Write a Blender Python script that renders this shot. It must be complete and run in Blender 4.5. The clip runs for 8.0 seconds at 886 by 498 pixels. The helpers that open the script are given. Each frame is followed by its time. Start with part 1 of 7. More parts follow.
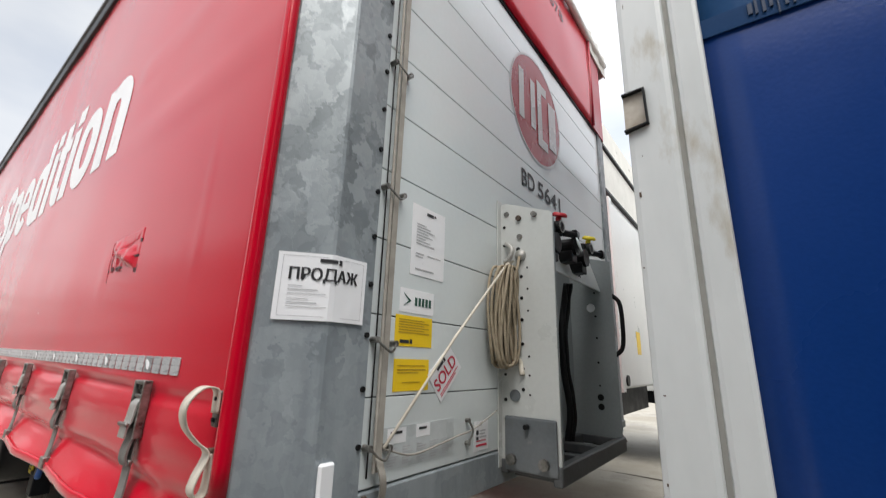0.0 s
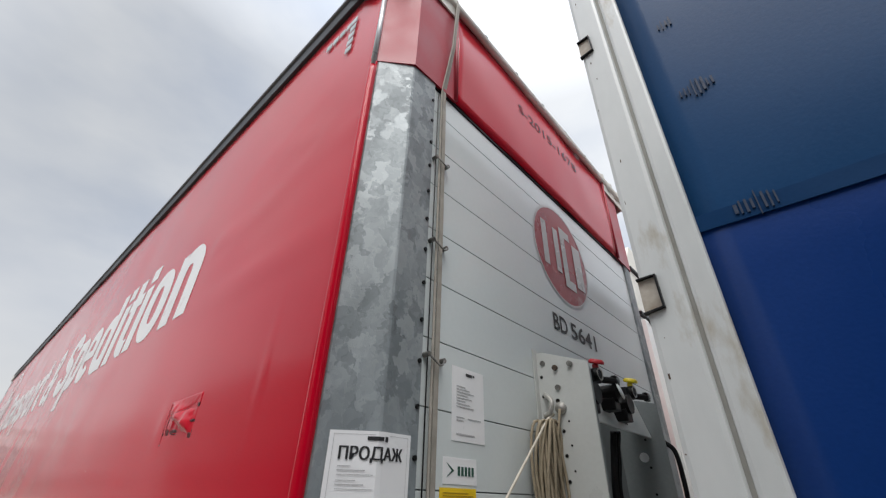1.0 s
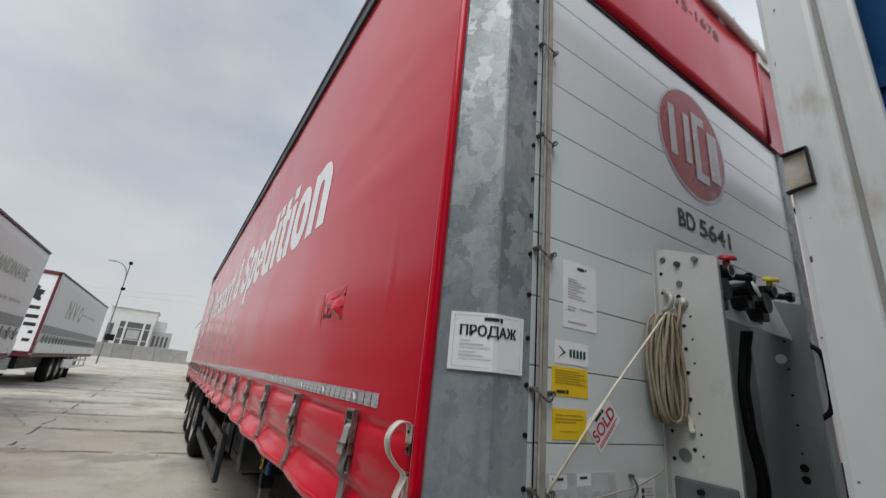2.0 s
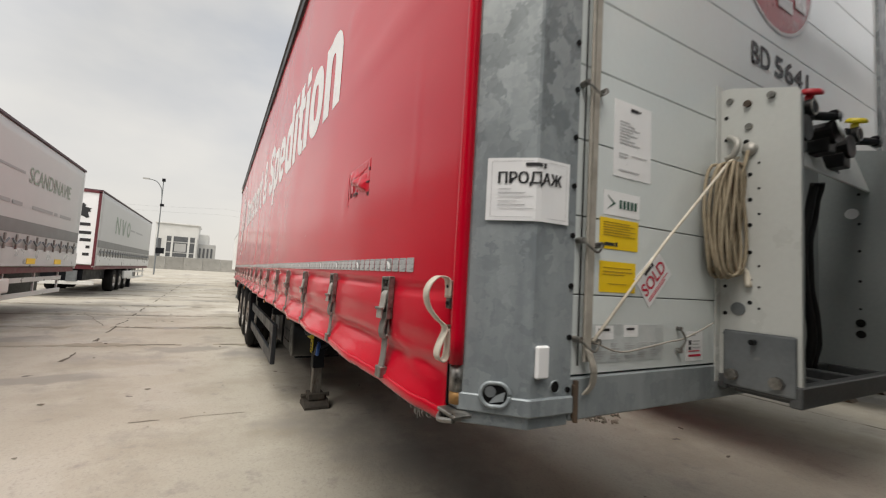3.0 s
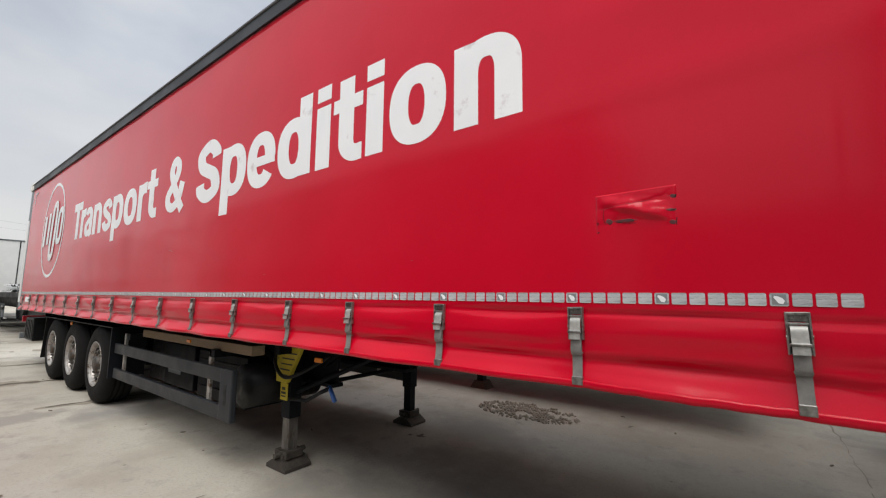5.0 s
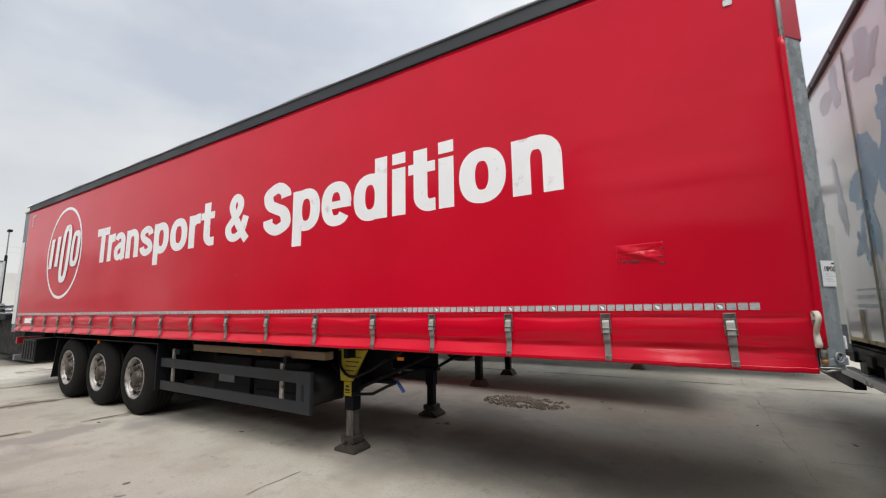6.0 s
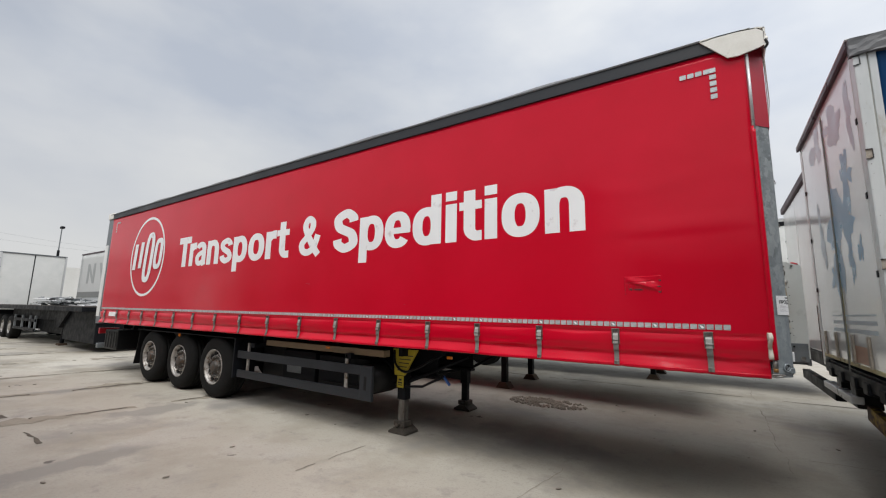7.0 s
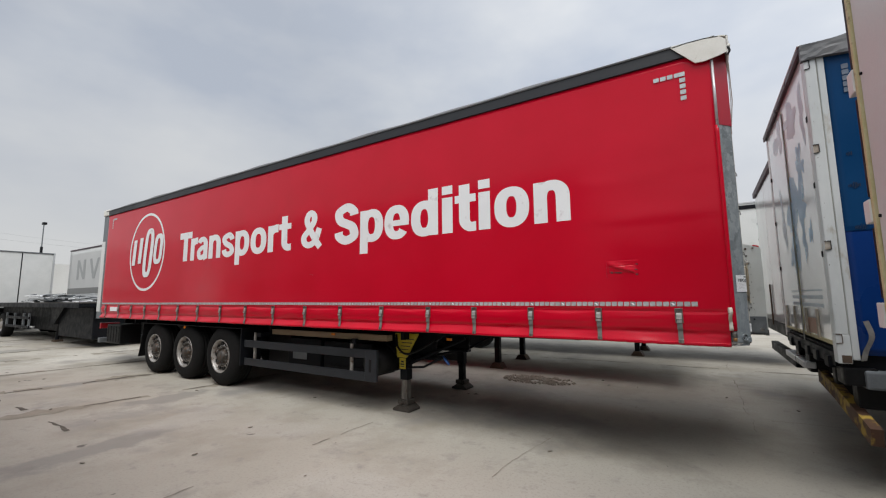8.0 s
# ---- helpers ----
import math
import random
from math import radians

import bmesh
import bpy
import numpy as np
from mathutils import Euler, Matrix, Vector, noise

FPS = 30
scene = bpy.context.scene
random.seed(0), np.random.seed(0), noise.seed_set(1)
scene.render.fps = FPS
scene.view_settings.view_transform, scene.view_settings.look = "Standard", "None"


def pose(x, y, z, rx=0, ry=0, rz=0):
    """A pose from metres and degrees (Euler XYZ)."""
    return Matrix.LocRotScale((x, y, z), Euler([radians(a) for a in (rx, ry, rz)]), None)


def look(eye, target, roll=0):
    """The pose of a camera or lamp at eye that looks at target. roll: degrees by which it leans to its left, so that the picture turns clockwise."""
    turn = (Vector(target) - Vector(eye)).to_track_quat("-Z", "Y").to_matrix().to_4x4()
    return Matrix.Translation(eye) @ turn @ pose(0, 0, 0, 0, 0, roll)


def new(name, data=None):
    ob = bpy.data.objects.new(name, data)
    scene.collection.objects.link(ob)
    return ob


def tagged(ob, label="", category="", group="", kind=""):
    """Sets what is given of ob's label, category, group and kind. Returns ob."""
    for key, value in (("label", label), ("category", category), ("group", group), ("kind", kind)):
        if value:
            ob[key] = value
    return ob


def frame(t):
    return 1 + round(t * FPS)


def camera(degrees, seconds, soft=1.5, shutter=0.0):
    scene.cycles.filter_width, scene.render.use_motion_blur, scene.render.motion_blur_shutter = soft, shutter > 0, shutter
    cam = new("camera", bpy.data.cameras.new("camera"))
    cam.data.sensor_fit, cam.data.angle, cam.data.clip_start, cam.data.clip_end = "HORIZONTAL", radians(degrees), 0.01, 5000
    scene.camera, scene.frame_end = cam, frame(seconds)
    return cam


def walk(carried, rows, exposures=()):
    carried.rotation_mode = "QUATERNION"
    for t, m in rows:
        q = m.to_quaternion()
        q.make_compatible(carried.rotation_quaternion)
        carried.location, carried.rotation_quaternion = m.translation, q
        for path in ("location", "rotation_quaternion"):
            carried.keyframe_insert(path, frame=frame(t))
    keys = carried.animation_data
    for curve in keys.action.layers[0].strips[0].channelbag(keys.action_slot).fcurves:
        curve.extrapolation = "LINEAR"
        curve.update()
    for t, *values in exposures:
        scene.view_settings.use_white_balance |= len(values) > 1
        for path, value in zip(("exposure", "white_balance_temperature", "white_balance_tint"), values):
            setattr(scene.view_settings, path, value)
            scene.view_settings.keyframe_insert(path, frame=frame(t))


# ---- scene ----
cam = camera(94.5, 8.0, 1.15, 0.2)
PATH = [
    (0, (0.718, -0.422, 1.541), (-0.454, 1.112, 2.063), 1.8),
    (0.2, (0.732, -0.461, 1.551), (-0.433, 1.03, 2.198), 0.9),
    (0.5, (0.746, -0.5, 1.589), (-0.397, 0.927, 2.4), 1.2),
    (0.7, (0.78, -0.525, 1.608), (-0.361, 0.84, 2.523), 0.7),
    (1, (0.792, -0.536, 1.625), (-0.366, 0.719, 2.666), 1.5),
    (1.2, (0.821, -0.555, 1.634), (-0.408, 0.63, 2.675), 2.9),
    (1.5, (0.805, -0.554, 1.61), (-0.566, 0.537, 2.575), 4.4),
    (1.7, (0.807, -0.554, 1.591), (-0.684, 0.477, 2.436), 5.2),
    (2.8, (0.823, -0.481, 1.501), (-0.935, 0.452, 1.691), 3.3),
    (3, (0.697, -0.484, 1.472), (-1.054, 0.47, 1.618), 3.3),
    (3.2, (0.521, -0.501, 1.481), (-1.22, 0.478, 1.581), 2.8),
    (3.5, (0.274, -0.536, 1.489), (-1.437, 0.494, 1.600), 3.4),
    (3.7, (0.094, -0.588, 1.504), (-1.58, 0.5, 1.622), 2.3),
    (3.8, (0.01, -0.613, 1.5), (-1.633, 0.518, 1.646), 3.9),
    (4, (-0.164, -0.689, 1.5), (-1.752, 0.513, 1.677), 4.8),
    (4.2, (-0.293, -0.851, 1.491), (-1.806, 0.443, 1.68), 4.9),
    (5.3, (-0.642, -2.068, 1.515), (-1.78, -0.436, 1.719), -0.3),
    (5.5, (-0.629, -2.348, 1.527), (-1.782, -0.72, 1.675), 0.5),
    (5.8, (-0.657, -2.743, 1.564), (-1.721, -1.066, 1.806), -0.1),
    (6, (-0.68, -2.958, 1.535), (-1.702, -1.261, 1.812), -0.9),
    (6.3, (-0.634, -3.319, 1.579), (-1.623, -1.614, 1.919), -2.9),
    (6.5, (-0.583, -3.517, 1.572), (-1.577, -1.808, 1.879), -2),
    (6.8, (-0.486, -3.78, 1.595), (-1.549, -2.121, 1.933), 0.2),
    (7, (-0.414, -3.896, 1.591), (-1.519, -2.255, 1.891), 1.1),
    (7.5, (-0.311, -4.125, 1.598), (-1.374, -2.456, 1.888), 1.6),
    (8, (-0.295, -4.263, 1.584), (-1.359, -2.586, 1.819), -0.5),
]
walk(cam, [(t, look(eye, target, roll)) for t, eye, target, roll in PATH],
     [(0, 1.14, 6500, 10), (0.5, 0.95, 6500, 10), (1.0, 0.7, 6400, 10), (1.5, 0.45, 6050, 9), (3.0, 0.82, 7000, 10), (3.5, 0.88, 7000, 10),
      (4.2, 0.64, 6700, 10), (5.5, 0.80, 6500, 10), (6.5, 0.74, 6500, 10), (7.1, 0.59, 6450, 10), (8.0, 0.50, 6400, 10)])

# ---- world and light ----
world = bpy.data.worlds.new("overcast_sky")
scene.world = world
world.use_nodes = True
wn, wl = world.node_tree.nodes, world.node_tree.links
wn.clear()
w_out = wn.new("ShaderNodeOutputWorld")
w_bg = wn.new("ShaderNodeBackground")
w_bg.inputs["Strength"].default_value = 0.070
w_sky = wn.new("ShaderNodeTexSky")
w_sky.sky_type, w_sky.sun_disc = "NISHITA", False
w_sky.sun_elevation, w_sky.sun_rotation = radians(59.7), radians(141)
w_sky.air_density, w_sky.dust_density = 1.0, 3.0
w_co = wn.new("ShaderNodeTexCoord")
w_map = wn.new("ShaderNodeMapping")
w_map.inputs["Scale"].default_value = (1.2, 1.2, 2.6)
w_noise = wn.new("ShaderNodeTexNoise")
w_noise.inputs["Scale"].default_value = 1.7
w_noise.inputs["Detail"].default_value = 5
w_noise.inputs["Roughness"].default_value = 0.52
w_ramp = wn.new("ShaderNodeValToRGB")
w_ramp.color_ramp.elements[0].position, w_ramp.color_ramp.elements[0].color = 0.36, (4.75, 5.15, 5.85, 1)
w_ramp.color_ramp.elements[1].position, w_ramp.color_ramp.elements[1].color = 0.66, (6.7, 6.85, 7.0, 1)
w_sep = wn.new("ShaderNodeSeparateXYZ")
w_hz = wn.new("ShaderNodeMapRange")
w_hz.inputs["From Min"].default_value, w_hz.inputs["From Max"].default_value = 0.0, 0.42
w_hz.inputs["To Min"].default_value, w_hz.inputs["To Max"].default_value = 0.85, 0.0
w_pale = wn.new("ShaderNodeMixRGB")
w_pale.inputs[2].default_value = (6.5, 6.42, 6.2, 1)
w_mix = wn.new("ShaderNodeMixRGB")
w_mix.inputs[0].default_value = 0.93
wl.new(w_co.outputs["Generated"], w_map.inputs["Vector"])
wl.new(w_map.outputs["Vector"], w_noise.inputs["Vector"])
wl.new(w_noise.outputs["Fac"], w_ramp.inputs["Fac"])
wl.new(w_co.outputs["Generated"], w_sep.inputs[0])
wl.new(w_sep.outputs["Z"], w_hz.inputs["Value"])
wl.new(w_hz.outputs["Result"], w_pale.inputs[0])
w_dot = wn.new("ShaderNodeVectorMath")
w_dot.operation = "DOT_PRODUCT"
w_dot.inputs[1].default_value = (0.50, 0.62, 0.60)
wl.new(w_co.outputs["Generated"], w_dot.inputs[0])
w_side = wn.new("ShaderNodeMapRange")
w_side.inputs["From Min"].default_value, w_side.inputs["From Max"].default_value = 0.30, 1.0
w_side.inputs["To Min"].default_value, w_side.inputs["To Max"].default_value = 1.0, 1.40
wl.new(w_dot.outputs["Value"], w_side.inputs["Value"])
w_heavy = wn.new("ShaderNodeVectorMath")
w_heavy.operation = "SCALE"
wl.new(w_ramp.outputs["Color"], w_heavy.inputs[0])
w_bank = wn.new("ShaderNodeVectorMath")
w_bank.operation = "DOT_PRODUCT"
w_bank.inputs[1].default_value = (-0.79, -0.20, 0.58)
wl.new(w_co.outputs["Generated"], w_bank.inputs[0])
w_grey = wn.new("ShaderNodeMapRange")
w_grey.interpolation_type = "SMOOTHSTEP"
w_grey.inputs["From Min"].default_value, w_grey.inputs["From Max"].default_value = 0.90, 1.0
w_grey.inputs["To Min"].default_value, w_grey.inputs["To Max"].default_value = 1.0, 0.85
wl.new(w_bank.outputs["Value"], w_grey.inputs["Value"])
w_south = wn.new("ShaderNodeVectorMath")
w_south.operation = "DOT_PRODUCT"
w_south.inputs[1].default_value = (-0.20, -0.86, 0.46)
wl.new(w_co.outputs["Generated"], w_south.inputs[0])
w_glow = wn.new("ShaderNodeMapRange")
w_glow.inputs["From Min"].default_value, w_glow.inputs["From Max"].default_value = 0.55, 1.0
w_glow.inputs["To Min"].default_value, w_glow.inputs["To Max"].default_value = 1.0, 1.6
wl.new(w_south.outputs["Value"], w_glow.inputs["Value"])
w_first = wn.new("ShaderNodeMath")
w_first.operation = "MULTIPLY"
wl.new(w_side.outputs["Result"], w_first.inputs[0])
wl.new(w_glow.outputs["Result"], w_first.inputs[1])
w_both = wn.new("ShaderNodeMath")
w_both.operation = "MULTIPLY"
wl.new(w_first.outputs[0], w_both.inputs[0])
wl.new(w_grey.outputs["Result"], w_both.inputs[1])
wl.new(w_both.outputs[0], w_heavy.inputs["Scale"])
wl.new(w_heavy.outputs["Vector"], w_pale.inputs[1])
wl.new(w_sky.outputs["Color"], w_mix.inputs[1])
wl.new(w_pale.outputs["Color"], w_mix.inputs[2])
w_zen = wn.new("ShaderNodeMapRange")
w_zen.inputs["From Min"].default_value, w_zen.inputs["From Max"].default_value = 0.76, 1.0
w_zen.inputs["To Min"].default_value, w_zen.inputs["To Max"].default_value = 1.0, 2.2
w_mul = wn.new("ShaderNodeVectorMath")
w_mul.operation = "SCALE"
wl.new(w_sep.outputs["Z"], w_zen.inputs["Value"])
wl.new(w_mix.outputs["Color"], w_mul.inputs[0])
wl.new(w_zen.outputs["Result"], w_mul.inputs["Scale"])
wl.new(w_mul.outputs["Vector"], w_bg.inputs["Color"])
wl.new(w_bg.outputs["Background"], w_out.inputs["Surface"])

sun_data = bpy.data.lights.new("sun", "SUN")
sun_data.energy, sun_data.angle, sun_data.color = 1.7, radians(45), (1.0, 0.97, 0.93)
sun_ob = new("sun", sun_data)
sun_ob.matrix_world = look((6.4, -8.0, 17.5), (0, 0, 0))


# ---- materials ----
def material(name, dark, light=None, rough=0.5, metal=0.0, scale=6.0, fine=80.0, bump=0.02, spots=None, rough_var=0.12, coat=0.0, spec=0.5, stretch=(1, 1, 1), per_piece=0.0):
    """Paint or surface with broad stains, fine grain, relief and uneven gloss; scale and fine are features per metre."""
    light = light or dark
    m = bpy.data.materials.new(name)
    m.use_nodes = True
    n, k = m.node_tree.nodes, m.node_tree.links
    b = n["Principled BSDF"]
    co = n.new("ShaderNodeTexCoord")
    mp = n.new("ShaderNodeMapping")
    mp.inputs["Scale"].default_value = stretch
    k.new(co.outputs["Object"], mp.inputs["Vector"])
    broad = n.new("ShaderNodeTexNoise")
    broad.inputs["Scale"].default_value, broad.inputs["Detail"].default_value = scale, 6
    grain = n.new("ShaderNodeTexNoise")
    grain.inputs["Scale"].default_value, grain.inputs["Detail"].default_value = fine, 3
    k.new(mp.outputs["Vector"], broad.inputs["Vector"])
    k.new(mp.outputs["Vector"], grain.inputs["Vector"])
    both = n.new("ShaderNodeMath")
    both.operation = "MULTIPLY_ADD"
    k.new(grain.outputs["Fac"], both.inputs[0])
    both.inputs[1].default_value = 0.35
    k.new(broad.outputs["Fac"], both.inputs[2])
    ramp = n.new("ShaderNodeMapRange")
    ramp.inputs["From Min"].default_value, ramp.inputs["From Max"].default_value = 0.42, 0.93
    k.new(both.outputs[0], ramp.inputs["Value"])
    mix = n.new("ShaderNodeMixRGB")
    mix.inputs[1].default_value, mix.inputs[2].default_value = (*dark, 1), (*light, 1)
    k.new(ramp.outputs["Result"], mix.inputs[0])
    colour = mix.outputs["Color"]
    if spots:
        sp = n.new("ShaderNodeTexNoise")
        sp.inputs["Scale"].default_value, sp.inputs["Detail"].default_value, sp.inputs["Roughness"].default_value = spots[1], 8, 0.62
        k.new(mp.outputs["Vector"], sp.inputs["Vector"])
        sr = n.new("ShaderNodeMapRange")
        sr.inputs["From Min"].default_value, sr.inputs["From Max"].default_value = spots[2], spots[2] + 0.09
        k.new(sp.outputs["Fac"], sr.inputs["Value"])
        sm = n.new("ShaderNodeMixRGB")
        sm.inputs[2].default_value = (*spots[0], 1)
        k.new(sr.outputs["Result"], sm.inputs[0])
        k.new(colour, sm.inputs[1])
        colour = sm.outputs["Color"]
    if per_piece:
        info = n.new("ShaderNodeObjectInfo")
        hv = n.new("ShaderNodeHueSaturation")
        vr = n.new("ShaderNodeMapRange")
        vr.inputs["To Min"].default_value, vr.inputs["To Max"].default_value = 1 - per_piece, 1 + per_piece
        k.new(info.outputs["Random"], vr.inputs["Value"])
        k.new(vr.outputs["Result"], hv.inputs["Value"])
        k.new(colour, hv.inputs["Color"])
        colour = hv.outputs["Color"]
    k.new(colour, b.inputs["Base Color"])
    rr = n.new("ShaderNodeMapRange")
    rr.inputs["From Min"].default_value, rr.inputs["From Max"].default_value = 0.3, 0.7
    rr.inputs["To Min"].default_value, rr.inputs["To Max"].default_value = max(0.02, rough - rough_var), min(1, rough + rough_var)
    k.new(broad.outputs["Fac"], rr.inputs["Value"])
    k.new(rr.outputs["Result"], b.inputs["Roughness"])
    b.inputs["Metallic"].default_value = metal
    b.inputs["Coat Weight"].default_value = coat
    b.inputs["Specular IOR Level"].default_value = spec
    if bump:
        bp = n.new("ShaderNodeBump")
        bp.inputs["Strength"].default_value, bp.inputs["Distance"].default_value = 0.5, bump
        k.new(both.outputs[0], bp.inputs["Height"])
        k.new(bp.outputs["Normal"], b.inputs["Normal"])
    return m


def galvanised(name):
    """Hot-dip zinc with its crystal patches in two sizes."""
    m = bpy.data.materials.new(name)
    m.use_nodes = True
    n, k = m.node_tree.nodes, m.node_tree.links
    b = n["Principled BSDF"]
    co = n.new("ShaderNodeTexCoord")
    warp = n.new("ShaderNodeTexNoise")
    warp.inputs["Scale"].default_value, warp.inputs["Detail"].default_value = 34, 6
    add = n.new("ShaderNodeMixRGB")
    add.blend_type = "ADD"
    add.inputs[0].default_value = 0.075
    k.new(co.outputs["Object"], warp.inputs["Vector"])
    k.new(co.outputs["Object"], add.inputs[1])
    k.new(warp.outputs["Color"], add.inputs[2])
    vor = n.new("ShaderNodeTexVoronoi")
    vor.inputs["Scale"].default_value = 24
    small = n.new("ShaderNodeTexVoronoi")
    small.inputs["Scale"].default_value = 60
    broad = n.new("ShaderNodeTexNoise")
    broad.inputs["Scale"].default_value, broad.inputs["Detail"].default_value = 5.0, 6
    tall = n.new("ShaderNodeMapping")
    tall.inputs["Scale"].default_value = (1.0, 1.0, 0.62)
    k.new(add.outputs["Color"], tall.inputs["Vector"])
    for v in (vor, small):
        k.new(tall.outputs["Vector"], v.inputs["Vector"])
    streak = n.new("ShaderNodeMapping")
    streak.inputs["Scale"].default_value = (1.0, 1.0, 0.3)
    k.new(co.outputs["Object"], streak.inputs["Vector"])
    k.new(streak.outputs["Vector"], broad.inputs["Vector"])
    sep, sep2 = n.new("ShaderNodeSeparateXYZ"), n.new("ShaderNodeSeparateXYZ")
    k.new(vor.outputs["Color"], sep.inputs[0])
    k.new(small.outputs["Color"], sep2.inputs[0])
    s1 = n.new("ShaderNodeMath")
    s1.operation = "MULTIPLY_ADD"
    k.new(sep2.outputs["X"], s1.inputs[0])
    s1.inputs[1].default_value = 0.35
    k.new(sep.outputs["X"], s1.inputs[2])
    s2 = n.new("ShaderNodeMath")
    s2.operation = "MULTIPLY_ADD"
    k.new(broad.outputs["Fac"], s2.inputs[0])
    s2.inputs[1].default_value = 1.7
    k.new(s1.outputs[0], s2.inputs[2])
    ramp = n.new("ShaderNodeValToRGB")
    e = ramp.color_ramp.elements
    e[0].position, e[0].color = 0.34, (0.130, 0.148, 0.155, 1)
    e[1].position, e[1].color = 1.0, (0.345, 0.374, 0.382, 1)
    mid = e.new(0.66)
    mid.color = (0.248, 0.276, 0.284, 1)
    mr = n.new("ShaderNodeMapRange")
    mr.inputs["From Max"].default_value = 2.0
    k.new(s2.outputs[0], mr.inputs["Value"])
    k.new(mr.outputs["Result"], ramp.inputs["Fac"])
    high = n.new("ShaderNodeSeparateXYZ")
    k.new(co.outputs["Object"], high.inputs[0])
    wet = n.new("ShaderNodeTexNoise")
    wet.inputs["Scale"].default_value, wet.inputs["Detail"].default_value = 1.0, 7
    run = n.new("ShaderNodeMapping")
    run.inputs["Scale"].default_value = (26.0, 26.0, 3.0)
    k.new(co.outputs["Object"], run.inputs["Vector"])
    k.new(run.outputs["Vector"], wet.inputs["Vector"])
    edge = n.new("ShaderNodeMath")
    edge.operation = "MULTIPLY_ADD"
    k.new(wet.outputs["Fac"], edge.inputs[0])
    edge.inputs[1].default_value = 0.5
    k.new(high.outputs["Z"], edge.inputs[2])
    dull = n.new("ShaderNodeMapRange")
    dull.inputs["From Min"].default_value, dull.inputs["From Max"].default_value = 1.75, 2.35
    dull.inputs["To Min"].default_value, dull.inputs["To Max"].default_value = 0.48, 0.0
    k.new(edge.outputs[0], dull.inputs["Value"])
    white = n.new("ShaderNodeMapRange")
    white.inputs["From Min"].default_value, white.inputs["From Max"].default_value = 0.3, 0.7
    k.new(wet.outputs["Fac"], white.inputs["Value"])
    film = n.new("ShaderNodeMixRGB")
    film.inputs[1].default_value, film.inputs[2].default_value = (0.305, 0.350, 0.378, 1), (0.455, 0.508, 0.538, 1)
    k.new(white.outputs["Result"], film.inputs[0])
    worn = n.new("ShaderNodeMixRGB")
    k.new(dull.outputs["Result"], worn.inputs[0])
    k.new(ramp.outputs["Color"], worn.inputs[1])
    k.new(film.outputs["Color"], worn.inputs[2])
    k.new(worn.outputs["Color"], b.inputs["Base Color"])
    rg = n.new("ShaderNodeMapRange")
    rg.inputs["To Min"].default_value, rg.inputs["To Max"].default_value = 0.38, 0.6
    k.new(sep.outputs["Y"], rg.inputs["Value"])
    k.new(rg.outputs["Result"], b.inputs["Roughness"])
    b.inputs["Metallic"].default_value = 0.3
    bp = n.new("ShaderNodeBump")
    bp.inputs["Strength"].default_value, bp.inputs["Distance"].default_value = 0.25, 0.004
    k.new(s1.outputs[0], bp.inputs["Height"])
    k.new(bp.outputs["Normal"], b.inputs["Normal"])
    return m


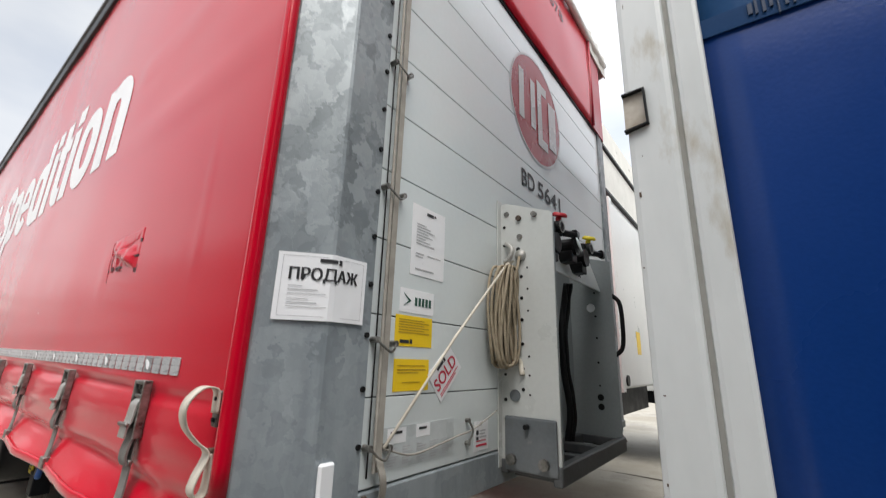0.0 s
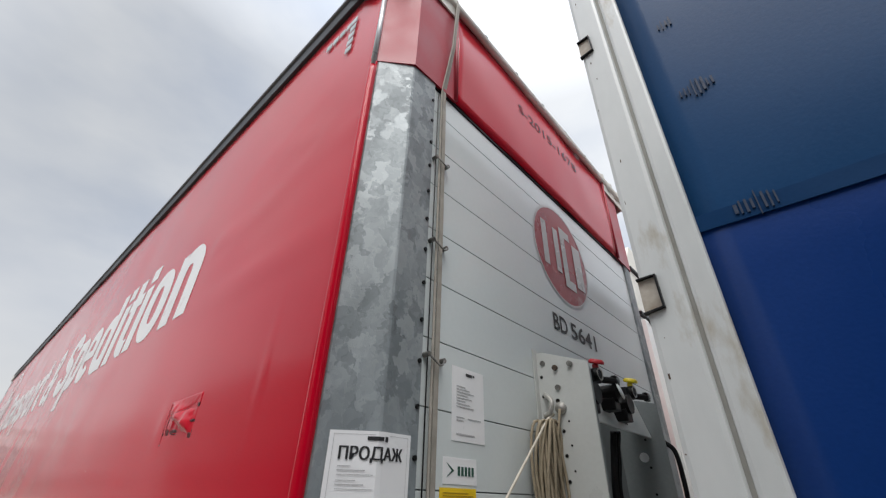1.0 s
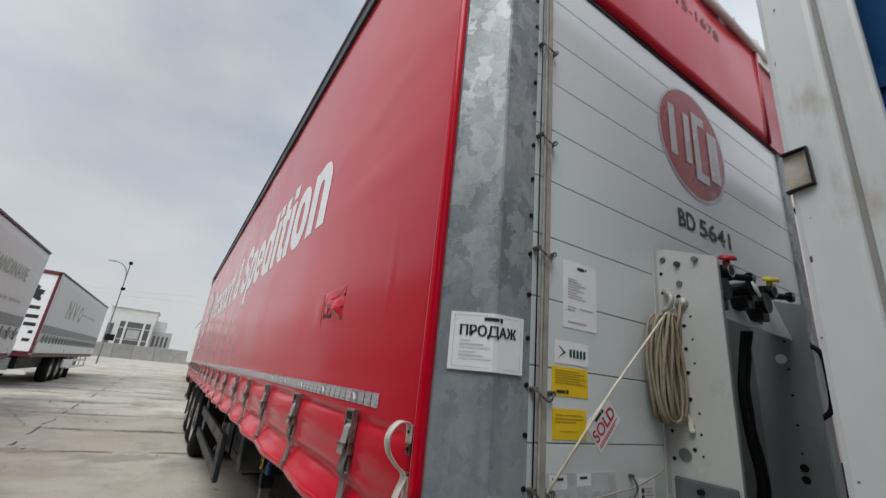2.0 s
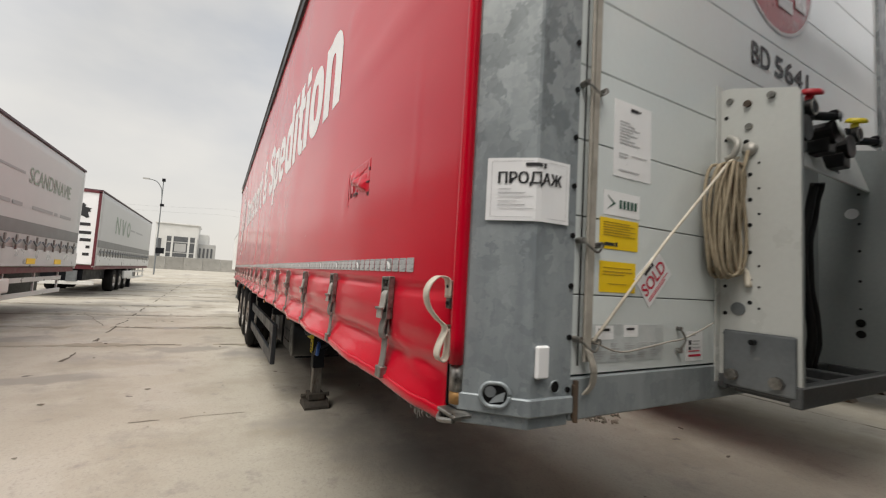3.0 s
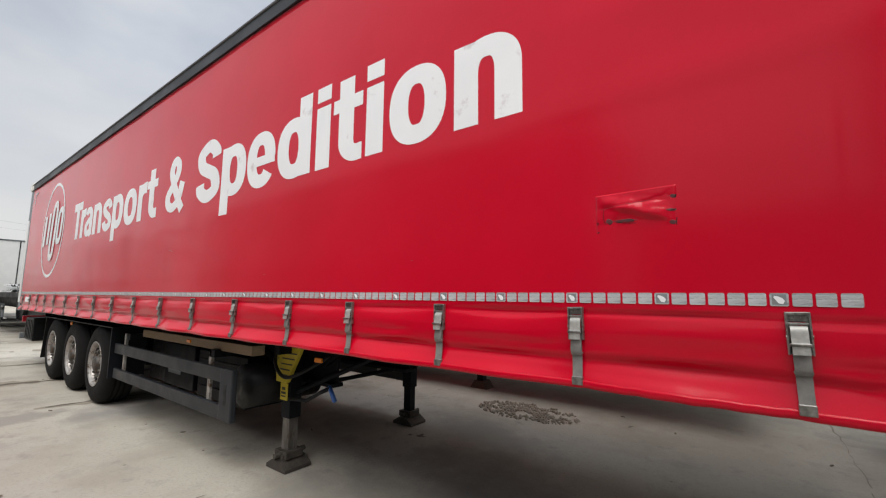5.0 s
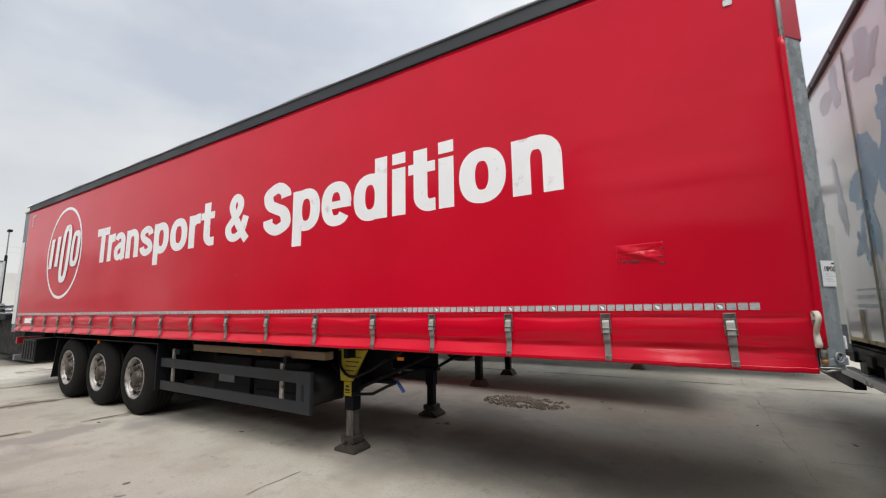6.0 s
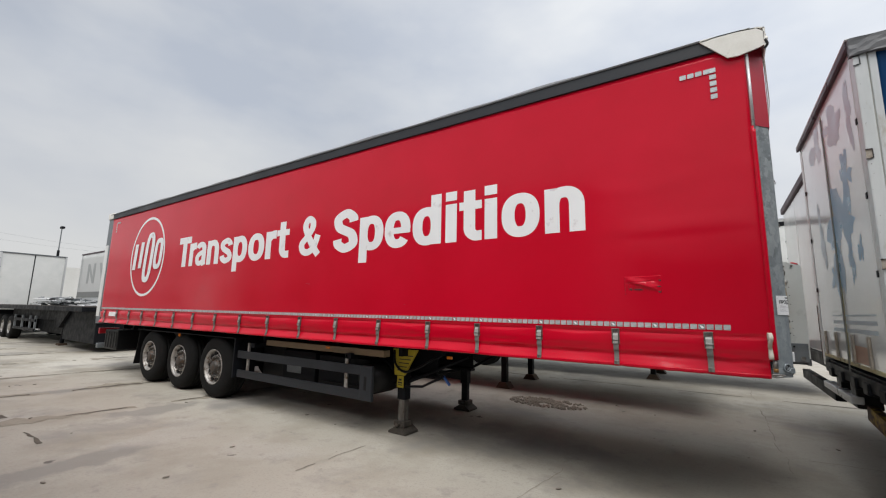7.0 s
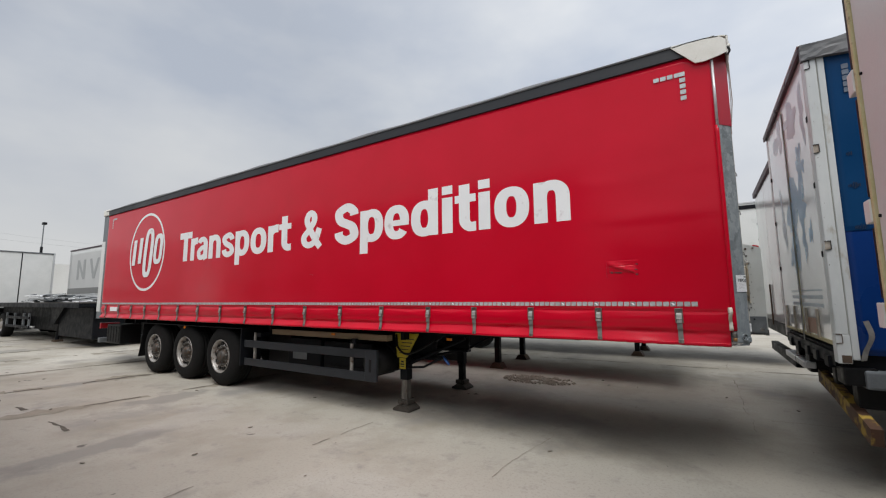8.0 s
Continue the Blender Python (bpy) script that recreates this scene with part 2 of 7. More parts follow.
def concrete_ground(name):
    """Old poured concrete: pale, with tan dust, grey damp stains, dark oil spots and pitting."""
    m = bpy.data.materials.new(name)
    m.use_nodes = True
    n, k = m.node_tree.nodes, m.node_tree.links
    b = n["Principled BSDF"]
    co = n.new("ShaderNodeTexCoord")

    def noise_at(scale, detail, rough=0.55):
        t = n.new("ShaderNodeTexNoise")
        t.inputs["Scale"].default_value, t.inputs["Detail"].default_value, t.inputs["Roughness"].default_value = scale, detail, rough
        k.new(co.outputs["Object"], t.inputs["Vector"])
        return t.outputs["Fac"]

    def blend(fac, lo, hi, below, colour):
        r = n.new("ShaderNodeMapRange")
        r.inputs["From Min"].default_value, r.inputs["From Max"].default_value = lo, hi
        k.new(fac, r.inputs["Value"])
        x = n.new("ShaderNodeMixRGB")
        k.new(r.outputs["Result"], x.inputs[0])
        if isinstance(below, tuple):
            x.inputs[1].default_value = (*below, 1)
        else:
            k.new(below, x.inputs[1])
        x.inputs[2].default_value = (*colour, 1)
        return x.outputs["Color"]

    def stain(c, cx, cy, rx, ry, colour, ragged=0.9, most=1.0):
        """A ragged stain about one place."""
        mp = n.new("ShaderNodeMapping")
        mp.inputs["Location"].default_value = (-cx / rx, -cy / ry, 0)
        mp.inputs["Scale"].default_value = (1 / rx, 1 / ry, 0)
        k.new(co.outputs["Object"], mp.inputs["Vector"])
        ln = n.new("ShaderNodeVectorMath")
        ln.operation = "LENGTH"
        k.new(mp.outputs["Vector"], ln.inputs[0])
        ad = n.new("ShaderNodeMath")
        ad.operation = "MULTIPLY_ADD"
        k.new(noise_at(1.7, 8, 0.62), ad.inputs[0])
        ad.inputs[1].default_value = ragged * 2.6
        k.new(ln.outputs["Value"], ad.inputs[2])
        r = n.new("ShaderNodeMapRange")
        r.inputs["From Min"].default_value, r.inputs["From Max"].default_value = 0.70 + ragged * 1.3, 1.25 + ragged * 1.3
        r.inputs["To Min"].default_value, r.inputs["To Max"].default_value = most, 0.0
        k.new(ad.outputs[0], r.inputs["Value"])
        x = n.new("ShaderNodeMixRGB")
        k.new(r.outputs["Result"], x.inputs[0])
        k.new(c, x.inputs[1])
        x.inputs[2].default_value = (*colour, 1)
        return x.outputs["Color"]

    c = blend(noise_at(0.16, 5), 0.38, 0.64, (0.355, 0.326, 0.270), (0.465, 0.436, 0.378))
    c = blend(noise_at(0.7, 6, 0.6), 0.48, 0.66, c, (0.300, 0.271, 0.218))
    c = blend(noise_at(1.3, 9, 0.66), 0.54, 0.68, c, (0.295, 0.274, 0.234))
    c = blend(noise_at(0.33, 8, 0.6), 0.54, 0.64, c, (0.262, 0.246, 0.220))
    for cx, cy, rx, ry in ((-7.8, -0.85, 0.26, 0.75), (-10.6, -1.35, 0.22, 0.5), (-5.95, -2.5, 0.22, 0.9), (-12.6, -3.4, 0.5, 0.9), (-9.2, -3.9, 0.35, 1.1), (-16.4, -2.2, 0.4, 1.2), (-0.4, -2.9, 0.5, 0.3), (-19.2, -0.9, 0.5, 1.4)):
        c = stain(c, cx, cy, rx, ry, (0.205, 0.196, 0.177), 1.5, 0.6)
    for cx, cy, rx, ry in ((-6.3, -1.2, 0.45, 0.5), (-4.9, -0.9, 0.5, 0.35), (-2.6, -1.6, 0.9, 0.3), (-8.9, -2.6, 0.5, 0.6)):
        c = stain(c, cx, cy, rx, ry, (0.43, 0.405, 0.36), 1.4, 0.4)
    c = blend(noise_at(4.5, 8, 0.65), 0.57, 0.74, c, (0.27, 0.25, 0.22))
    c = blend(noise_at(38, 5, 0.7), 0.52, 0.80, c, (0.26, 0.246, 0.218))
    c = blend(noise_at(2.3, 10, 0.5), 0.71, 0.735, c, (0.14, 0.125, 0.11))
    k.new(c, b.inputs["Base Color"])
    b.inputs["Roughness"].default_value = 0.82
    b.inputs["Specular IOR Level"].default_value = 0.3
    bp = n.new("ShaderNodeBump")
    bp.inputs["Strength"].default_value, bp.inputs["Distance"].default_value = 0.4, 0.012
    k.new(noise_at(28, 8, 0.7), bp.inputs["Height"])
    k.new(bp.outputs["Normal"], b.inputs["Normal"])
    return m


M = {
    "ground": concrete_ground("weathered_concrete"),
    "joint": material("dirty_joint", (0.055, 0.045, 0.034), (0.13, 0.110, 0.085), 0.9, scale=9, bump=0.01),
    "halo": material("dirt_beside_joint", (0.20, 0.172, 0.13), (0.30, 0.268, 0.215), 0.9, scale=5, fine=30, bump=0.004),
    "crack": material("crack_dirt", (0.15, 0.13, 0.105), (0.26, 0.23, 0.19), 0.9, scale=9, bump=0.0),
    "red": material("red_tarpaulin", (0.52, 0.001, 0.016), (0.585, 0.002, 0.022), 0.16, scale=1.4, fine=220, bump=0.0007, rough_var=0.06, spec=0.24),
    "red_dull": material("red_tarpaulin_worn", (0.33, 0.006, 0.022), (0.42, 0.012, 0.03), 0.45, scale=4, fine=200, bump=0.0015),
    "white_print": material("white_print", (0.80, 0.80, 0.80), (0.88, 0.88, 0.87), 0.42, scale=2.5, fine=150, bump=0.0, spots=((0.62, 0.57, 0.57), 5, 0.60)),
    "reflector": material("silver_reflective_tape", (0.42, 0.44, 0.45), (0.60, 0.61, 0.61), 0.3, 0.25, scale=26, fine=110, bump=0.003, per_piece=0.12, stretch=(0.5, 1, 3.2)),
    "black_band": material("black_tarpaulin", (0.009, 0.010, 0.012), (0.019, 0.021, 0.024), 0.5, scale=2, bump=0.002),
    "grey_hem": material("grey_hem", (0.10, 0.105, 0.11), (0.17, 0.17, 0.17), 0.6, scale=3, bump=0.002),
    "cream": material("cream_tarpaulin", (0.66, 0.64, 0.57), (0.78, 0.76, 0.70), 0.6, scale=7, bump=0.004, spots=((0.36, 0.33, 0.27), 9, 0.64)),
    "zinc": galvanised("galvanised_steel"),
    "panel": material("grey_headboard_paint", (0.67, 0.72, 0.715), (0.73, 0.78, 0.775), 0.15, 0.0, scale=1.8, fine=60, bump=0.0006, rough_var=0.06, spec=0.7),
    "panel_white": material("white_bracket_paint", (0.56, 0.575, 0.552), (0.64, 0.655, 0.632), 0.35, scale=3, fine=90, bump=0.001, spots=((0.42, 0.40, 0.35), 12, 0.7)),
    # bracket grey, darkened to carry the shade inside the bracket
    "bracket_shade_grey": material("shaded_grey_bracket_paint", (0.22, 0.245, 0.245), (0.29, 0.315, 0.312), 0.4, scale=3, fine=90, bump=0.001, spots=((0.26, 0.25, 0.22), 12, 0.68)),
    "steel_grey": material("grey_painted_steel", (0.13, 0.145, 0.155), (0.20, 0.215, 0.225), 0.45, 0.2, scale=9, bump=0.003, spots=((0.30, 0.29, 0.27), 16, 0.66)),
    "step_steel": material("dirty_dark_step_steel", (0.050, 0.054, 0.057), (0.115, 0.12, 0.122), 0.55, 0.2, scale=9, bump=0.003, spots=((0.20, 0.19, 0.17), 14, 0.66)),
    "chassis": material("dark_chassis_paint", (0.005, 0.0055, 0.007), (0.012, 0.0135, 0.017), 0.5, scale=5, bump=0.003, spots=((0.030, 0.027, 0.024), 7, 0.68), spec=0.12),
    "guard": material("dark_grey_guard_paint", (0.014, 0.016, 0.019), (0.026, 0.029, 0.034), 0.45, scale=5, bump=0.002, spots=((0.05, 0.046, 0.04), 8, 0.68), spec=0.3),
    "black": material("black_plastic", (0.005, 0.005, 0.006), (0.012, 0.012, 0.012), 0.42, scale=20, bump=0.002, spec=0.22),
    "rubber": material("tyre_rubber", (0.006, 0.006, 0.006), (0.015, 0.0145, 0.014), 0.8, scale=12, bump=0.003, spec=0.15),
    "rim": material("worn_steel_rim", (0.22, 0.205, 0.185), (0.50, 0.48, 0.455), 0.40, 0.45, scale=14, bump=0.002, spots=((0.13, 0.09, 0.06), 16, 0.54)),
    "metal": material("dull_buckle_steel", (0.11, 0.104, 0.095), (0.36, 0.35, 0.325), 0.38, 0.75, scale=40, bump=0.001, spots=((0.22, 0.17, 0.12), 60, 0.62)),
    "lever": material("pale_worn_lever", (0.30, 0.29, 0.265), (0.50, 0.49, 0.455), 0.45, 0.3, scale=40, bump=0.001, spots=((0.20, 0.16, 0.11), 60, 0.62)),
    "strap": material("grey_webbing", (0.13, 0.123, 0.113), (0.235, 0.223, 0.205), 0.85, scale=30, fine=400, bump=0.002),
    "webbing": material("cream_webbing", (0.56, 0.51, 0.42), (0.72, 0.67, 0.57), 0.8, scale=25, fine=300, bump=0.002),
    "old_webbing": material("greyed_webbing", (0.27, 0.25, 0.215), (0.42, 0.39, 0.34), 0.85, scale=25, fine=300, bump=0.002),
    "rope": material("beige_rope", (0.27, 0.22, 0.148), (0.40, 0.335, 0.24), 0.85, scale=60, fine=300, bump=0.003),
    "paper": material("white_paper", (0.88, 0.89, 0.90), (0.92, 0.92, 0.92), 0.35, scale=6, bump=0.0005),
    "yellow_label": material("yellow_label", (0.86, 0.57, 0.008), (0.92, 0.63, 0.015), 0.4, scale=8, bump=0.0),
    "ink": material("black_ink", (0.02, 0.02, 0.022), (0.035, 0.035, 0.038), 0.5, bump=0.0),
    "ink_grey": material("grey_ink", (0.45, 0.45, 0.46), (0.55, 0.55, 0.56), 0.5, bump=0.0),
    "ink_gold": material("dark_yellow_ink", (0.45, 0.28, 0.01), (0.5, 0.32, 0.02), 0.5, bump=0.0),
    "ink_red": material("red_ink", (0.55, 0.015, 0.05), (0.6, 0.02, 0.06), 0.5, bump=0.0),
    "ink_green": material("dark_green_ink", (0.015, 0.07, 0.05), (0.02, 0.09, 0.06), 0.5, bump=0.0),
    "faded": material("faded_dark_print", (0.07, 0.012, 0.02), (0.13, 0.025, 0.035), 0.5, scale=8, bump=0.0),
    "clear_label": material("pale_info_sheet", (0.50, 0.54, 0.54), (0.62, 0.65, 0.65), 0.3, scale=10, bump=0.0),
    "rust": material("rusty_steel", (0.05, 0.035, 0.025), (0.13, 0.085, 0.055), 0.8, scale=18, bump=0.004),
    "rust_stain": material("brown_stain_on_paint", (0.30, 0.235, 0.17), (0.56, 0.52, 0.45), 0.6, scale=22, bump=0.001),
    "foot": material("greasy_rusty_foot", (0.030, 0.026, 0.022), (0.085, 0.072, 0.058), 0.8, scale=18, bump=0.004, spots=((0.09, 0.07, 0.052), 14, 0.60)),
    "yellow_faded": material("faded_yellow_edge", (0.50, 0.43, 0.20), (0.62, 0.56, 0.34), 0.6, scale=8, bump=0.002, spots=((0.22, 0.15, 0.08), 9, 0.58)),
    "inner_leg": material("scraped_leg_steel", (0.075, 0.068, 0.060), (0.24, 0.225, 0.205), 0.5, 0.3, scale=7, fine=40, bump=0.002, spots=((0.06, 0.038, 0.024), 9, 0.55), stretch=(2.5, 2.5, 0.5)),
    "brass": material("dirty_brass", (0.32, 0.16, 0.05), (0.45, 0.26, 0.10), 0.5, 0.5, scale=18, bump=0.003),
    "wood": material("weathered_timber", (0.20, 0.145, 0.085), (0.33, 0.25, 0.16), 0.75, scale=4, fine=60, bump=0.004, stretch=(0.25, 2, 2)),
    "yellow": material("yellow_paint", (0.42, 0.33, 0.02), (0.56, 0.45, 0.035), 0.5, scale=10, bump=0.002, spots=((0.16, 0.12, 0.05), 14, 0.60)),
    "yellow_rust": material("rust_streaked_yellow_paint", (0.36, 0.23, 0.035), (0.52, 0.35, 0.06), 0.65, scale=6, bump=0.004, spots=((0.10, 0.05, 0.028), 5, 0.46)),
    "cable_blue": material("blue_plastic", (0.03, 0.10, 0.35), (0.05, 0.15, 0.45), 0.4, bump=0.001),
    "cap_red": material("red_plastic_cap", (0.40, 0.01, 0.02), (0.5, 0.02, 0.03), 0.4, bump=0.001),
    "cap_yellow": material("yellow_plastic_cap", (0.75, 0.6, 0.02), (0.8, 0.66, 0.04), 0.4, bump=0.001),
    "off_white": material("aged_white_paint", (0.68, 0.69, 0.665), (0.77, 0.77, 0.745), 0.38, scale=2.5, fine=40, bump=0.0015, spots=((0.42, 0.40, 0.34), 5, 0.68)),
    "door_white": material("faded_white_door", (0.76, 0.775, 0.775), (0.84, 0.85, 0.845), 0.13, scale=1.3, fine=40, bump=0.0006, rough_var=0.06, spots=((0.66, 0.65, 0.60), 3.5, 0.68)),
    "picture_blue": material("faded_blue_print", (0.16, 0.35, 0.54), (0.31, 0.48, 0.63), 0.34, scale=5, bump=0.0),
    "picture_pale": material("pale_blue_print", (0.55, 0.65, 0.72), (0.66, 0.72, 0.76), 0.4, scale=5, bump=0.0),
    "blue_upper": material("upper_blue_tarpaulin", (0.003, 0.041, 0.126), (0.008, 0.058, 0.162), 0.34, scale=1.1, fine=150, bump=0.0012, rough_var=0.08, spec=0.12),
    "blue_seam": material("worn_blue_seam", (0.003, 0.033, 0.105), (0.007, 0.046, 0.135), 0.45, scale=5, fine=150, bump=0.001, spec=0.08),
    "patch_scuff_shade": material("scuffed_shaded_tarpaulin", (0.045, 0.014, 0.014), (0.14, 0.022, 0.026), 0.55, scale=40, fine=300, bump=0.001),
    "post_white": material("dirty_white_post_paint", (0.59, 0.613, 0.603), (0.70, 0.72, 0.708), 0.4, scale=4, fine=40, bump=0.0015, spots=((0.46, 0.43, 0.36), 7, 0.60), stretch=(1, 1, 0.35)),
    "groove_shade": material("shaded_groove_paint", (0.33, 0.32, 0.285), (0.55, 0.54, 0.50), 0.7, scale=6, bump=0.001, stretch=(1, 1, 0.4)),
    "tape_dark": material("grey_emblem_ground", (0.20, 0.215, 0.22), (0.27, 0.285, 0.285), 0.35, 0.2, scale=30, bump=0.0),
    "blue": material("blue_tarpaulin", (0.003, 0.030, 0.150), (0.007, 0.042, 0.200), 0.28, scale=1.5, fine=150, bump=0.0012, rough_var=0.08, spec=0.24),
    "grey_tarp": material("pale_grey_tarpaulin", (0.46, 0.465, 0.45), (0.55, 0.55, 0.535), 0.5, scale=1.2, bump=0.004),
    "grey_stripe": material("grey_stripe_print", (0.145, 0.15, 0.145), (0.20, 0.20, 0.195), 0.5, scale=3, bump=0.0),
    "green_print": material("faded_green_print", (0.19, 0.26, 0.19), (0.28, 0.33, 0.27), 0.5, scale=4, bump=0.0),
    "grey_print": material("faded_grey_print", (0.28, 0.29, 0.285), (0.36, 0.365, 0.36), 0.5, scale=4, bump=0.0),
    "alu": material("silver_side_board", (0.55, 0.56, 0.56), (0.66, 0.67, 0.67), 0.35, 0.4, scale=3, bump=0.001),
    "maroon": material("maroon_frame_paint", (0.10, 0.015, 0.022), (0.15, 0.026, 0.034), 0.5, scale=6, bump=0.002),
    "purple_trim": material("dark_roof_tarpaulin", (0.06, 0.04, 0.05), (0.11, 0.075, 0.085), 0.6, scale=5, bump=0.004),
    "mauve": material("grey_mauve_door", (0.60, 0.60, 0.585), (0.69, 0.685, 0.67), 0.45, scale=2, bump=0.002),
    "concrete_wall": material("precast_concrete_wall", (0.24, 0.235, 0.215), (0.36, 0.35, 0.325), 0.85, scale=0.6, fine=8, bump=0.02, per_piece=0.14, spots=((0.16, 0.15, 0.13), 1.2, 0.6)),
    "plaster": material("white_plaster", (0.56, 0.56, 0.54), (0.66, 0.66, 0.64), 0.8, scale=0.4, fine=5, bump=0.01),
    "grey_plaster": material("grey_plaster", (0.34, 0.34, 0.33), (0.42, 0.42, 0.41), 0.8, scale=0.4, fine=5, bump=0.01),
    "window_glass": material("dark_window_glass", (0.07, 0.075, 0.08), (0.11, 0.115, 0.12), 0.08, scale=1, bump=0.0),
    "gravel": material("broken_gravel", (0.20, 0.175, 0.14), (0.36, 0.32, 0.265), 0.9, scale=40, bump=0.005),
    "rim_dark": material("dirty_rim_disc", (0.032, 0.028, 0.024), (0.11, 0.10, 0.09), 0.55, 0.3, scale=18, bump=0.002, spots=((0.09, 0.055, 0.035), 20, 0.5)),
    "lens": material("amber_lens", (0.6, 0.16, 0.01), (0.7, 0.22, 0.02), 0.2, bump=0.0),
}

# sheen on the tarpaulins, strongest at grazing angles
for nm, w in (("red", 0.11), ("red_dull", 0.20)):
    cloth = M[nm].node_tree.nodes["Principled BSDF"]
    cloth.inputs["Sheen Weight"].default_value, cloth.inputs["Sheen Roughness"].default_value = w, 0.35


# ---- building helpers ----
def part(name, bm, mat, parent, label="", smooth=False):
    """One mesh object, given in world places, under a thing or a part."""
    me = bpy.data.meshes.new(name)
    bmesh.ops.recalc_face_normals(bm, faces=bm.faces)
    bm.to_mesh(me)
    bm.free()
    me.materials.append(M[mat] if isinstance(mat, str) else mat)
    if smooth:
        me.polygons.foreach_set("use_smooth", [True] * len(me.polygons))
    ob = new(name, me)
    if parent:
        ob.parent = parent
        ob.matrix_parent_inverse = PLACE.get(parent.name, Matrix()).inverted()
        PLACE[ob.name] = PLACE.get(parent.name, Matrix()) @ ob.matrix_parent_inverse
    if label:
        ob["label"] = label
    if name in TINY:
        ob["kind"] = "stuff"
    return ob


# rows of marks too small to pick apart
TINY = {"text_bar", "writing_bar", "paint_chip", "scuff_mark", "hole", "scuff", "border_line", "logo_bar", "hem_cord", "wheel_nut", "hand_hole", "hanging_thread"}
PLACE = {}


def thing(name, base, label, category, group="", kind=""):
    ob = new(name)
    ob.empty_display_size = 0.2
    ob.matrix_basis = Matrix.Translation(base)
    PLACE[ob.name] = ob.matrix_basis.copy()
    return tagged(ob, label, category, group, kind)


def setting(name, bm, mat, label, category, smooth=False):
    return tagged(part(name, bm, mat, None, smooth=smooth), label, category, kind="structure")


def box(x0, x1, y0, y1, z0, z1, bevel=0.0, bm=None, turn=None):
    one = bmesh.new()
    bmesh.ops.create_cube(one, size=1)
    for v in one.verts:
        v.co = Vector(((x0 + x1) / 2 + v.co.x * (x1 - x0), (y0 + y1) / 2 + v.co.y * (y1 - y0), (z0 + z1) / 2 + v.co.z * (z1 - z0)))
    if bevel:
        bmesh.ops.bevel(one, geom=one.edges[:], offset=bevel, segments=1 if bevel < 0.006 else 2, affect="EDGES", profile=0.6)
    if turn:
        bmesh.ops.transform(one, matrix=turn, verts=one.verts)
    return merged(bm, one)


def merged(bm, one):
    if bm is None:
        return one
    me = bpy.data.meshes.new("tmp")
    one.to_mesh(me)
    one.free()
    bm.from_mesh(me)
    bpy.data.meshes.remove(me)
    return bm


def rod(p, q, r, seg=12, bm=None, r2=None):
    """A round bar from p to q."""
    one = bmesh.new()
    p, q = Vector(p), Vector(q)
    bmesh.ops.create_cone(one, cap_ends=True, segments=seg, radius1=r, radius2=r if r2 is None else r2, depth=(q - p).length)
    m = Matrix.Translation((p + q) / 2) @ (q - p).to_track_quat("Z", "Y").to_matrix().to_4x4()
    bmesh.ops.transform(one, matrix=m, verts=one.verts)
    return merged(bm, one)


def tube(points, r, seg=8, bm=None, flat=None):
    """A bent bar or cord through the points; flat=(width, thick, axis) gives a webbing strap instead."""
    one = bmesh.new()
    pts = [Vector(p) for p in points]
    rings = []
    for i, p in enumerate(pts):
        d = (pts[min(i + 1, len(pts) - 1)] - pts[max(i - 1, 0)]).normalized()
        if flat:
            a = Vector(flat[2]).normalized()
            b = d.cross(a).normalized()
            offs = [a * sx * flat[0] / 2 + b * sy * flat[1] / 2 for sx, sy in ((-1, -1), (1, -1), (1, 1), (-1, 1))]
        else:
            a = d.orthogonal().normalized() if i == 0 else (last - d * last.dot(d)).normalized()
            last = a
            b = d.cross(a)
            offs = [(a * math.cos(t) + b * math.sin(t)) * r for t in (2 * math.pi * j / seg for j in range(seg))]
        rings.append([one.verts.new(p + o) for o in offs])
    n = len(rings[0])
    for u, v in zip(rings, rings[1:]):
        for j in range(n):
            one.faces.new((u[j], u[(j + 1) % n], v[(j + 1) % n], v[j]))
    one.faces.new(rings[0])
    one.faces.new(rings[-1][::-1])
    return merged(bm, one)


def curve_points(points, steps=6):
    """A smooth run through the points."""
    p = [Vector(q) for q in points]
    p = [p[0] * 2 - p[1]] + p + [p[-1] * 2 - p[-2]]
    out = []
    for i in range(1, len(p) - 2):
        for s in range(steps):
            t = s / steps
            out.append(0.5 * (2 * p[i] + (p[i + 1] - p[i - 1]) * t + (2 * p[i - 1] - 5 * p[i] + 4 * p[i + 1] - p[i + 2]) * t * t + (3 * p[i] - 3 * p[i + 1] + p[i + 2] - p[i - 1]) * t ** 3))
    return out + [p[-2]]


def prism(outline, axis, a, b, bm=None, bevel=0.0):
    """An outline of 2D points drawn out from a to b along an axis (0, 1 or 2); the two other axes keep their order."""
    one = bmesh.new()

    def at(u, v, w):
        c = [u, v]
        c.insert(axis, w)
        return c
    lo = [one.verts.new(at(u, v, a)) for u, v in outline]
    hi = [one.verts.new(at(u, v, b)) for u, v in outline]
    one.faces.new(lo)
    one.faces.new(hi[::-1])
    for i in range(len(lo)):
        j = (i + 1) % len(lo)
        one.faces.new((lo[i], lo[j], hi[j], hi[i]))
    if bevel:
        bmesh.ops.bevel(one, geom=one.edges[:], offset=bevel, segments=1, affect="EDGES")
    return merged(bm, one)


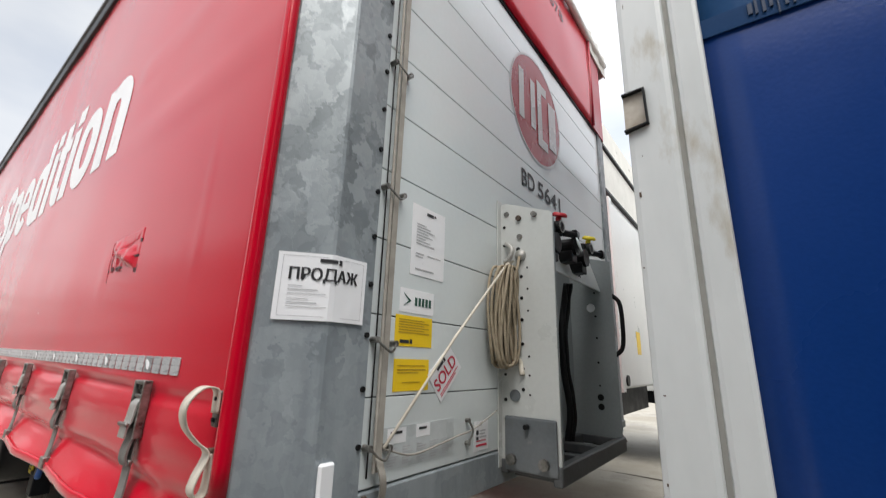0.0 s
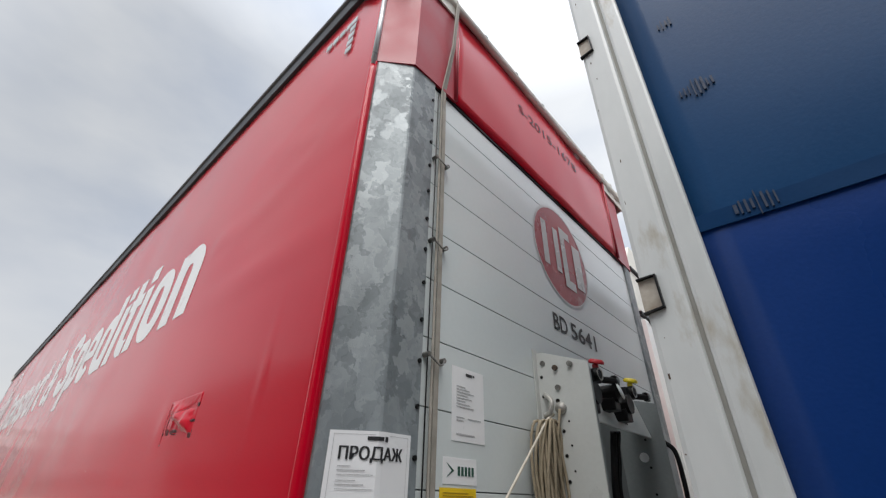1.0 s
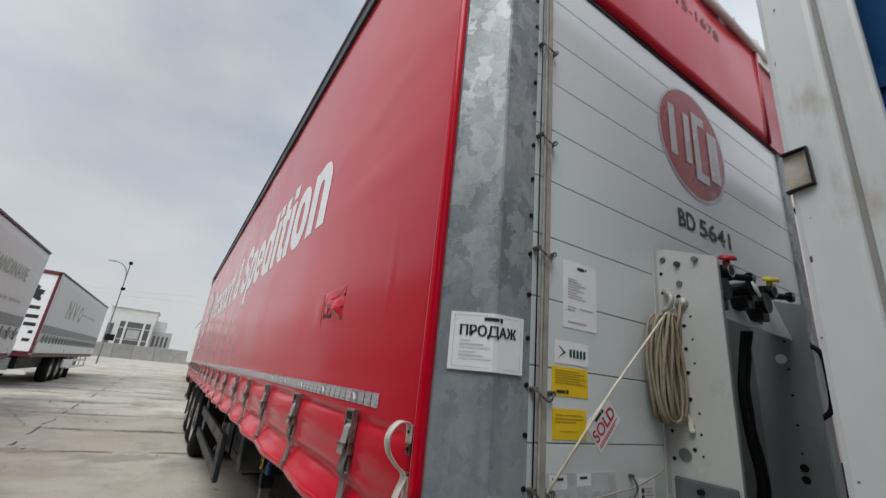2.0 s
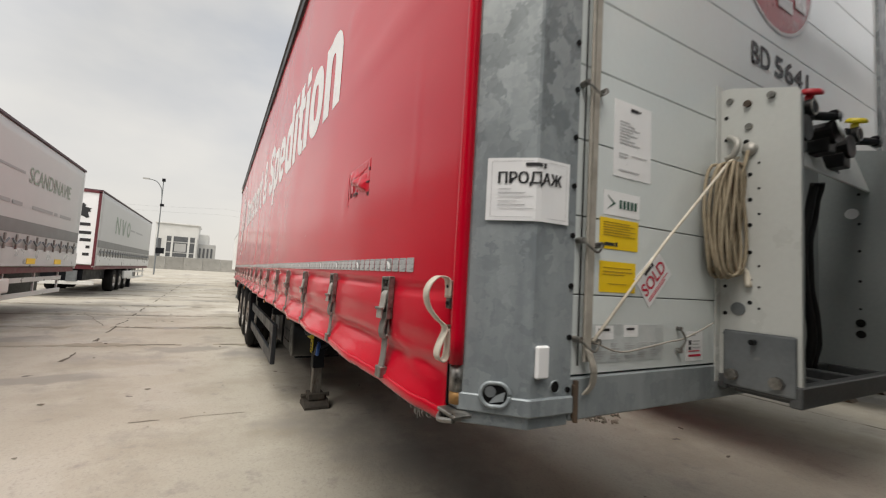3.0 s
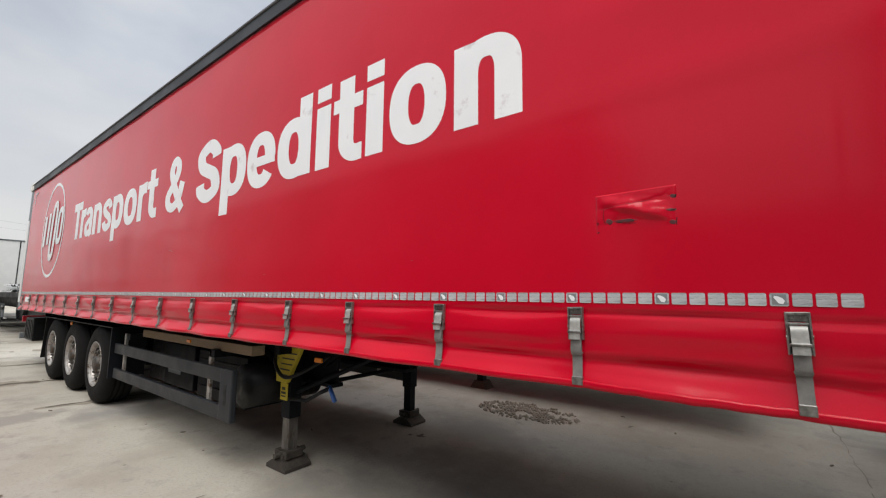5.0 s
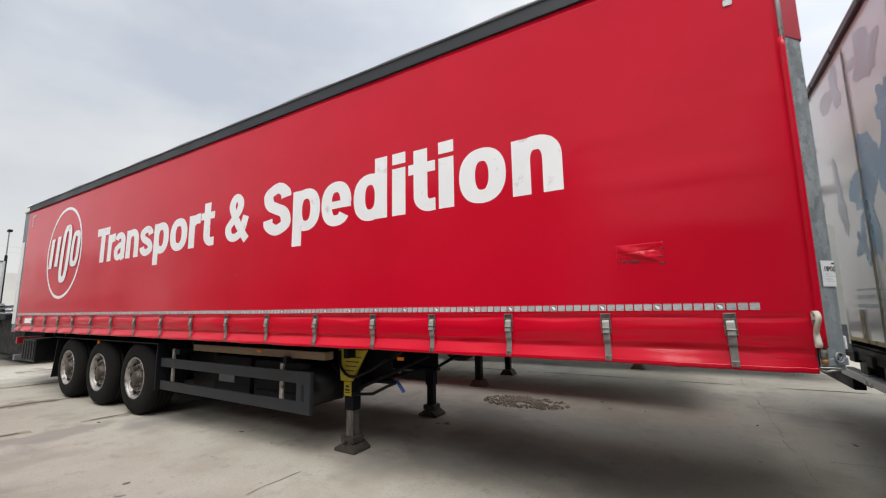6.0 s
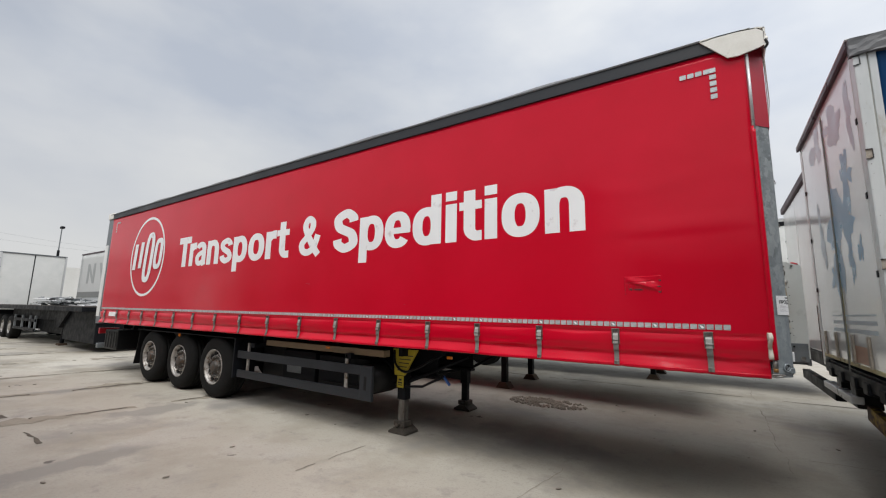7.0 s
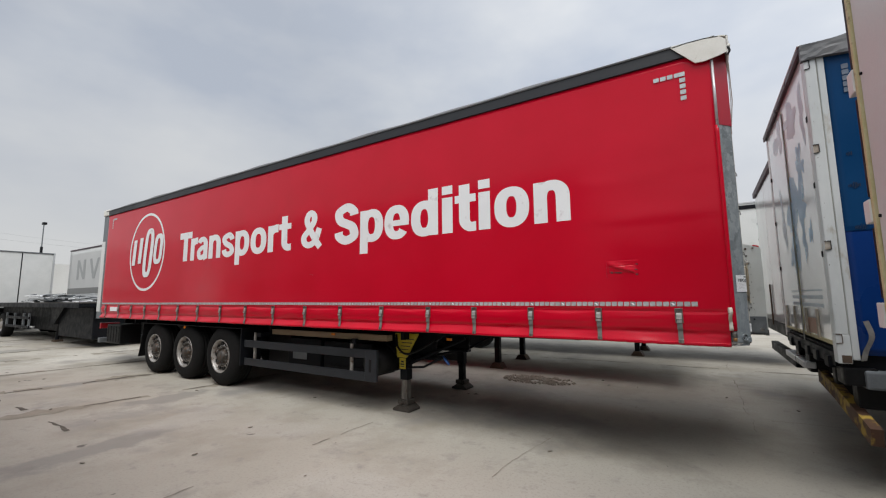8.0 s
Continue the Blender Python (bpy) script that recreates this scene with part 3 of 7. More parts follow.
def sheet(fn, us, vs, thick=None, bm=None):
    """A surface through fn(u, v) over a grid; thick=(x, y, z) doubles it into a closed cloth."""
    one = bmesh.new()
    g = [[one.verts.new(fn(u, v)) for v in vs] for u in us]
    for i in range(len(us) - 1):
        for j in range(len(vs) - 1):
            one.faces.new((g[i][j], g[i + 1][j], g[i + 1][j + 1], g[i][j + 1]))
    if thick:
        t = Vector(thick)
        h = [[one.verts.new(v.co + t) for v in row] for row in g]
        for i in range(len(us) - 1):
            for j in range(len(vs) - 1):
                one.faces.new((h[i][j], h[i][j + 1], h[i + 1][j + 1], h[i + 1][j]))
        rim = [(g[i][0], h[i][0]) for i in range(len(us))] + [(g[-1][j], h[-1][j]) for j in range(1, len(vs))] + \
              [(g[i][-1], h[i][-1]) for i in range(len(us) - 2, -1, -1)] + [(g[0][j], h[0][j]) for j in range(len(vs) - 2, 0, -1)]
        for (a, c), (b, d) in zip(rim, rim[1:] + rim[:1]):
            one.faces.new((a, b, d, c))
    return merged(bm, one)


def lathe(profile, centre, axis_turn, seg=40, bm=None):
    """Turns (radius, height) pairs about the local z axis."""
    one = bmesh.new()
    rings = [[one.verts.new((r * math.cos(2 * math.pi * i / seg), r * math.sin(2 * math.pi * i / seg), h)) for i in range(seg)] for r, h in profile]
    for a, b in zip(rings, rings[1:]):
        for i in range(seg):
            j = (i + 1) % seg
            one.faces.new((a[i], a[j], b[j], b[i]))
    bmesh.ops.transform(one, matrix=Matrix.Translation(centre) @ axis_turn, verts=one.verts)
    return merged(bm, one)


def span(a, b, step):
    n = max(1, round(abs(b - a) / step))
    return [a + (b - a) * i / n for i in range(n + 1)]


def lettering(text, place, width, cap, right, up, bold=0.0, thick=0.0015, shear=0.0):
    """Raised letters of the built-in font: lower left corner of the first capital, width and height of capitals, two directions."""
    cu = bpy.data.curves.new("letters", "FONT")
    cu.body, cu.extrude, cu.offset, cu.resolution_u, cu.shear = text, 0.0, bold, 4, shear
    tmp = new("letters", cu)
    me = bpy.data.meshes.new_from_object(tmp.evaluated_get(bpy.context.evaluated_depsgraph_get()))
    bpy.data.objects.remove(tmp)
    one = bmesh.new()
    one.from_mesh(me)
    bpy.data.meshes.remove(me)
    bpy.data.curves.remove(cu)
    xs = [v.co.x for v in one.verts]
    lo, hi = min(xs), max(xs)
    right, up = Vector(right).normalized(), Vector(up).normalized()
    out = right.cross(up)
    for v in one.verts:
        v.co = Vector(place) + right * ((v.co.x - lo) / (hi - lo) * width) + up * ((v.co.y + bold) / (0.70 + 2 * bold) * cap) + out * thick
    return one


def bars(rows, origin, right, up, out, bm=None):
    """Lines of writing too small to read: (along, height, length, thickness)."""
    bm = bm or bmesh.new()
    o, r, u, n = Vector(origin), Vector(right), Vector(up), Vector(out)
    for s, h, w, t in rows:
        c = [o + r * a + u * b + n * d for d in (0.0006, 0.0012) for a, b in ((s, h), (s + w, h), (s + w, h + t), (s, h + t))]
        v = [bm.verts.new(q) for q in c]
        for f in ((0, 1, 2, 3), (7, 6, 5, 4), (0, 4, 5, 1), (1, 5, 6, 2), (2, 6, 7, 3), (3, 7, 4, 0)):
            bm.faces.new([v[i] for i in f])
    return bm


def piece(name, mesh, parent, m):
    """One of many alike pieces: an object of its own on a shared mesh."""
    ob = new(name, mesh)
    ob.parent = parent
    ob.matrix_parent_inverse = PLACE.get(parent.name, Matrix()).inverted()
    ob.matrix_basis = m
    return ob


def mesh_of(bm, mat, name):
    me = bpy.data.meshes.new(name)
    bmesh.ops.recalc_face_normals(bm, faces=bm.faces)
    bm.to_mesh(me)
    bm.free()
    me.materials.append(M[mat])
    return me


def wob(x, y, z, s):
    return noise.noise(Vector((x, y, z)) * s)

# ---- ground ----
us = [-400, -200, -100, -60] + span(-40, 20, 1.0) + [40, 80, 160]
vs = [-260, -120, -60, -30] + span(-14, 14, 1.0) + [30, 60, 120, 260]
setting("ground", sheet(lambda u, v: (u, v, -0.002 + 0.003 * wob(u, v, 0, 0.2)), us, vs), "ground", "pale stained concrete yard with dirty joints and cracks", "ground", True)


def ragged_strip(p, q, width, seed, wander=0.02, step=0.12, lift=0.0025, broken=-1.0):
    """A thin dirty line on the ground with uneven edges."""
    p, q = Vector(p), Vector(q)
    d = (q - p).normalized()
    s = Vector((-d.y, d.x))
    bm = bmesh.new()
    rows = []
    for t in span(0, (q - p).length, step):
        mid = p + d * t + s * wander * (noise.noise(Vector((t * 1.3, seed, 0))) + 0.5 * noise.noise(Vector((t * 5, seed, 3))))
        lo, hi = (width * max(0.05, 0.30 + 0.9 * noise.noise(Vector((t * 1.1, seed, k))) + 0.55 * noise.noise(Vector((t * 7, seed, k + 9)))) for k in (7, 31))
        rows.append([bm.verts.new((c.x, c.y, lift + 0.003 * wob(c.x, c.y, 0, 0.2))) for c in (mid - s * lo, mid, mid + s * hi)])
    for i, (a, b) in enumerate(zip(rows, rows[1:])):
        if noise.noise(Vector((i * step * 0.9, seed * 1.7, 21))) + 0.4 * noise.noise(Vector((i * step * 3.7, seed, 5))) < broken:
            continue
        bm.faces.new((a[0], a[1], b[1], b[0]))
        bm.faces.new((a[1], a[2], b[2], b[1]))
    return bm


# slab joints run across the yard and along it
for i, (x, w, gap) in enumerate(((-4.02, 0.022, 0.05), (-8.15, 0.06, 0.06), (-10.45, 0.08, 0.08), (-12.98, 0.055, -0.25), (-15.9, 0.09, 0.0), (-18.6, 0.09, -0.1), (-21.2, 0.10, 0.0), (-24.0, 0.10, -0.1), (-27, 0.12, 0.0), (-30, 0.12, -0.1), (-34, 0.14, 0), (-38, 0.14, -0.1), (-44, 0.16, 0))):
    tagged(part("ground_joint", ragged_strip((x - (0.28 if i < 1 else 0.9), -9), (x + (0.02 if i < 1 else 1.2), 0.2 if i < 1 else 12), w * (1.0 if i < 2 else 1.8), 10 + i, 0.05, 0.08, broken=gap), "joint" if i else "crack", None),
           "dirty dark joint between concrete slabs", "joint", kind="structure")
    if i:
        tagged(part("ground_stain", ragged_strip((x - 0.9, -9), (x + 1.2, 12), w * 5, 110 + i, 0.12, 0.10, lift=0.0012, broken=-0.08), "halo", None), "brown dirt spread beside a slab joint", "stain", kind="structure")
for i, (y, x0, x1) in enumerate(((-2.9, -50, -7.0), (6.3, -12, 14), (-7.2, -60, 4))):
    tagged(part("ground_joint", ragged_strip((x0, y), (x1, y + 0.6), 0.06, 40 + i, 0.06, broken=-0.05), "joint", None), "dirty dark joint between concrete slabs", "joint", kind="structure")
for i, (p, q, w) in enumerate((((0.10, 1.9), (0.0, 8.6), 0.012), ((-2.0, -0.8), (-1.9, 0.6), 0.010), ((0.3, 2.5), (1.3, 2.62), 0.02), ((-11, -2.6), (-14, -3.6), 0.04), ((-13.6, -2.4), (-16.5, -3.3), 0.05))):
    tagged(part("ground_crack", ragged_strip(p, q, w, 70 + i, 0.06, 0.06, broken=-0.1), "halo" if i == 1 else "crack", None), "thin jagged crack in the concrete", "crack", kind="structure")


# ---- the red curtain-side trailer ----
W, REAR = 2.48, -13.72
trailer = thing("semi_trailer", (-6.8, W / 2, 0), "red curtain-side semi-trailer with white lettering, standing uncoupled on its legs", "trailer")
BUCKLES = (-0.505, -1.19, -1.885, -2.573, -3.22, -3.98, -4.76, -5.53, -6.32, -7.10, -7.89, -8.68, -9.46, -10.25, -10.95, -11.64, -12.34, -13.10)


def pinned(x):
    """0 at a buckle, 1 half-way between two."""
    d = min(abs(x - b) for b in BUCKLES)
    return min(1.0, d / 0.34)


def bump_at(v, c, w):
    return math.exp(-((v - c) / w) ** 2)


def curtain_y(x, z):
    y = 0.006 * wob(x, 0, z * 0.5, 0.55) + 0.0025 * wob(x, 3, z, 2.2)
    y -= 0.0075 * bump_at(z, 2.27 + 0.035 * (x + 3) + 0.012 * wob(x, 8, 0, 1.7), 0.021) * (0.25 + 0.75 * min(1.0, max(0.0, (x + 2.0) / 0.5)))
    y -= 0.0055 * bump_at(z, 2.62 + 0.05 * (x + 3), 0.022) * (1 if x > -1.3 else 0)
    y -= 0.006 * bump_at(z + 0.25 * (x + 5.7), 3.55, 0.05) * bump_at(x, -5.7, 0.35)
    y -= 0.004 * bump_at(z + 0.4 * (x + 0.5), 2.95, 0.04) * bump_at(x, -0.55, 0.35)
    y -= 0.0022 * bump_at(x, -0.40 + 0.03 * (z - 1.8), 0.010) * bump_at(z, 1.90, 0.22)
    y -= 0.0022 * bump_at(x, -1.62 + 0.05 * (z - 1.8), 0.012) * bump_at(z, 1.75, 0.12)
    right = min(1.0, max(0.0, (x + 1.45) / 0.3))
    y -= right * 0.0028 * bump_at(z, 2.62 + 0.34 * (x + 1.0) + 0.02 * wob(x, 4, 0, 2.0), 0.045) * bump_at(x, -0.75, 0.45)
    y -= right * 0.0022 * bump_at(z, 3.12 + 0.22 * (x + 0.8) + 0.02 * wob(x, 7, 0, 1.6), 0.05) * bump_at(x, -0.8, 0.5)
    y -= right * 0.0018 * bump_at(z, 2.02 - 0.10 * (x + 0.6), 0.05) * bump_at(x, -0.55, 0.3)
    y -= 0.0055 * bump_at(x, -1.145 + 0.02 * (z - 1.8), 0.016) * bump_at(z, 1.835, 0.055)
    if z < 1.50:
        p = pinned(x)
        front = 1.0 - 0.92 * bump_at(x, -0.09, 0.15)
        a = (0.5 + 0.5 * p) * front
        shift = 0.018 * wob(x, 1, 0, 0.9)
        side = 0.6 + 0.9 * max(0.0, wob(x, 6, 0, 1.6) + 0.3)
        y += a * 0.020 * side * bump_at(z, 1.446 + 0.012 * wob(x, 9, 0, 1.3) + shift * 0.6, 0.009 + 0.016 * p * max(0.0, 0.45 + wob(x, 15, 0, 0.8)))
        y -= a * 0.010 * bump_at(z, 1.375 + shift, 0.045)
        y += a * 0.010 * bump_at(z, 1.32 + shift * 2, 0.010) * max(0.0, wob(x, 12, 0, 2.1))
        y += a * (0.022 + 0.012 * wob(x, 21, 0, 1.2)) * bump_at(z, 1.258 + shift, 0.019)
        ridge = max(0.0, 1 - 3.2 * abs(wob(x * 0.9 + z * 1.6, 4, z * 7, 1.0)))
        y -= a * 0.0055 * ridge ** 2 * min(1.0, (1.49 - z) / 0.03 if z < 1.49 else 0.0) * min(1.0, max(0.0, (z - 1.17) / 0.03))
        f = min(1.0, max(0.0, (1.238 + shift - z) / 0.074))
        y -= (0.5 + 0.5 * p) * front * 0.054 * f * f * (2.2 - 1.2 * f) * (0.85 + 0.4 * wob(x, 5, 0, 0.9))
        y += 0.006 * front * max(0.0, (1.166 - z) / 0.016) ** 2
        y -= 0.010 * bump_at(x, -0.33, 0.10) * bump_at(z, 1.255 - 0.2 * (x + 0.33), 0.02)
    if x > -0.135:
        e = (x + 0.135) / 0.05
        y += 0.032 * (1 - math.sqrt(max(0.0, 1 - e * e)))
    return y


def curtain_z_low(x):
    return 1.152 - 0.002 * math.exp(-((x + 0.25) / 0.3) ** 2) + 0.006 * wob(x, 0, 0, 1.1) + (0.004 * wob(x, 0, 0, 16) if x > -1.2 else 0)


xs = span(-13.42, -0.7, 0.045) + span(-0.7, -0.15, 0.022)[1:] + [-0.135, -0.125, -0.115, -0.105, -0.098, -0.092, -0.088, -0.086]
upper = span(1.27, 1.50, 0.0125) + span(1.50, 3.80, 0.06)[1:]
bm = sheet(lambda u, v: (u, curtain_y(u, v), v), xs, upper, (0, 0.006, 0))
low_xs = [x for x in xs if x <= -0.149] + [-0.142, -0.136]
sheet(lambda u, v: (u, curtain_y(u, 1.15 + v * 0.12), curtain_z_low(u) + v * (1.2695 - curtain_z_low(u))), low_xs, span(0, 1, 0.1), (0, 0.006, 0), bm)
# join the skirt to the cloth above it
bmesh.ops.remove_doubles(bm, verts=[v for v in bm.verts if 1.2685 < v.co.z < 1.2705], dist=0.0012)
bmesh.ops.delete(bm, geom=[f for f in bm.faces if f.calc_center_median().x < -0.149 and all(1.2685 < v.co.z < 1.2705 for v in f.verts)], context="FACES_ONLY")
curtain = part("curtain", bm, "red", trailer, "glossy red tarpaulin curtain with a wavy bottom skirt", True)
# welded lower hem
bm = sheet(lambda u, v: (u, curtain_y(u, 1.155) - 0.003 - 0.002 * math.sin(v * 3.1), curtain_z_low(u) + 0.004 + v * 0.026), [x for x in low_xs if x > -13.4], [0, 0.25, 0.5, 0.75, 1], (0, 0.004, 0))
part("hem", bm, "red", curtain, smooth=True)

# rolled front edge: a pocket of cloth round the tension tube
pts = [(-0.101 + 0.0015 * wob(0, 2, z, 3), 0.001 + 0.0015 * wob(3, 0, z, 2.4), z) for z in span(1.285, 3.085, 0.06)]
part("edge_pocket", tube(pts, 0.0165, 14), "red", curtain, smooth=True)

bm = bmesh.new()
for i in range(16):
    x = -0.16 - 0.24 * abs(wob(i, 3, 0, 5.3)) - 0.004 * i
    z = curtain_z_low(x) + 0.003
    fall = 0.006 + 0.024 * abs(wob(i, 8, 0, 3.7))
    tube(curve_points([(x, curtain_y(x, 1.155) - 0.004, z), (x + 0.006 * wob(i, 1, 0, 2.1), curtain_y(x, 1.155) - 0.006, z - fall * 0.5), (x + 0.012 * wob(i, 2, 0, 2.7), curtain_y(x, 1.155) - 0.003, z - fall)], 3), 0.0008, 4, bm)
part("hanging_thread", bm, "strap", curtain)

# retro-reflective squares along the curtain, every sixth with a plain emblem
bm = prism([(-0.0235, -0.017), (-0.0205, -0.0205), (0.0205, -0.0205), (0.0235, -0.017), (0.0235, 0.017), (0.0205, 0.0205), (-0.0205, 0.0205), (-0.0235, 0.017)], 1, -0.0012, 0.0008)
square = mesh_of(bm, "reflector", "reflector")
ground_square = mesh_of(box(-0.018, 0.018, -0.0018, -0.0011, -0.016, 0.016, 0.0), "tape_dark", "emblem_ground")
bm = prism([(-0.014, 0.006), (-0.008, -0.002), (-0.002, -0.012), (0.009, -0.014), (0.014, -0.004), (0.008, 0.005), (-0.004, 0.011), (-0.012, 0.012)], 1, -0.0026, -0.0018)
emblem = mesh_of(bm, "paper", "emblem")
for i in range(236):
    x = -0.378 - i * 0.0553
    sag = 1.507 + 0.006 * wob(x, 4, 0, 0.5)
    y = curtain_y(x, sag) - 0.002
    piece("reflector", square, curtain, pose(x, y, sag))
    if i % 6 == 3 and i < 120:
        piece("emblem", ground_square, curtain, pose(x, y, sag))
        piece("emblem", emblem, curtain, pose(x, y, sag))
for i in range(4):
    piece("reflector", square, curtain, pose(-0.375 - i * 0.058, -0.006, 3.64))
    piece("reflector", square, curtain, pose(-0.334, -0.006, 3.64 - i * 0.058))
    piece("reflector", square, curtain, pose(-13.1 + i * 0.058, -0.006, 3.66))
    piece("reflector", square, curtain, pose(-13.12, -0.006, 3.62 - i * 0.058))
piece("reflector", square, curtain, pose(-0.334, -0.006, 3.408))

# lettering and the oval sign
BASE, CAP, XH, STEM, BAR = 2.372, 0.600, 0.452, 0.150, 0.112


def stroke(bm, pts, wx, wz, k):
    """A printed stroke along (x, z) points, wx wide where it runs upright and wz where it lies flat, following the cloth."""
    rows = []
    for i, (x, z) in enumerate(pts):
        (ax, az), (bx, bz) = pts[max(i - 1, 0)], pts[min(i + 1, len(pts) - 1)]
        if pts[0] == pts[-1] and i in (0, len(pts) - 1):
            (ax, az), (bx, bz) = pts[-2], pts[1]
        d = math.hypot(bx - ax, bz - az)
        nx, nz = -(bz - az) / d, (bx - ax) / d
        row = []
        for s in (-0.5, 0.0, 0.5):
            u, v = x + nx * wx * s, BASE + z + nz * wz * s
            row.append(bm.verts.new((u, curtain_y(u, v) - 0.0016 - 0.0003 * k, v)))
        rows.append(row)
    for a, b in zip(rows, rows[1:]):
        for j in (0, 1):
            bm.faces.new((a[j], a[j + 1], b[j + 1], b[j]))


def line(*ends):
    out = []
    for (ax, az), (bx, bz) in zip(ends, ends[1:]):
        out += [(ax + (bx - ax) * t / 5, az + (bz - az) * t / 5) for t in range(5)]
    return out + [ends[-1]]


def oval(cx, cz, rx, rz, a0=0, a1=360, square=2.35):
    out = []
    n = max(6, round(abs(a1 - a0) / 7))
    for i in range(n + 1):
        t = radians(a0 + (a1 - a0) * i / n)
        c, s = math.cos(t), math.sin(t)
        out.append((cx + rx * math.copysign(abs(c) ** (2 / square), c), cz + rz * math.copysign(abs(s) ** (2 / square), s)))
    if abs(a1 - a0) == 360:
        out[-1] = out[0]
    return out


def soft(*pts):
    return [(p.x, p.y) for p in curve_points([(x, z, 0) for x, z in pts], 8)]


def glyph(ch, x0, x1):
    """One heavy grotesque letter between x0 and x1, put together from strokes."""
    bm = bmesh.new()
    w, mid, s, h = x1 - x0, (x0 + x1) / 2, STEM, BAR
    left, right = x0 + s / 2, x1 - s / 2
    bowl = (mid, XH / 2, w / 2 - s / 2, XH / 2 + 0.008 - h / 2)
    if ch == "T":
        stroke(bm, line((x0, CAP - 0.066), (x1, CAP - 0.066)), 0.13, 0.132, 0)
        stroke(bm, line((mid, 0), (mid, CAP - 0.10)), 0.165, 0.165, 1)
    elif ch == "r":
        stroke(bm, line((left, 0), (left, XH)), s, s, 0)
        stroke(bm, soft((left, XH - 0.22), (left + 0.03, XH - 0.12), (left + 0.11, XH - 0.062), (x1, XH - 0.060)), 0.12, 0.135, 1)
    elif ch == "n":
        stroke(bm, line((left, 0), (left, XH)), s, s, 0)
        stroke(bm, oval(mid, XH - 0.19, w / 2 - s / 2, 0.198 - h / 2, 180, 0) + line((right, XH - 0.20), (right, 0)), s, h, 1)
    elif ch in "pdo":
        stroke(bm, oval(*bowl), s, h, 0)
        if ch == "p":
            stroke(bm, line((left, -0.165), (left, XH)), s, s, 1)
        if ch == "d":
            stroke(bm, line((right, 0), (right, CAP)), s, s, 1)
    elif ch == "e":
        stroke(bm, oval(*bowl, 0, 322), s, h, 0)
        stroke(bm, line((x0 + s * 0.6, XH / 2 - 0.012), (x1 - 0.004, XH / 2 - 0.012)), 0.08, 0.078, 1)
    elif ch == "a":
        r = right - 0.022
        stroke(bm, oval(mid - 0.011, XH * 0.66, w / 2 - s / 2 - 0.011, XH * 0.34 + 0.008 - h / 2, 160, 0) + line((r, XH * 0.62), (r, 0.05), (r + 0.02, 0)), s, h * 0.95, 0)
        stroke(bm, soft((r, XH * 0.55), (mid, XH * 0.53), (left + 0.01, XH * 0.40), (left - 0.005, XH * 0.26), (left + 0.02, XH * 0.13), (mid - 0.03, 0.042), (r - 0.03, XH * 0.18), (r, XH * 0.30)), s * 0.9, h * 0.85, 1)
    elif ch in "sS":
        H, k = (XH, 0.94) if ch == "s" else (CAP, 1.12)
        t, v = s * k, h * k
        lo, hi, m = x0 + t / 2, x1 - t / 2, H / 2
        stroke(bm, soft((hi - 0.005, H * 0.70), (hi - 0.02, H * 0.80), (mid + 0.02, H - v / 2 + 0.008), (lo + 0.02, H * 0.82), (lo + 0.005, H * 0.70), (lo + 0.05, H * 0.58), (mid, m), (hi - 0.05, H * 0.42), (hi - 0.005, H * 0.29),
                        (hi - 0.02, H * 0.17), (mid - 0.01, v / 2 - 0.008), (lo + 0.02, H * 0.19), (lo + 0.002, H * 0.31)), t, v, 0)
    elif ch == "i":
        stroke(bm, line((mid, 0), (mid, XH)), w, w, 0)
        stroke(bm, line((mid, CAP - 0.108), (mid, CAP)), w, w, 0)
    elif ch == "t":
        m = x0 + w * 0.46
        stroke(bm, soft((m, XH + 0.128), (m, XH), (m, 0.22), (m + 0.008, 0.11), (m + 0.07, 0.056), (x1, 0.054)), s, 0.112, 0)
        stroke(bm, line((x0, XH - 0.048), (x1, XH - 0.048)), 0.1, 0.096, 1)
    else:
        stroke(bm, soft((x1 - 0.06, 0.0), (x0 + 0.62 * w, 0.15), (x0 + 0.30 * w, 0.40), (x0 + 0.32 * w, 0.51), (x0 + 0.45 * w, 0.552), (x0 + 0.60 * w, 0.50), (x0 + 0.58 * w, 0.40), (x0 + 0.36 * w, 0.28), (x0 + 0.15 * w, 0.18),
                        (x0 + 0.20 * w, 0.08), (x0 + 0.42 * w, 0.048), (x0 + 0.68 * w, 0.12), (x0 + 0.84 * w, 0.30)), 0.128, 0.10, 0)
    return bm


for ch, x0, x1 in (("T", -9.575, -9.085), ("r", -9.12, -8.85), ("a", -8.865, -8.455), ("n", -8.432, -8.010), ("s", -7.965, -7.560), ("p", -7.53, -7.094), ("o", -7.054, -6.597), ("r", -6.555, -6.270),
                   ("t", -6.258, -5.938), ("&", -5.696, -5.182), ("S", -4.924, -4.437), ("p", -4.405, -3.973), ("e", -3.95, -3.526), ("d", -3.494, -3.071), ("i", -3.01, -2.855), ("t", -2.822, -2.53),
                   ("i", -2.495, -2.342), ("o", -2.289, -1.866), ("n", -1.813, -1.418)):
    part("letter", glyph(ch, x0, x1), "white_print", curtain, "bold white printed letter" if ch == "T" else "")


def ring(cx, cz, rx, rz, w, y, seg=64):
    one = bmesh.new()
    a = [one.verts.new((cx + (rx - w * d) * math.cos(2 * math.pi * i / seg), y, cz + (rz - w * d) * math.sin(2 * math.pi * i / seg))) for d in (0, 1) for i in range(seg)]
    for i in range(seg):
        j = (i + 1) % seg
        one.faces.new((a[i], a[j], a[seg + j], a[seg + i]))
    return one


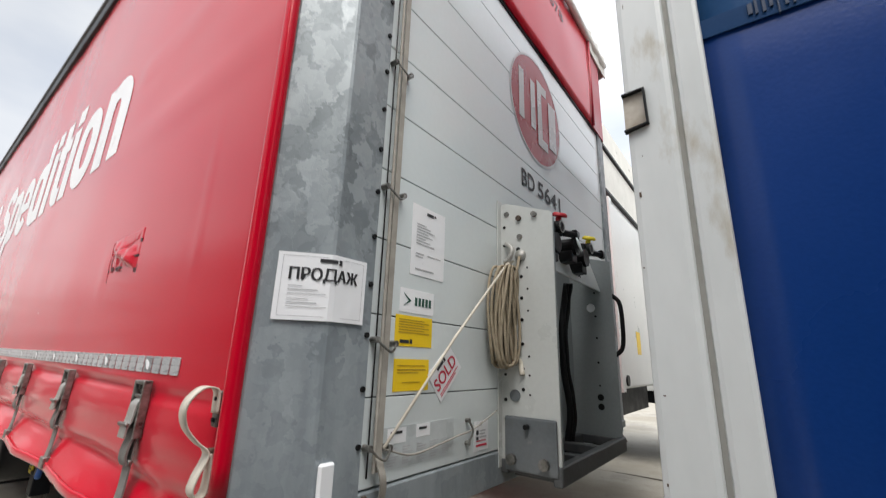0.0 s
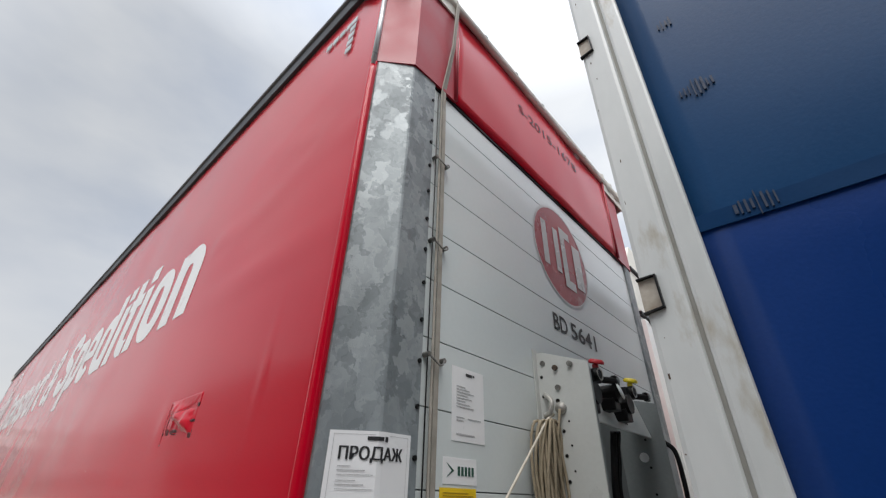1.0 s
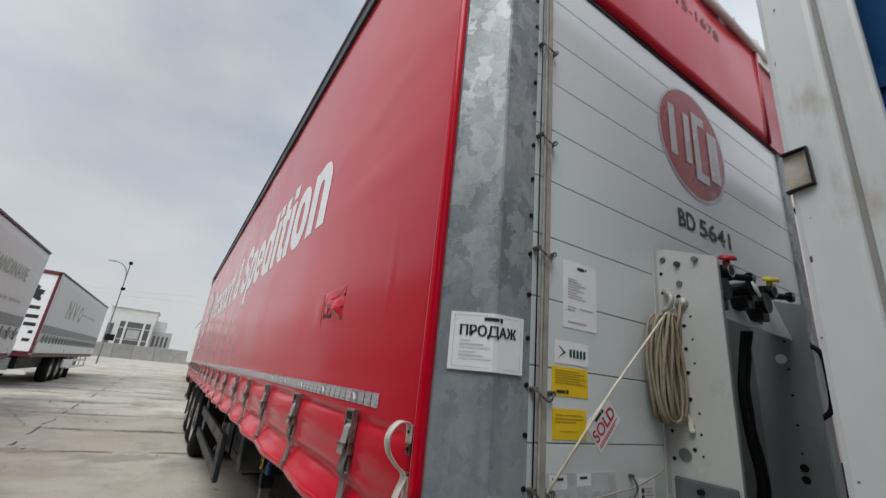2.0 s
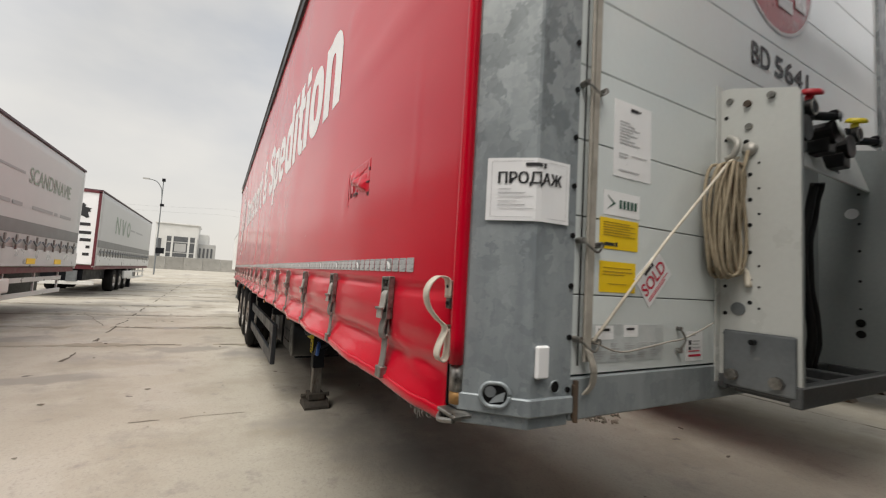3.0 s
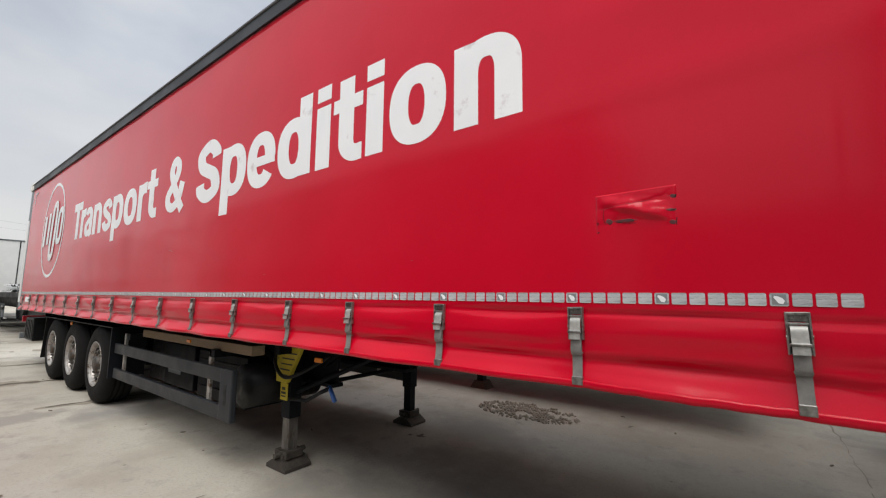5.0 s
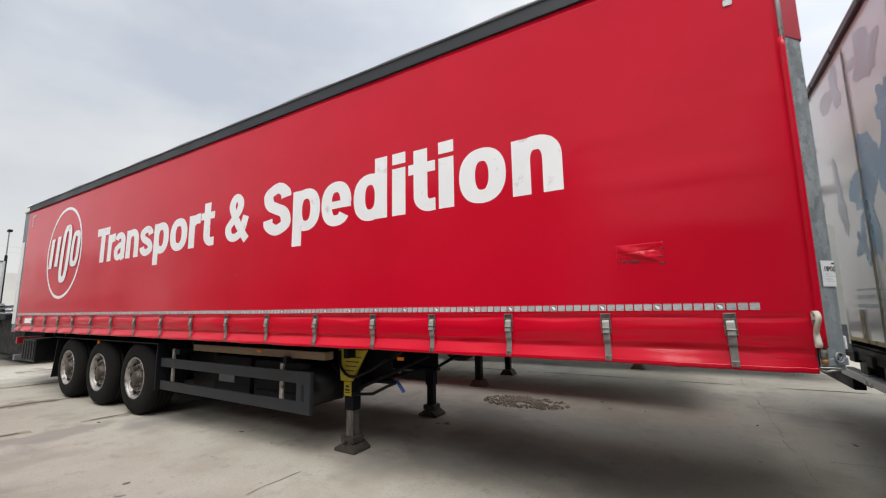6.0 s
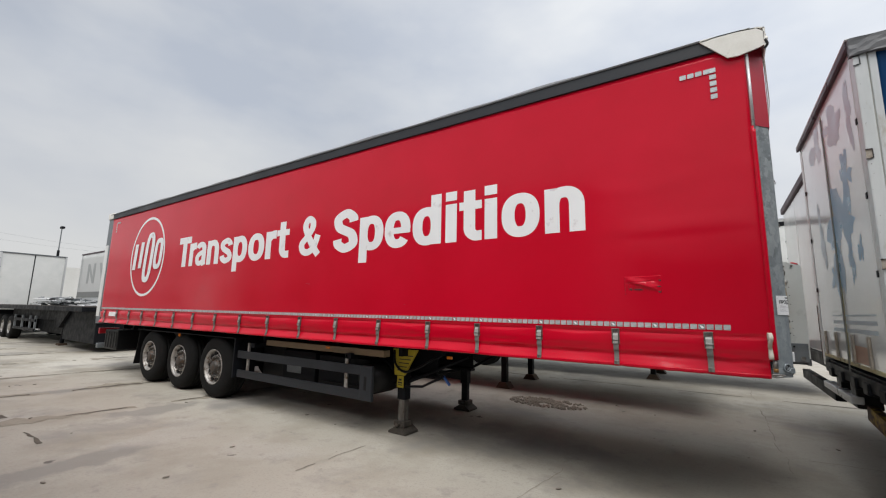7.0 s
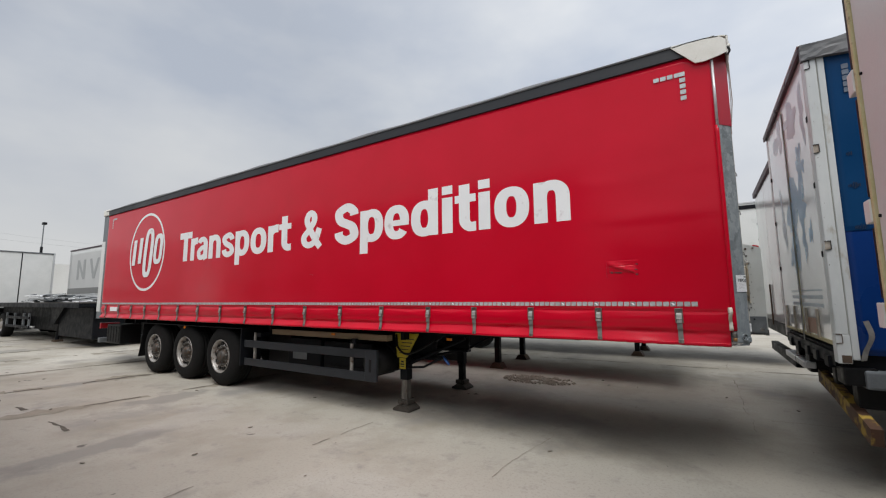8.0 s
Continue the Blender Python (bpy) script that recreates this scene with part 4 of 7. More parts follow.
def draped(bm):
    for v in bm.verts:
        v.co.y = curtain_y(v.co.x, v.co.z) - 0.003
    return bm


part("oval_outline", draped(ring(-11.10, 2.69, 0.87, 0.90, 0.055, 0)), "white_print", curtain)


def slanted(x, z, w, h, y, lean=0.12, bm=None):
    return prism([(x - lean * h / 2, z), (x + w - lean * h / 2, z), (x + w + lean * h / 2, z + h), (x + lean * h / 2, z + h)], 1, y, y + 0.001, bm)


bm = slanted(-11.78, 2.40, 0.16, 0.60, -0.0105, 0.10)
slanted(-11.47, 2.43, 0.16, 0.60, -0.0105, 0.10, bm)
part("emblem_shape", bm, "white_print", curtain)


def tall_ring(cx, cz, rx, rz, w, tilt):
    """An upright ring with flat sides, leaning like the bars beside it."""
    one = bmesh.new()
    out, inn = oval(cx, cz, rx, rz, 0, 360, 3.2), oval(cx, cz, rx - w, rz - w * 0.8, 0, 360, 3.2)
    a, b = ([one.verts.new((x + tilt * (z - cz), -0.0105, z)) for x, z in run[:-1]] for run in (out, inn))
    for i in range(len(a)):
        j = (i + 1) % len(a)
        one.faces.new((a[i], a[j], b[j], b[i]))
    return one


part("emblem_shape", tall_ring(-10.99, 2.66, 0.225, 0.56, 0.15, 0.10), "white_print", curtain)
part("emblem_shape", tall_ring(-10.52, 2.72, 0.20, 0.34, 0.13, 0.10), "white_print", curtain)
part("label", bars(((0, 0, 0.42, 0.10),), (-12.85, -0.012, 1.32), (1, 0, 0), (0, 0, 1), (0, -1, 0)), "paper", curtain, "small white maker's label")


# repaired rectangle in the curtain: its upper flap is welded on, the cloth below bulges and is scuffed
def patch_y(u, v):
    a, b = (u + 0.955) / 0.145, (v - 1.842) / 0.08
    inside = max(0.0, 1 - max(abs(a), abs(b)) ** 4)
    lift = min(1.0, max(0.0, (b + 0.9) / 0.7)) * min(1.0, max(0.0, (1.0 - a) / 0.1 + (0.6 if b > 0.45 else 0.0)))
    s = b - 0.06 + 0.66 * a + 0.08 * wob(u, 1, v, 18)
    long_way = max(0.0, 1 - abs((a - 0.02) / 0.90) ** 4)
    bulge = (math.exp(-(s / 0.42) ** 2) if s > 0 else math.exp(-(s / 0.17) ** 2)) * long_way
    fold = bump_at(b, 0.40 + 0.10 * a, 0.07)
    knob = bump_at(a, -0.42, 0.10) * bump_at(b, -0.05, 0.2)
    return curtain_y(u, v) + 0.0012 - 0.0026 * lift - inside * (0.0150 * bulge - 0.004 * fold + 0.006 * knob + 0.0035 * wob(u, 0, v, 22) + 0.002 * wob(u, 5, v, 55))


def lean(u, v):
    return v + 0.02 * (u + 0.95)


patch = part("patch", sheet(lambda u, v: (u, patch_y(u, v), lean(u, v)), span(-1.10, -0.81, 0.0075), span(1.762, 1.922, 0.005), (0, 0.003, 0)), "red", curtain, "rectangular repair patch, bulged and scuffed", True)


def scratch(bm, pts, w):
    run = curve_points([(x, 0, z) for x, z in pts], 5)
    tube([(p.x, patch_y(p.x, p.z) - 0.0008, lean(p.x, p.z)) for p in run], 0, bm=bm, flat=(w, 0.0012, (0, 0, 1) if abs(run[0].x - run[-1].x) > abs(run[0].z - run[-1].z) else (1, 0, 0)))


def smear(u0, u1, low, high, name, mat, wave=0.25):
    """A dark area that follows the patch, pointed at both ends; for scuffs and for painted shade."""
    def at(u, v):
        t = (u - u0) / (u1 - u0)
        k = math.sin(math.pi * min(1.0, max(0.0, t))) ** 0.6 * (1 + wave * wob(u, 2, v, 60))
        z = (low + high) / 2 + (v - 0.5) * (high - low) * k - 0.004 * (t - 0.5)
        return (u, patch_y(u, z) - 0.0009, lean(u, z))
    part(name, sheet(at, span(u0, u1, (u1 - u0) / 18), [0, 0.2, 0.4, 0.6, 0.8, 1], (0, 0.0008, 0)), mat, patch, smooth=True)


bm = bmesh.new()
for pts, w in ((((-1.098, 1.77), (-1.096, 1.84), (-1.094, 1.915)), 0.0018), (((-1.085, 1.864), (-0.95, 1.874), (-0.83, 1.884)), 0.0018)):
    scratch(bm, pts, w)
part("weld_line", bm, "red_dull", patch)
# the first smear paints the shade under the ridge, the others are scuffs
smear(-1.035, -0.945, 1.802, 1.815, "scuff", "patch_scuff_shade", 0.6)
smear(-0.838, -0.812, 1.774, 1.792, "scuff", "patch_scuff_shade", 0.6)
smear(-0.846, -0.812, 1.825, 1.835, "scuff", "patch_scuff_shade", 0.6)
smear(-0.832, -0.811, 1.873, 1.888, "scuff", "patch_scuff_shade", 0.6)
smear(-1.062, -1.035, 1.800, 1.822, "scuff", "patch_scuff_shade", 0.6)
bm = bmesh.new()
for pts, w in ((((-1.068, 1.862), (-1.070, 1.825), (-1.060, 1.800)), 0.0016), (((-1.03, 1.806), (-0.99, 1.800), (-0.95, 1.795)), 0.0018), (((-0.815, 1.772), (-0.813, 1.80)), 0.003), (((-0.814, 1.874), (-0.812, 1.886)), 0.004), (((-0.83, 1.828), (-0.815, 1.832)), 0.003), (((-1.094, 1.804), (-1.092, 1.812)), 0.005), (((-1.094, 1.768), (-1.090, 1.775)), 0.006)):
    scratch(bm, pts, w)
part("scuff", bm, "black", patch)

# buckles
bm = box(-0.031, -0.025, -0.024, -0.004, -0.130, 0.0, 0.002)
box(0.025, 0.031, -0.024, -0.004, -0.130, 0.0, 0.002, bm)
box(-0.026, 0.026, -0.006, -0.003, -0.128, -0.085, 0.001, bm)
box(-0.026, -0.018, -0.006, -0.003, -0.128, -0.004, 0.001, bm)
box(0.018, 0.026, -0.006, -0.003, -0.128, -0.004, 0.001, bm)
box(-0.031, 0.031, -0.022, -0.006, -0.010, 0.0, 0.002, bm)
box(-0.026, 0.026, -0.011, -0.006, -0.030, -0.008, 0.0015, bm)
for s in (-0.013, 0.013):
    rod((s, -0.010, -0.016), (s, -0.017, -0.016), 0.006, 10, bm)
    rod((s * 2.5, -0.017, -0.075), (s * 2.1, -0.017, -0.075), 0.006, 10, bm)
box(-0.026, 0.026, -0.020, -0.013, -0.040, -0.032, 0.002, bm)
box(-0.027, 0.027, -0.042, -0.034, -0.103, -0.094, 0.002, bm)
box(-0.023, 0.023, -0.018, -0.008, -0.186, -0.176, 0.002, bm)
buckle_mesh = mesh_of(bm, "metal", "buckle")
bm = tube(curve_points([(0, -0.014, -0.042), (0, -0.024, -0.056), (0, -0.028, -0.090), (0, -0.034, -0.104), (0, -0.036, -0.128)]), 0, flat=(0.042, 0.004, (1, 0, 0)))
lever_mesh = mesh_of(bm, "lever", "lever")
bm = tube(curve_points([(0, -0.012, -0.112), (0, -0.022, -0.146), (0, -0.024, -0.172), (0, -0.018, -0.188)]), 0, flat=(0.042, 0.005, (1, 0, 0)))
tube(curve_points([(0, -0.010, -0.125), (0, -0.011, -0.18), (0, -0.013, -0.24), (0, -0.020, -0.29)]), 0, flat=(0.039, 0.004, (1, 0, 0)), bm=bm)
strap_mesh = mesh_of(bm, "strap", "strap")
bm = box(-0.021, 0.021, -0.028, -0.004, -0.305, -0.272, 0.002)
box(-0.017, 0.017, -0.012, 0.020, -0.318, -0.305, 0.002, bm)
hook_mesh = mesh_of(bm, "metal", "hook")
for i, x in enumerate(BUCKLES):
    y = min(curtain_y(x, 1.36), curtain_y(x, 1.24), curtain_y(x, 1.42)) + 0.004
    b = piece("buckle", buckle_mesh, trailer, pose(x, y, 1.470, 0, 0, 0) @ pose(0, 0, 0, -1 + wob(i, 0, 0, 7.3) * 2, wob(i, 2, 0, 3.1) * 4, 0))
    if i == 0:
        b["label"] = "dull steel over-centre buckle"
    for nm, me in (("lever", lever_mesh), ("strap", strap_mesh), ("hook", hook_mesh)):
        s = new(nm, me)
        s.parent = b

# handle strap hanging in an S at the curtain's front edge
loop = ((-0.014, 1.430), (-0.016, 1.467), (-0.027, 1.477), (-0.047, 1.476), (-0.067, 1.459), (-0.073, 1.436), (-0.062, 1.408), (-0.038, 1.381), (-0.022, 1.368), (-0.018, 1.354),
        (-0.031, 1.325), (-0.037, 1.302), (-0.027, 1.288), (-0.014, 1.292), (-0.010, 1.312), (-0.010, 1.339), (-0.013, 1.360))
pts = curve_points([(-0.128 - 0.1 * (y + 0.014) * math.sin(z * 40), y, z) for y, z in loop], 6)
handle = part("handle_strap", tube(pts, 0, flat=(0.026, 0.0032, (1.0, 0.0, 0.0))), "webbing", trailer, "cream webbing strap hanging in a loop", True)
part("clip", box(-0.139, -0.117, -0.014, 0.004, 1.405, 1.470, 0.002), "metal", handle)
part("clip", box(-0.137, -0.119, -0.016, 0.004, 1.350, 1.368, 0.002), "rust", handle)
for z in (1.418, 1.456):
    part("clip_screw", rod((-0.128, -0.018, z), (-0.128, -0.012, z), 0.004, 8), "chassis", handle)

# roof and its side bands
for name, y0, y1 in (("roof_band", -0.020, 0.05), ("roof_band", W - 0.05, W + 0.020)):
    bm = box(-13.60, -0.10, y0, y1, 3.795, 3.918, 0.004)
    part(name, bm, "black_band", trailer, "black tarpaulin roof band")
bm = tube([(x, -0.024, 3.921 + 0.004 * wob(x, 0, 0, 0.9)) for x in span(-13.55, -0.4, 0.3)], 0.011, 6)
part("band_piping", bm, "grey_hem", trailer)
def roof_z(x, v):
    ends = min(1.0, max(0.0, (-0.25 - x) / 1.6)) * min(1.0, max(0.0, (x + 13.6) / 1.0))
    rise = 0.012 + 0.050 * ends * (0.85 + 0.12 * math.cos(2 * math.pi * (x + 0.4) / 1.3) + 0.35 * wob(x, 0, 0, 0.8))
    edge = min(1.0, max(0.0, v) / 0.011, max(0.0, 1 - v) / 0.011) ** 0.5
    return 3.920 + rise * edge * (0.85 + 0.15 * math.sin(math.pi * min(1, max(0, v)))) + 0.004 * wob(x, v * 3, 0, 1.2)


bm = sheet(lambda u, v: (u, -0.018 + (W + 0.036) * v, roof_z(u, v)), span(-13.6, -0.06, 0.14), [0, 0.0015, 0.004, 0.0075, 0.011, 0.03, 0.08, 0.15, 0.3, 0.5, 0.7, 0.88, 0.97, 0.989, 0.995, 1], (0, 0, -0.006))
part("roof", bm, "grey_hem", trailer, "grey tarpaulin roof", True)
# pale cap over the front corners
for s in (0, 1):
    Y = (lambda y: y) if s == 0 else (lambda y: W - y)
    out = [(-0.405, 3.924), (-0.405, 3.905), (-0.222, 3.702), (-0.150, 3.695), (-0.035, 3.715), (0.02, 3.73), (0.025, 3.845), (-0.03, 3.895), (-0.10, 3.912)]
    bm = prism(out, 1, Y(-0.034), Y(-0.022))
    bm2 = sheet(lambda u, v: (0.028 + 0.012 * math.sin(u * 40) * v, Y(-0.034 + u), 3.715 + v * 0.17 + 0.006 * wob(u * 9, 0, v, 3)), span(0, 0.40, 0.02), span(0, 1, 0.25), (-0.008, 0, 0))
    merged(bm, bm2)
    sheet(lambda u, v: (-0.40 + 0.43 * v, Y(-0.034 + u), 3.912 - 0.03 * v ** 4 + 0.006 * math.sin(v * 3.0) + 0.008 * wob(u * 5, v * 3, 0, 2)), span(0, 0.4, 0.04), span(0, 1, 0.1), (0, 0, -0.01), bm)
    part("corner_cap", bm, "cream", trailer, "creased cream tarpaulin cap on the roof corner")
bm = tube(curve_points([(0.02, 0.0, 3.80), (0.03, -0.03, 3.77), (0.04, -0.035, 3.73), (0.02, -0.03, 3.70)]), 0.009, 8)
part("cord_end", bm, "black", trailer)

# headboard: corner posts, planks, lower rail, red top cloth
POST = [(-0.16, 0.012), (-0.088, 0.012), (0.0065, 0.121), (0.0105, 0.2425), (-0.06, 0.2425), (-0.07, 0.16), (-0.16, 0.07)]
posts = []
for s in (0, 1):
    o = POST if s == 0 else [(x, W - y) for x, y in POST]
    posts.append(part("corner_post", prism(o, 2, 1.195, 3.62, bevel=0.004), "zinc", trailer, "spangled galvanised steel corner post"))
    cap = [(-0.17, 0.006), (-0.092, 0.004), (0.014, 0.118), (0.018, 0.36), (0.008, 0.36), (0.004, 0.124), (-0.095, 0.016), (-0.17, 0.016)]
    o = cap if s == 0 else [(x, W - y) for x, y in cap]
    part("corner_cloth", prism(o, 2, 3.095, 3.80), "red_dull", trailer, "red tarpaulin wrapped round the post top")
bm = rod((-0.095, -0.004, 3.06), (-0.095, -0.004, 3.70), 0.011, 10)
part("tension_tube", bm, "alu", trailer, "bare aluminium curtain tube", True)
z, planks = 1.268, []
for i in range(10):
    h = 0.1875 if i < 9 else 0.135
    bm = box(-0.028, 0.0, 0.2455, W - 0.2455, z, z + h - 0.0032, 0.0010)
    part("plank", bm, "panel", trailer, "smooth grey painted headboard plank" if i == 0 else "")
    z += h
part("headboard_core", box(-0.055, -0.029, 0.244, W - 0.244, 1.20, 3.75), "steel_grey", trailer)
part("lower_rail", box(-0.05, 0.004, 0.244, W - 0.244, 1.165, 1.263, 0.004), "zinc", trailer, "galvanised lower rail")
bm = box(-0.01, 0.006, 0.2455, W - 0.2455, 3.083, 3.106, 0.003)
part("cloth_rail", bm, "black", trailer)
cloth_x = lambda y, v: 0.012 + 0.006 * wob(y, 0, v, 2.5) + 0.010 * math.sin(math.pi * v)
bm = sheet(lambda u, v: (cloth_x(u, v), u, 3.10 + 0.70 * v), span(0.355, W - 0.355, 0.06), span(0, 1, 0.1), (-0.004, 0, 0))
part("top_cloth", bm, "red", trailer, "red tarpaulin above the headboard", True)
for y in (0.358, W - 0.358):
    part("cloth_fold", rod((0.020, y, 3.10), (0.024, y, 3.79), 0.010, 8), "red_dull", trailer, smooth=True)
bm = tube([(0.030 + 0.006 * wob(0, y, 0, 3), y, 3.800 + 0.006 * wob(0, y, 2, 2.3)) for y in span(0.0, W, 0.06)], 0.022, 8)
tube([(0.026, y, 3.838 + 0.008 * wob(3, y, 2, 2.3)) for y in span(0.0, W, 0.06)], 0.016, 8, bm)
part("top_hem", bm, "cream", trailer, "cream rolled tarpaulin hem", True)
bm = tube([(0.018, y, 3.868 + 0.008 * wob(3, y, 2, 2.3)) for y in span(0.1, W - 0.1, 0.06)], 0.007, 6)
for y in span(0.3, W - 0.3, 0.31):
    box(0.008, 0.03, y - 0.012, y + 0.012, 3.862, 3.888, 0.003, bm)
part("hem_cord", bm, "grey_hem", trailer)

# rivets on the near post, along its edge to the planks
rivet = mesh_of(rod((0.009, 0, 0), (0.0145, 0, 0), 0.0065, 8), "black", "rivet")
for i in range(16):
    piece("rivet", rivet, posts[0], pose(0, 0.229, 1.24 + i * 0.1165))
# cord channel, flat strap and its eyes beside the near post
bm = tube([(0.008, 0.262, z) for z in span(1.29, 3.06, 0.4)], 0.002, 6)
part("seal_cord", bm, "black", trailer)
pts = [(0.014, 0.290 - 0.004 * math.sin(z * 2), z) for z in span(1.30, 3.10, 0.12)] + [(0.04, 0.315, 3.4), (0.045, 0.345, 3.80)]
bm = tube(pts, 0, flat=(0.018, 0.004, (0, 1, 0)))
part("lashing_strap", bm, "old_webbing", trailer, "flat greyed tarpaulin strap")
pts = [(0.016, 0.2735, z) for z in span(1.30, 3.08, 0.2)] + [(0.05, 0.300, 3.4), (0.05, 0.330, 3.82)]
part("lashing_cord", tube(pts, 0.004, 6), "old_webbing", trailer)
for z in (2.69, 2.33, 1.957, 1.575, 1.345):
    bm = rod((0.0, 0.256, z + 0.006), (0.022, 0.256, z + 0.006), 0.0075, 12)
    rod((0.0, 0.318, z), (0.022, 0.318, z), 0.0075, 12, bm)
    tube(curve_points([(0.020, 0.256, z + 0.006), (0.028, 0.272, z - 0.010), (0.030, 0.292, z - 0.020), (0.026, 0.308, z - 0.012), (0.020, 0.318, z)]), 0.003, 6, bm)
    part("strap_eye", bm, "metal", trailer)
bm = tube(curve_points([(0.016, 0.285, 1.33), (0.03, 0.290, 1.29), (0.02, 0.300, 1.25), (0.012, 0.285, 1.225)]), 0, flat=(0.018, 0.004, (0, 1, 0)))
part("strap_tail", bm, "old_webbing", trailer)
bm = box(0.003, 0.016, 0.248, 0.262, 1.172, 1.250, 0.003)
rod((0.012, 0.255, 1.165), (0.012, 0.255, 1.258), 0.006, 8, bm)
part("hinge", bm, "rust", trailer, "rust-brown hinge")

# foot of the near post: cast shoe with an oval slot, ratchet tube, marker lamp
shoe = [(-0.16, 0.004), (-0.092, 0.004), (0.0135, 0.119), (0.018, 0.243), (-0.06, 0.243), (-0.08, 0.17), (-0.16, 0.08)]
for s in (0, 1):
    o = shoe if s == 0 else [(x, W - y) for x, y in shoe]
    part("post_shoe", prism(o, 2, 1.187, 1.226, bevel=0.003), "zinc", trailer)
    o = [(x * 0.86 - 0.012, y * 0.94 + 0.012) for x, y in shoe]
    part("post_base", prism(o if s == 0 else [(x, W - y) for x, y in o], 2, 1.158, 1.187, bevel=0.003), "zinc", trailer)
fa = Vector((0.643, 0.766, 0))
fn = Vector((0.766, -0.643, 0))
slot = Vector((-0.088, 0.012, 0)) + fa * 0.073 + fn * 0.010
pts = []
for i in range(29):
    t = 2 * math.pi * i / 28
    c = 0.007 if math.cos(t) > 0 else -0.007
    pts.append(slot + fa * (c + 0.024 * math.cos(t)) + Vector((0, 0, 1.230 + 0.025 * math.sin(t))))
part("slot_rim", tube(pts, 0.0048, 8), "zinc", posts[0], smooth=True)
bm = bmesh.new()
bm.faces.new([bm.verts.new(slot - fn * 0.001 + (Vector(p) - slot - Vector((0, 0, 1.230))) * 0.92 + Vector((0, 0, 1.230))) for p in pts[:-1]])
part("slot_opening", bm, "black", posts[0])
bm = rod(slot + fa * -0.010 + Vector((0, 0, 1.236)) - fn * 0.002, slot + fa * -0.010 + Vector((0, 0, 1.236)) + fn * 0.003, 0.012, 12)
part("bolt", bm, "steel_grey", posts[0])
part("inner_plate", prism([(-0.012, -0.019), (0.019, -0.012), (0.022, 0.008), (-0.002, -0.004)], 1, 0, 0.002), "zinc", posts[0]).matrix_basis = Matrix.Translation(slot + Vector((0, 0, 1.230)) + fn * 0.001) @ Matrix.Rotation(math.atan2(fa.y, fa.x), 4, "Z")
part("marker_lamp", box(0.008, 0.020, 0.130, 0.166, 1.269, 1.340, 0.004), "paper", posts[0], "small white marker lamp")
bm = rod((0.007, 0.192, 1.248), (0.0105, 0.192, 1.248), 0.012, 14)
part("post_hole", bm, "black", posts[0])
part("hole_rim", lathe([(0.012, 0.0), (0.0135, 0.003), (0.015, 0.0)], (0.0095, 0.192, 1.248), pose(0, 0, 0, 0, 90, 0), 16), "zinc", posts[0], smooth=True)
bm = rod((-0.106, 0.008, 1.225), (-0.106, 0.008, 1.282), 0.017, 14)
part("ratchet_tube", bm, "metal", trailer, "short aluminium ratchet tube", True)
part("ratchet_bush", rod((-0.106, 0.008, 1.198), (-0.106, 0.008, 1.226), 0.016, 14), "brass", trailer, "rusty ratchet bush", True)
bm = box(-0.133, -0.055, -0.024, 0.02, 1.178, 1.186, 0.002)
box(-0.133, -0.09, -0.016, 0.02, 1.160, 1.178, 0.003, bm)
tube(curve_points([(-0.132, -0.016, 1.17), (-0.11, -0.030, 1.165), (-0.07, -0.018, 1.172)]), 0.006, 6, bm)
part("ratchet_lever", bm, "metal", trailer)
part("edge_plate", box(-0.133, -0.127, -0.004, 0.02, 1.19, 1.285, 0.002), "chassis", trailer)

# folded sale notice on the near post
def on_post(s, z, lift):
    """A place s metres along the post's faces from the start of the notice."""
    a0 = Vector((-0.067, 0.037, 0))
    k = Vector((0.0065, 0.121, 0))
    run = (k - a0).length
    p = a0 + (k - a0) * (s / run) + fn * lift if s < run else Vector((0.0065 + 0.032 * (s - run) + lift, 0.121 + (s - run), 0))
    return p + Vector((0, 0, z))


notice = tagged(part("notice", sheet(lambda u, v: on_post(u, v + 0.03 * 0.05 * u, 0.0058 + 0.0015 * abs(wob(u, v, 0, 14))), span(0, 0.2, 0.01), span(1.610, 1.752, 0.02), (-0.0004, 0.0004, 0)), "paper", None), "white paper sale notice folded round the post", "notice")
bm = bmesh.new()
for i in (-2, -1, 0, 1, 2):
    one = lettering("ПРОДАЖ", (0.026, 0, 1.694), 0.148, 0.0255, (1, 0, 0), (0, 0, 1), 0.0, 0)
    bmesh.ops.bisect_plane(one, geom=one.verts[:] + one.edges[:] + one.faces[:], plane_co=(math.hypot(0.0735, 0.084), 0, 0), plane_no=(1, 0, 0))
    for v in one.verts:
        v.co = on_post(v.co.x + 0.0006 * i, v.co.z, 0.0077 + 0.0001 * i)
    merged(bm, one)
part("headline", bm, "ink", notice)


def post_bars(rows, mat, nm):
    bm = bmesh.new()
    for s, h, w, t in rows:
        sheet(lambda u, v: on_post(s + w * u, h + t * v, 0.0076), span(0, 1, 0.25), [0, 1], None, bm)
    part(nm, bm, mat, notice)


post_bars(((0.085, 1.733, 0.034, 0.008), (0.122, 1.731, 0.008, 0.011)), "ink", "logo_bar")
post_bars(((0.026, 1.680, 0.028, 0.0018), (0.026, 1.672, 0.06, 0.0022), (0.026, 1.664, 0.078, 0.0016), (0.026, 1.653, 0.042, 0.0018), (0.026, 1.645, 0.06, 0.0022), (0.026, 1.637, 0.080, 0.0016)), "ink_grey", "text_bar")
post_bars(((0.01, 1.744, 0.18, 0.001), (0.01, 1.618, 0.18, 0.001), (0.01, 1.618, 0.001, 0.127), (0.189, 1.618, 0.001, 0.127)), "ink_grey", "border_line")


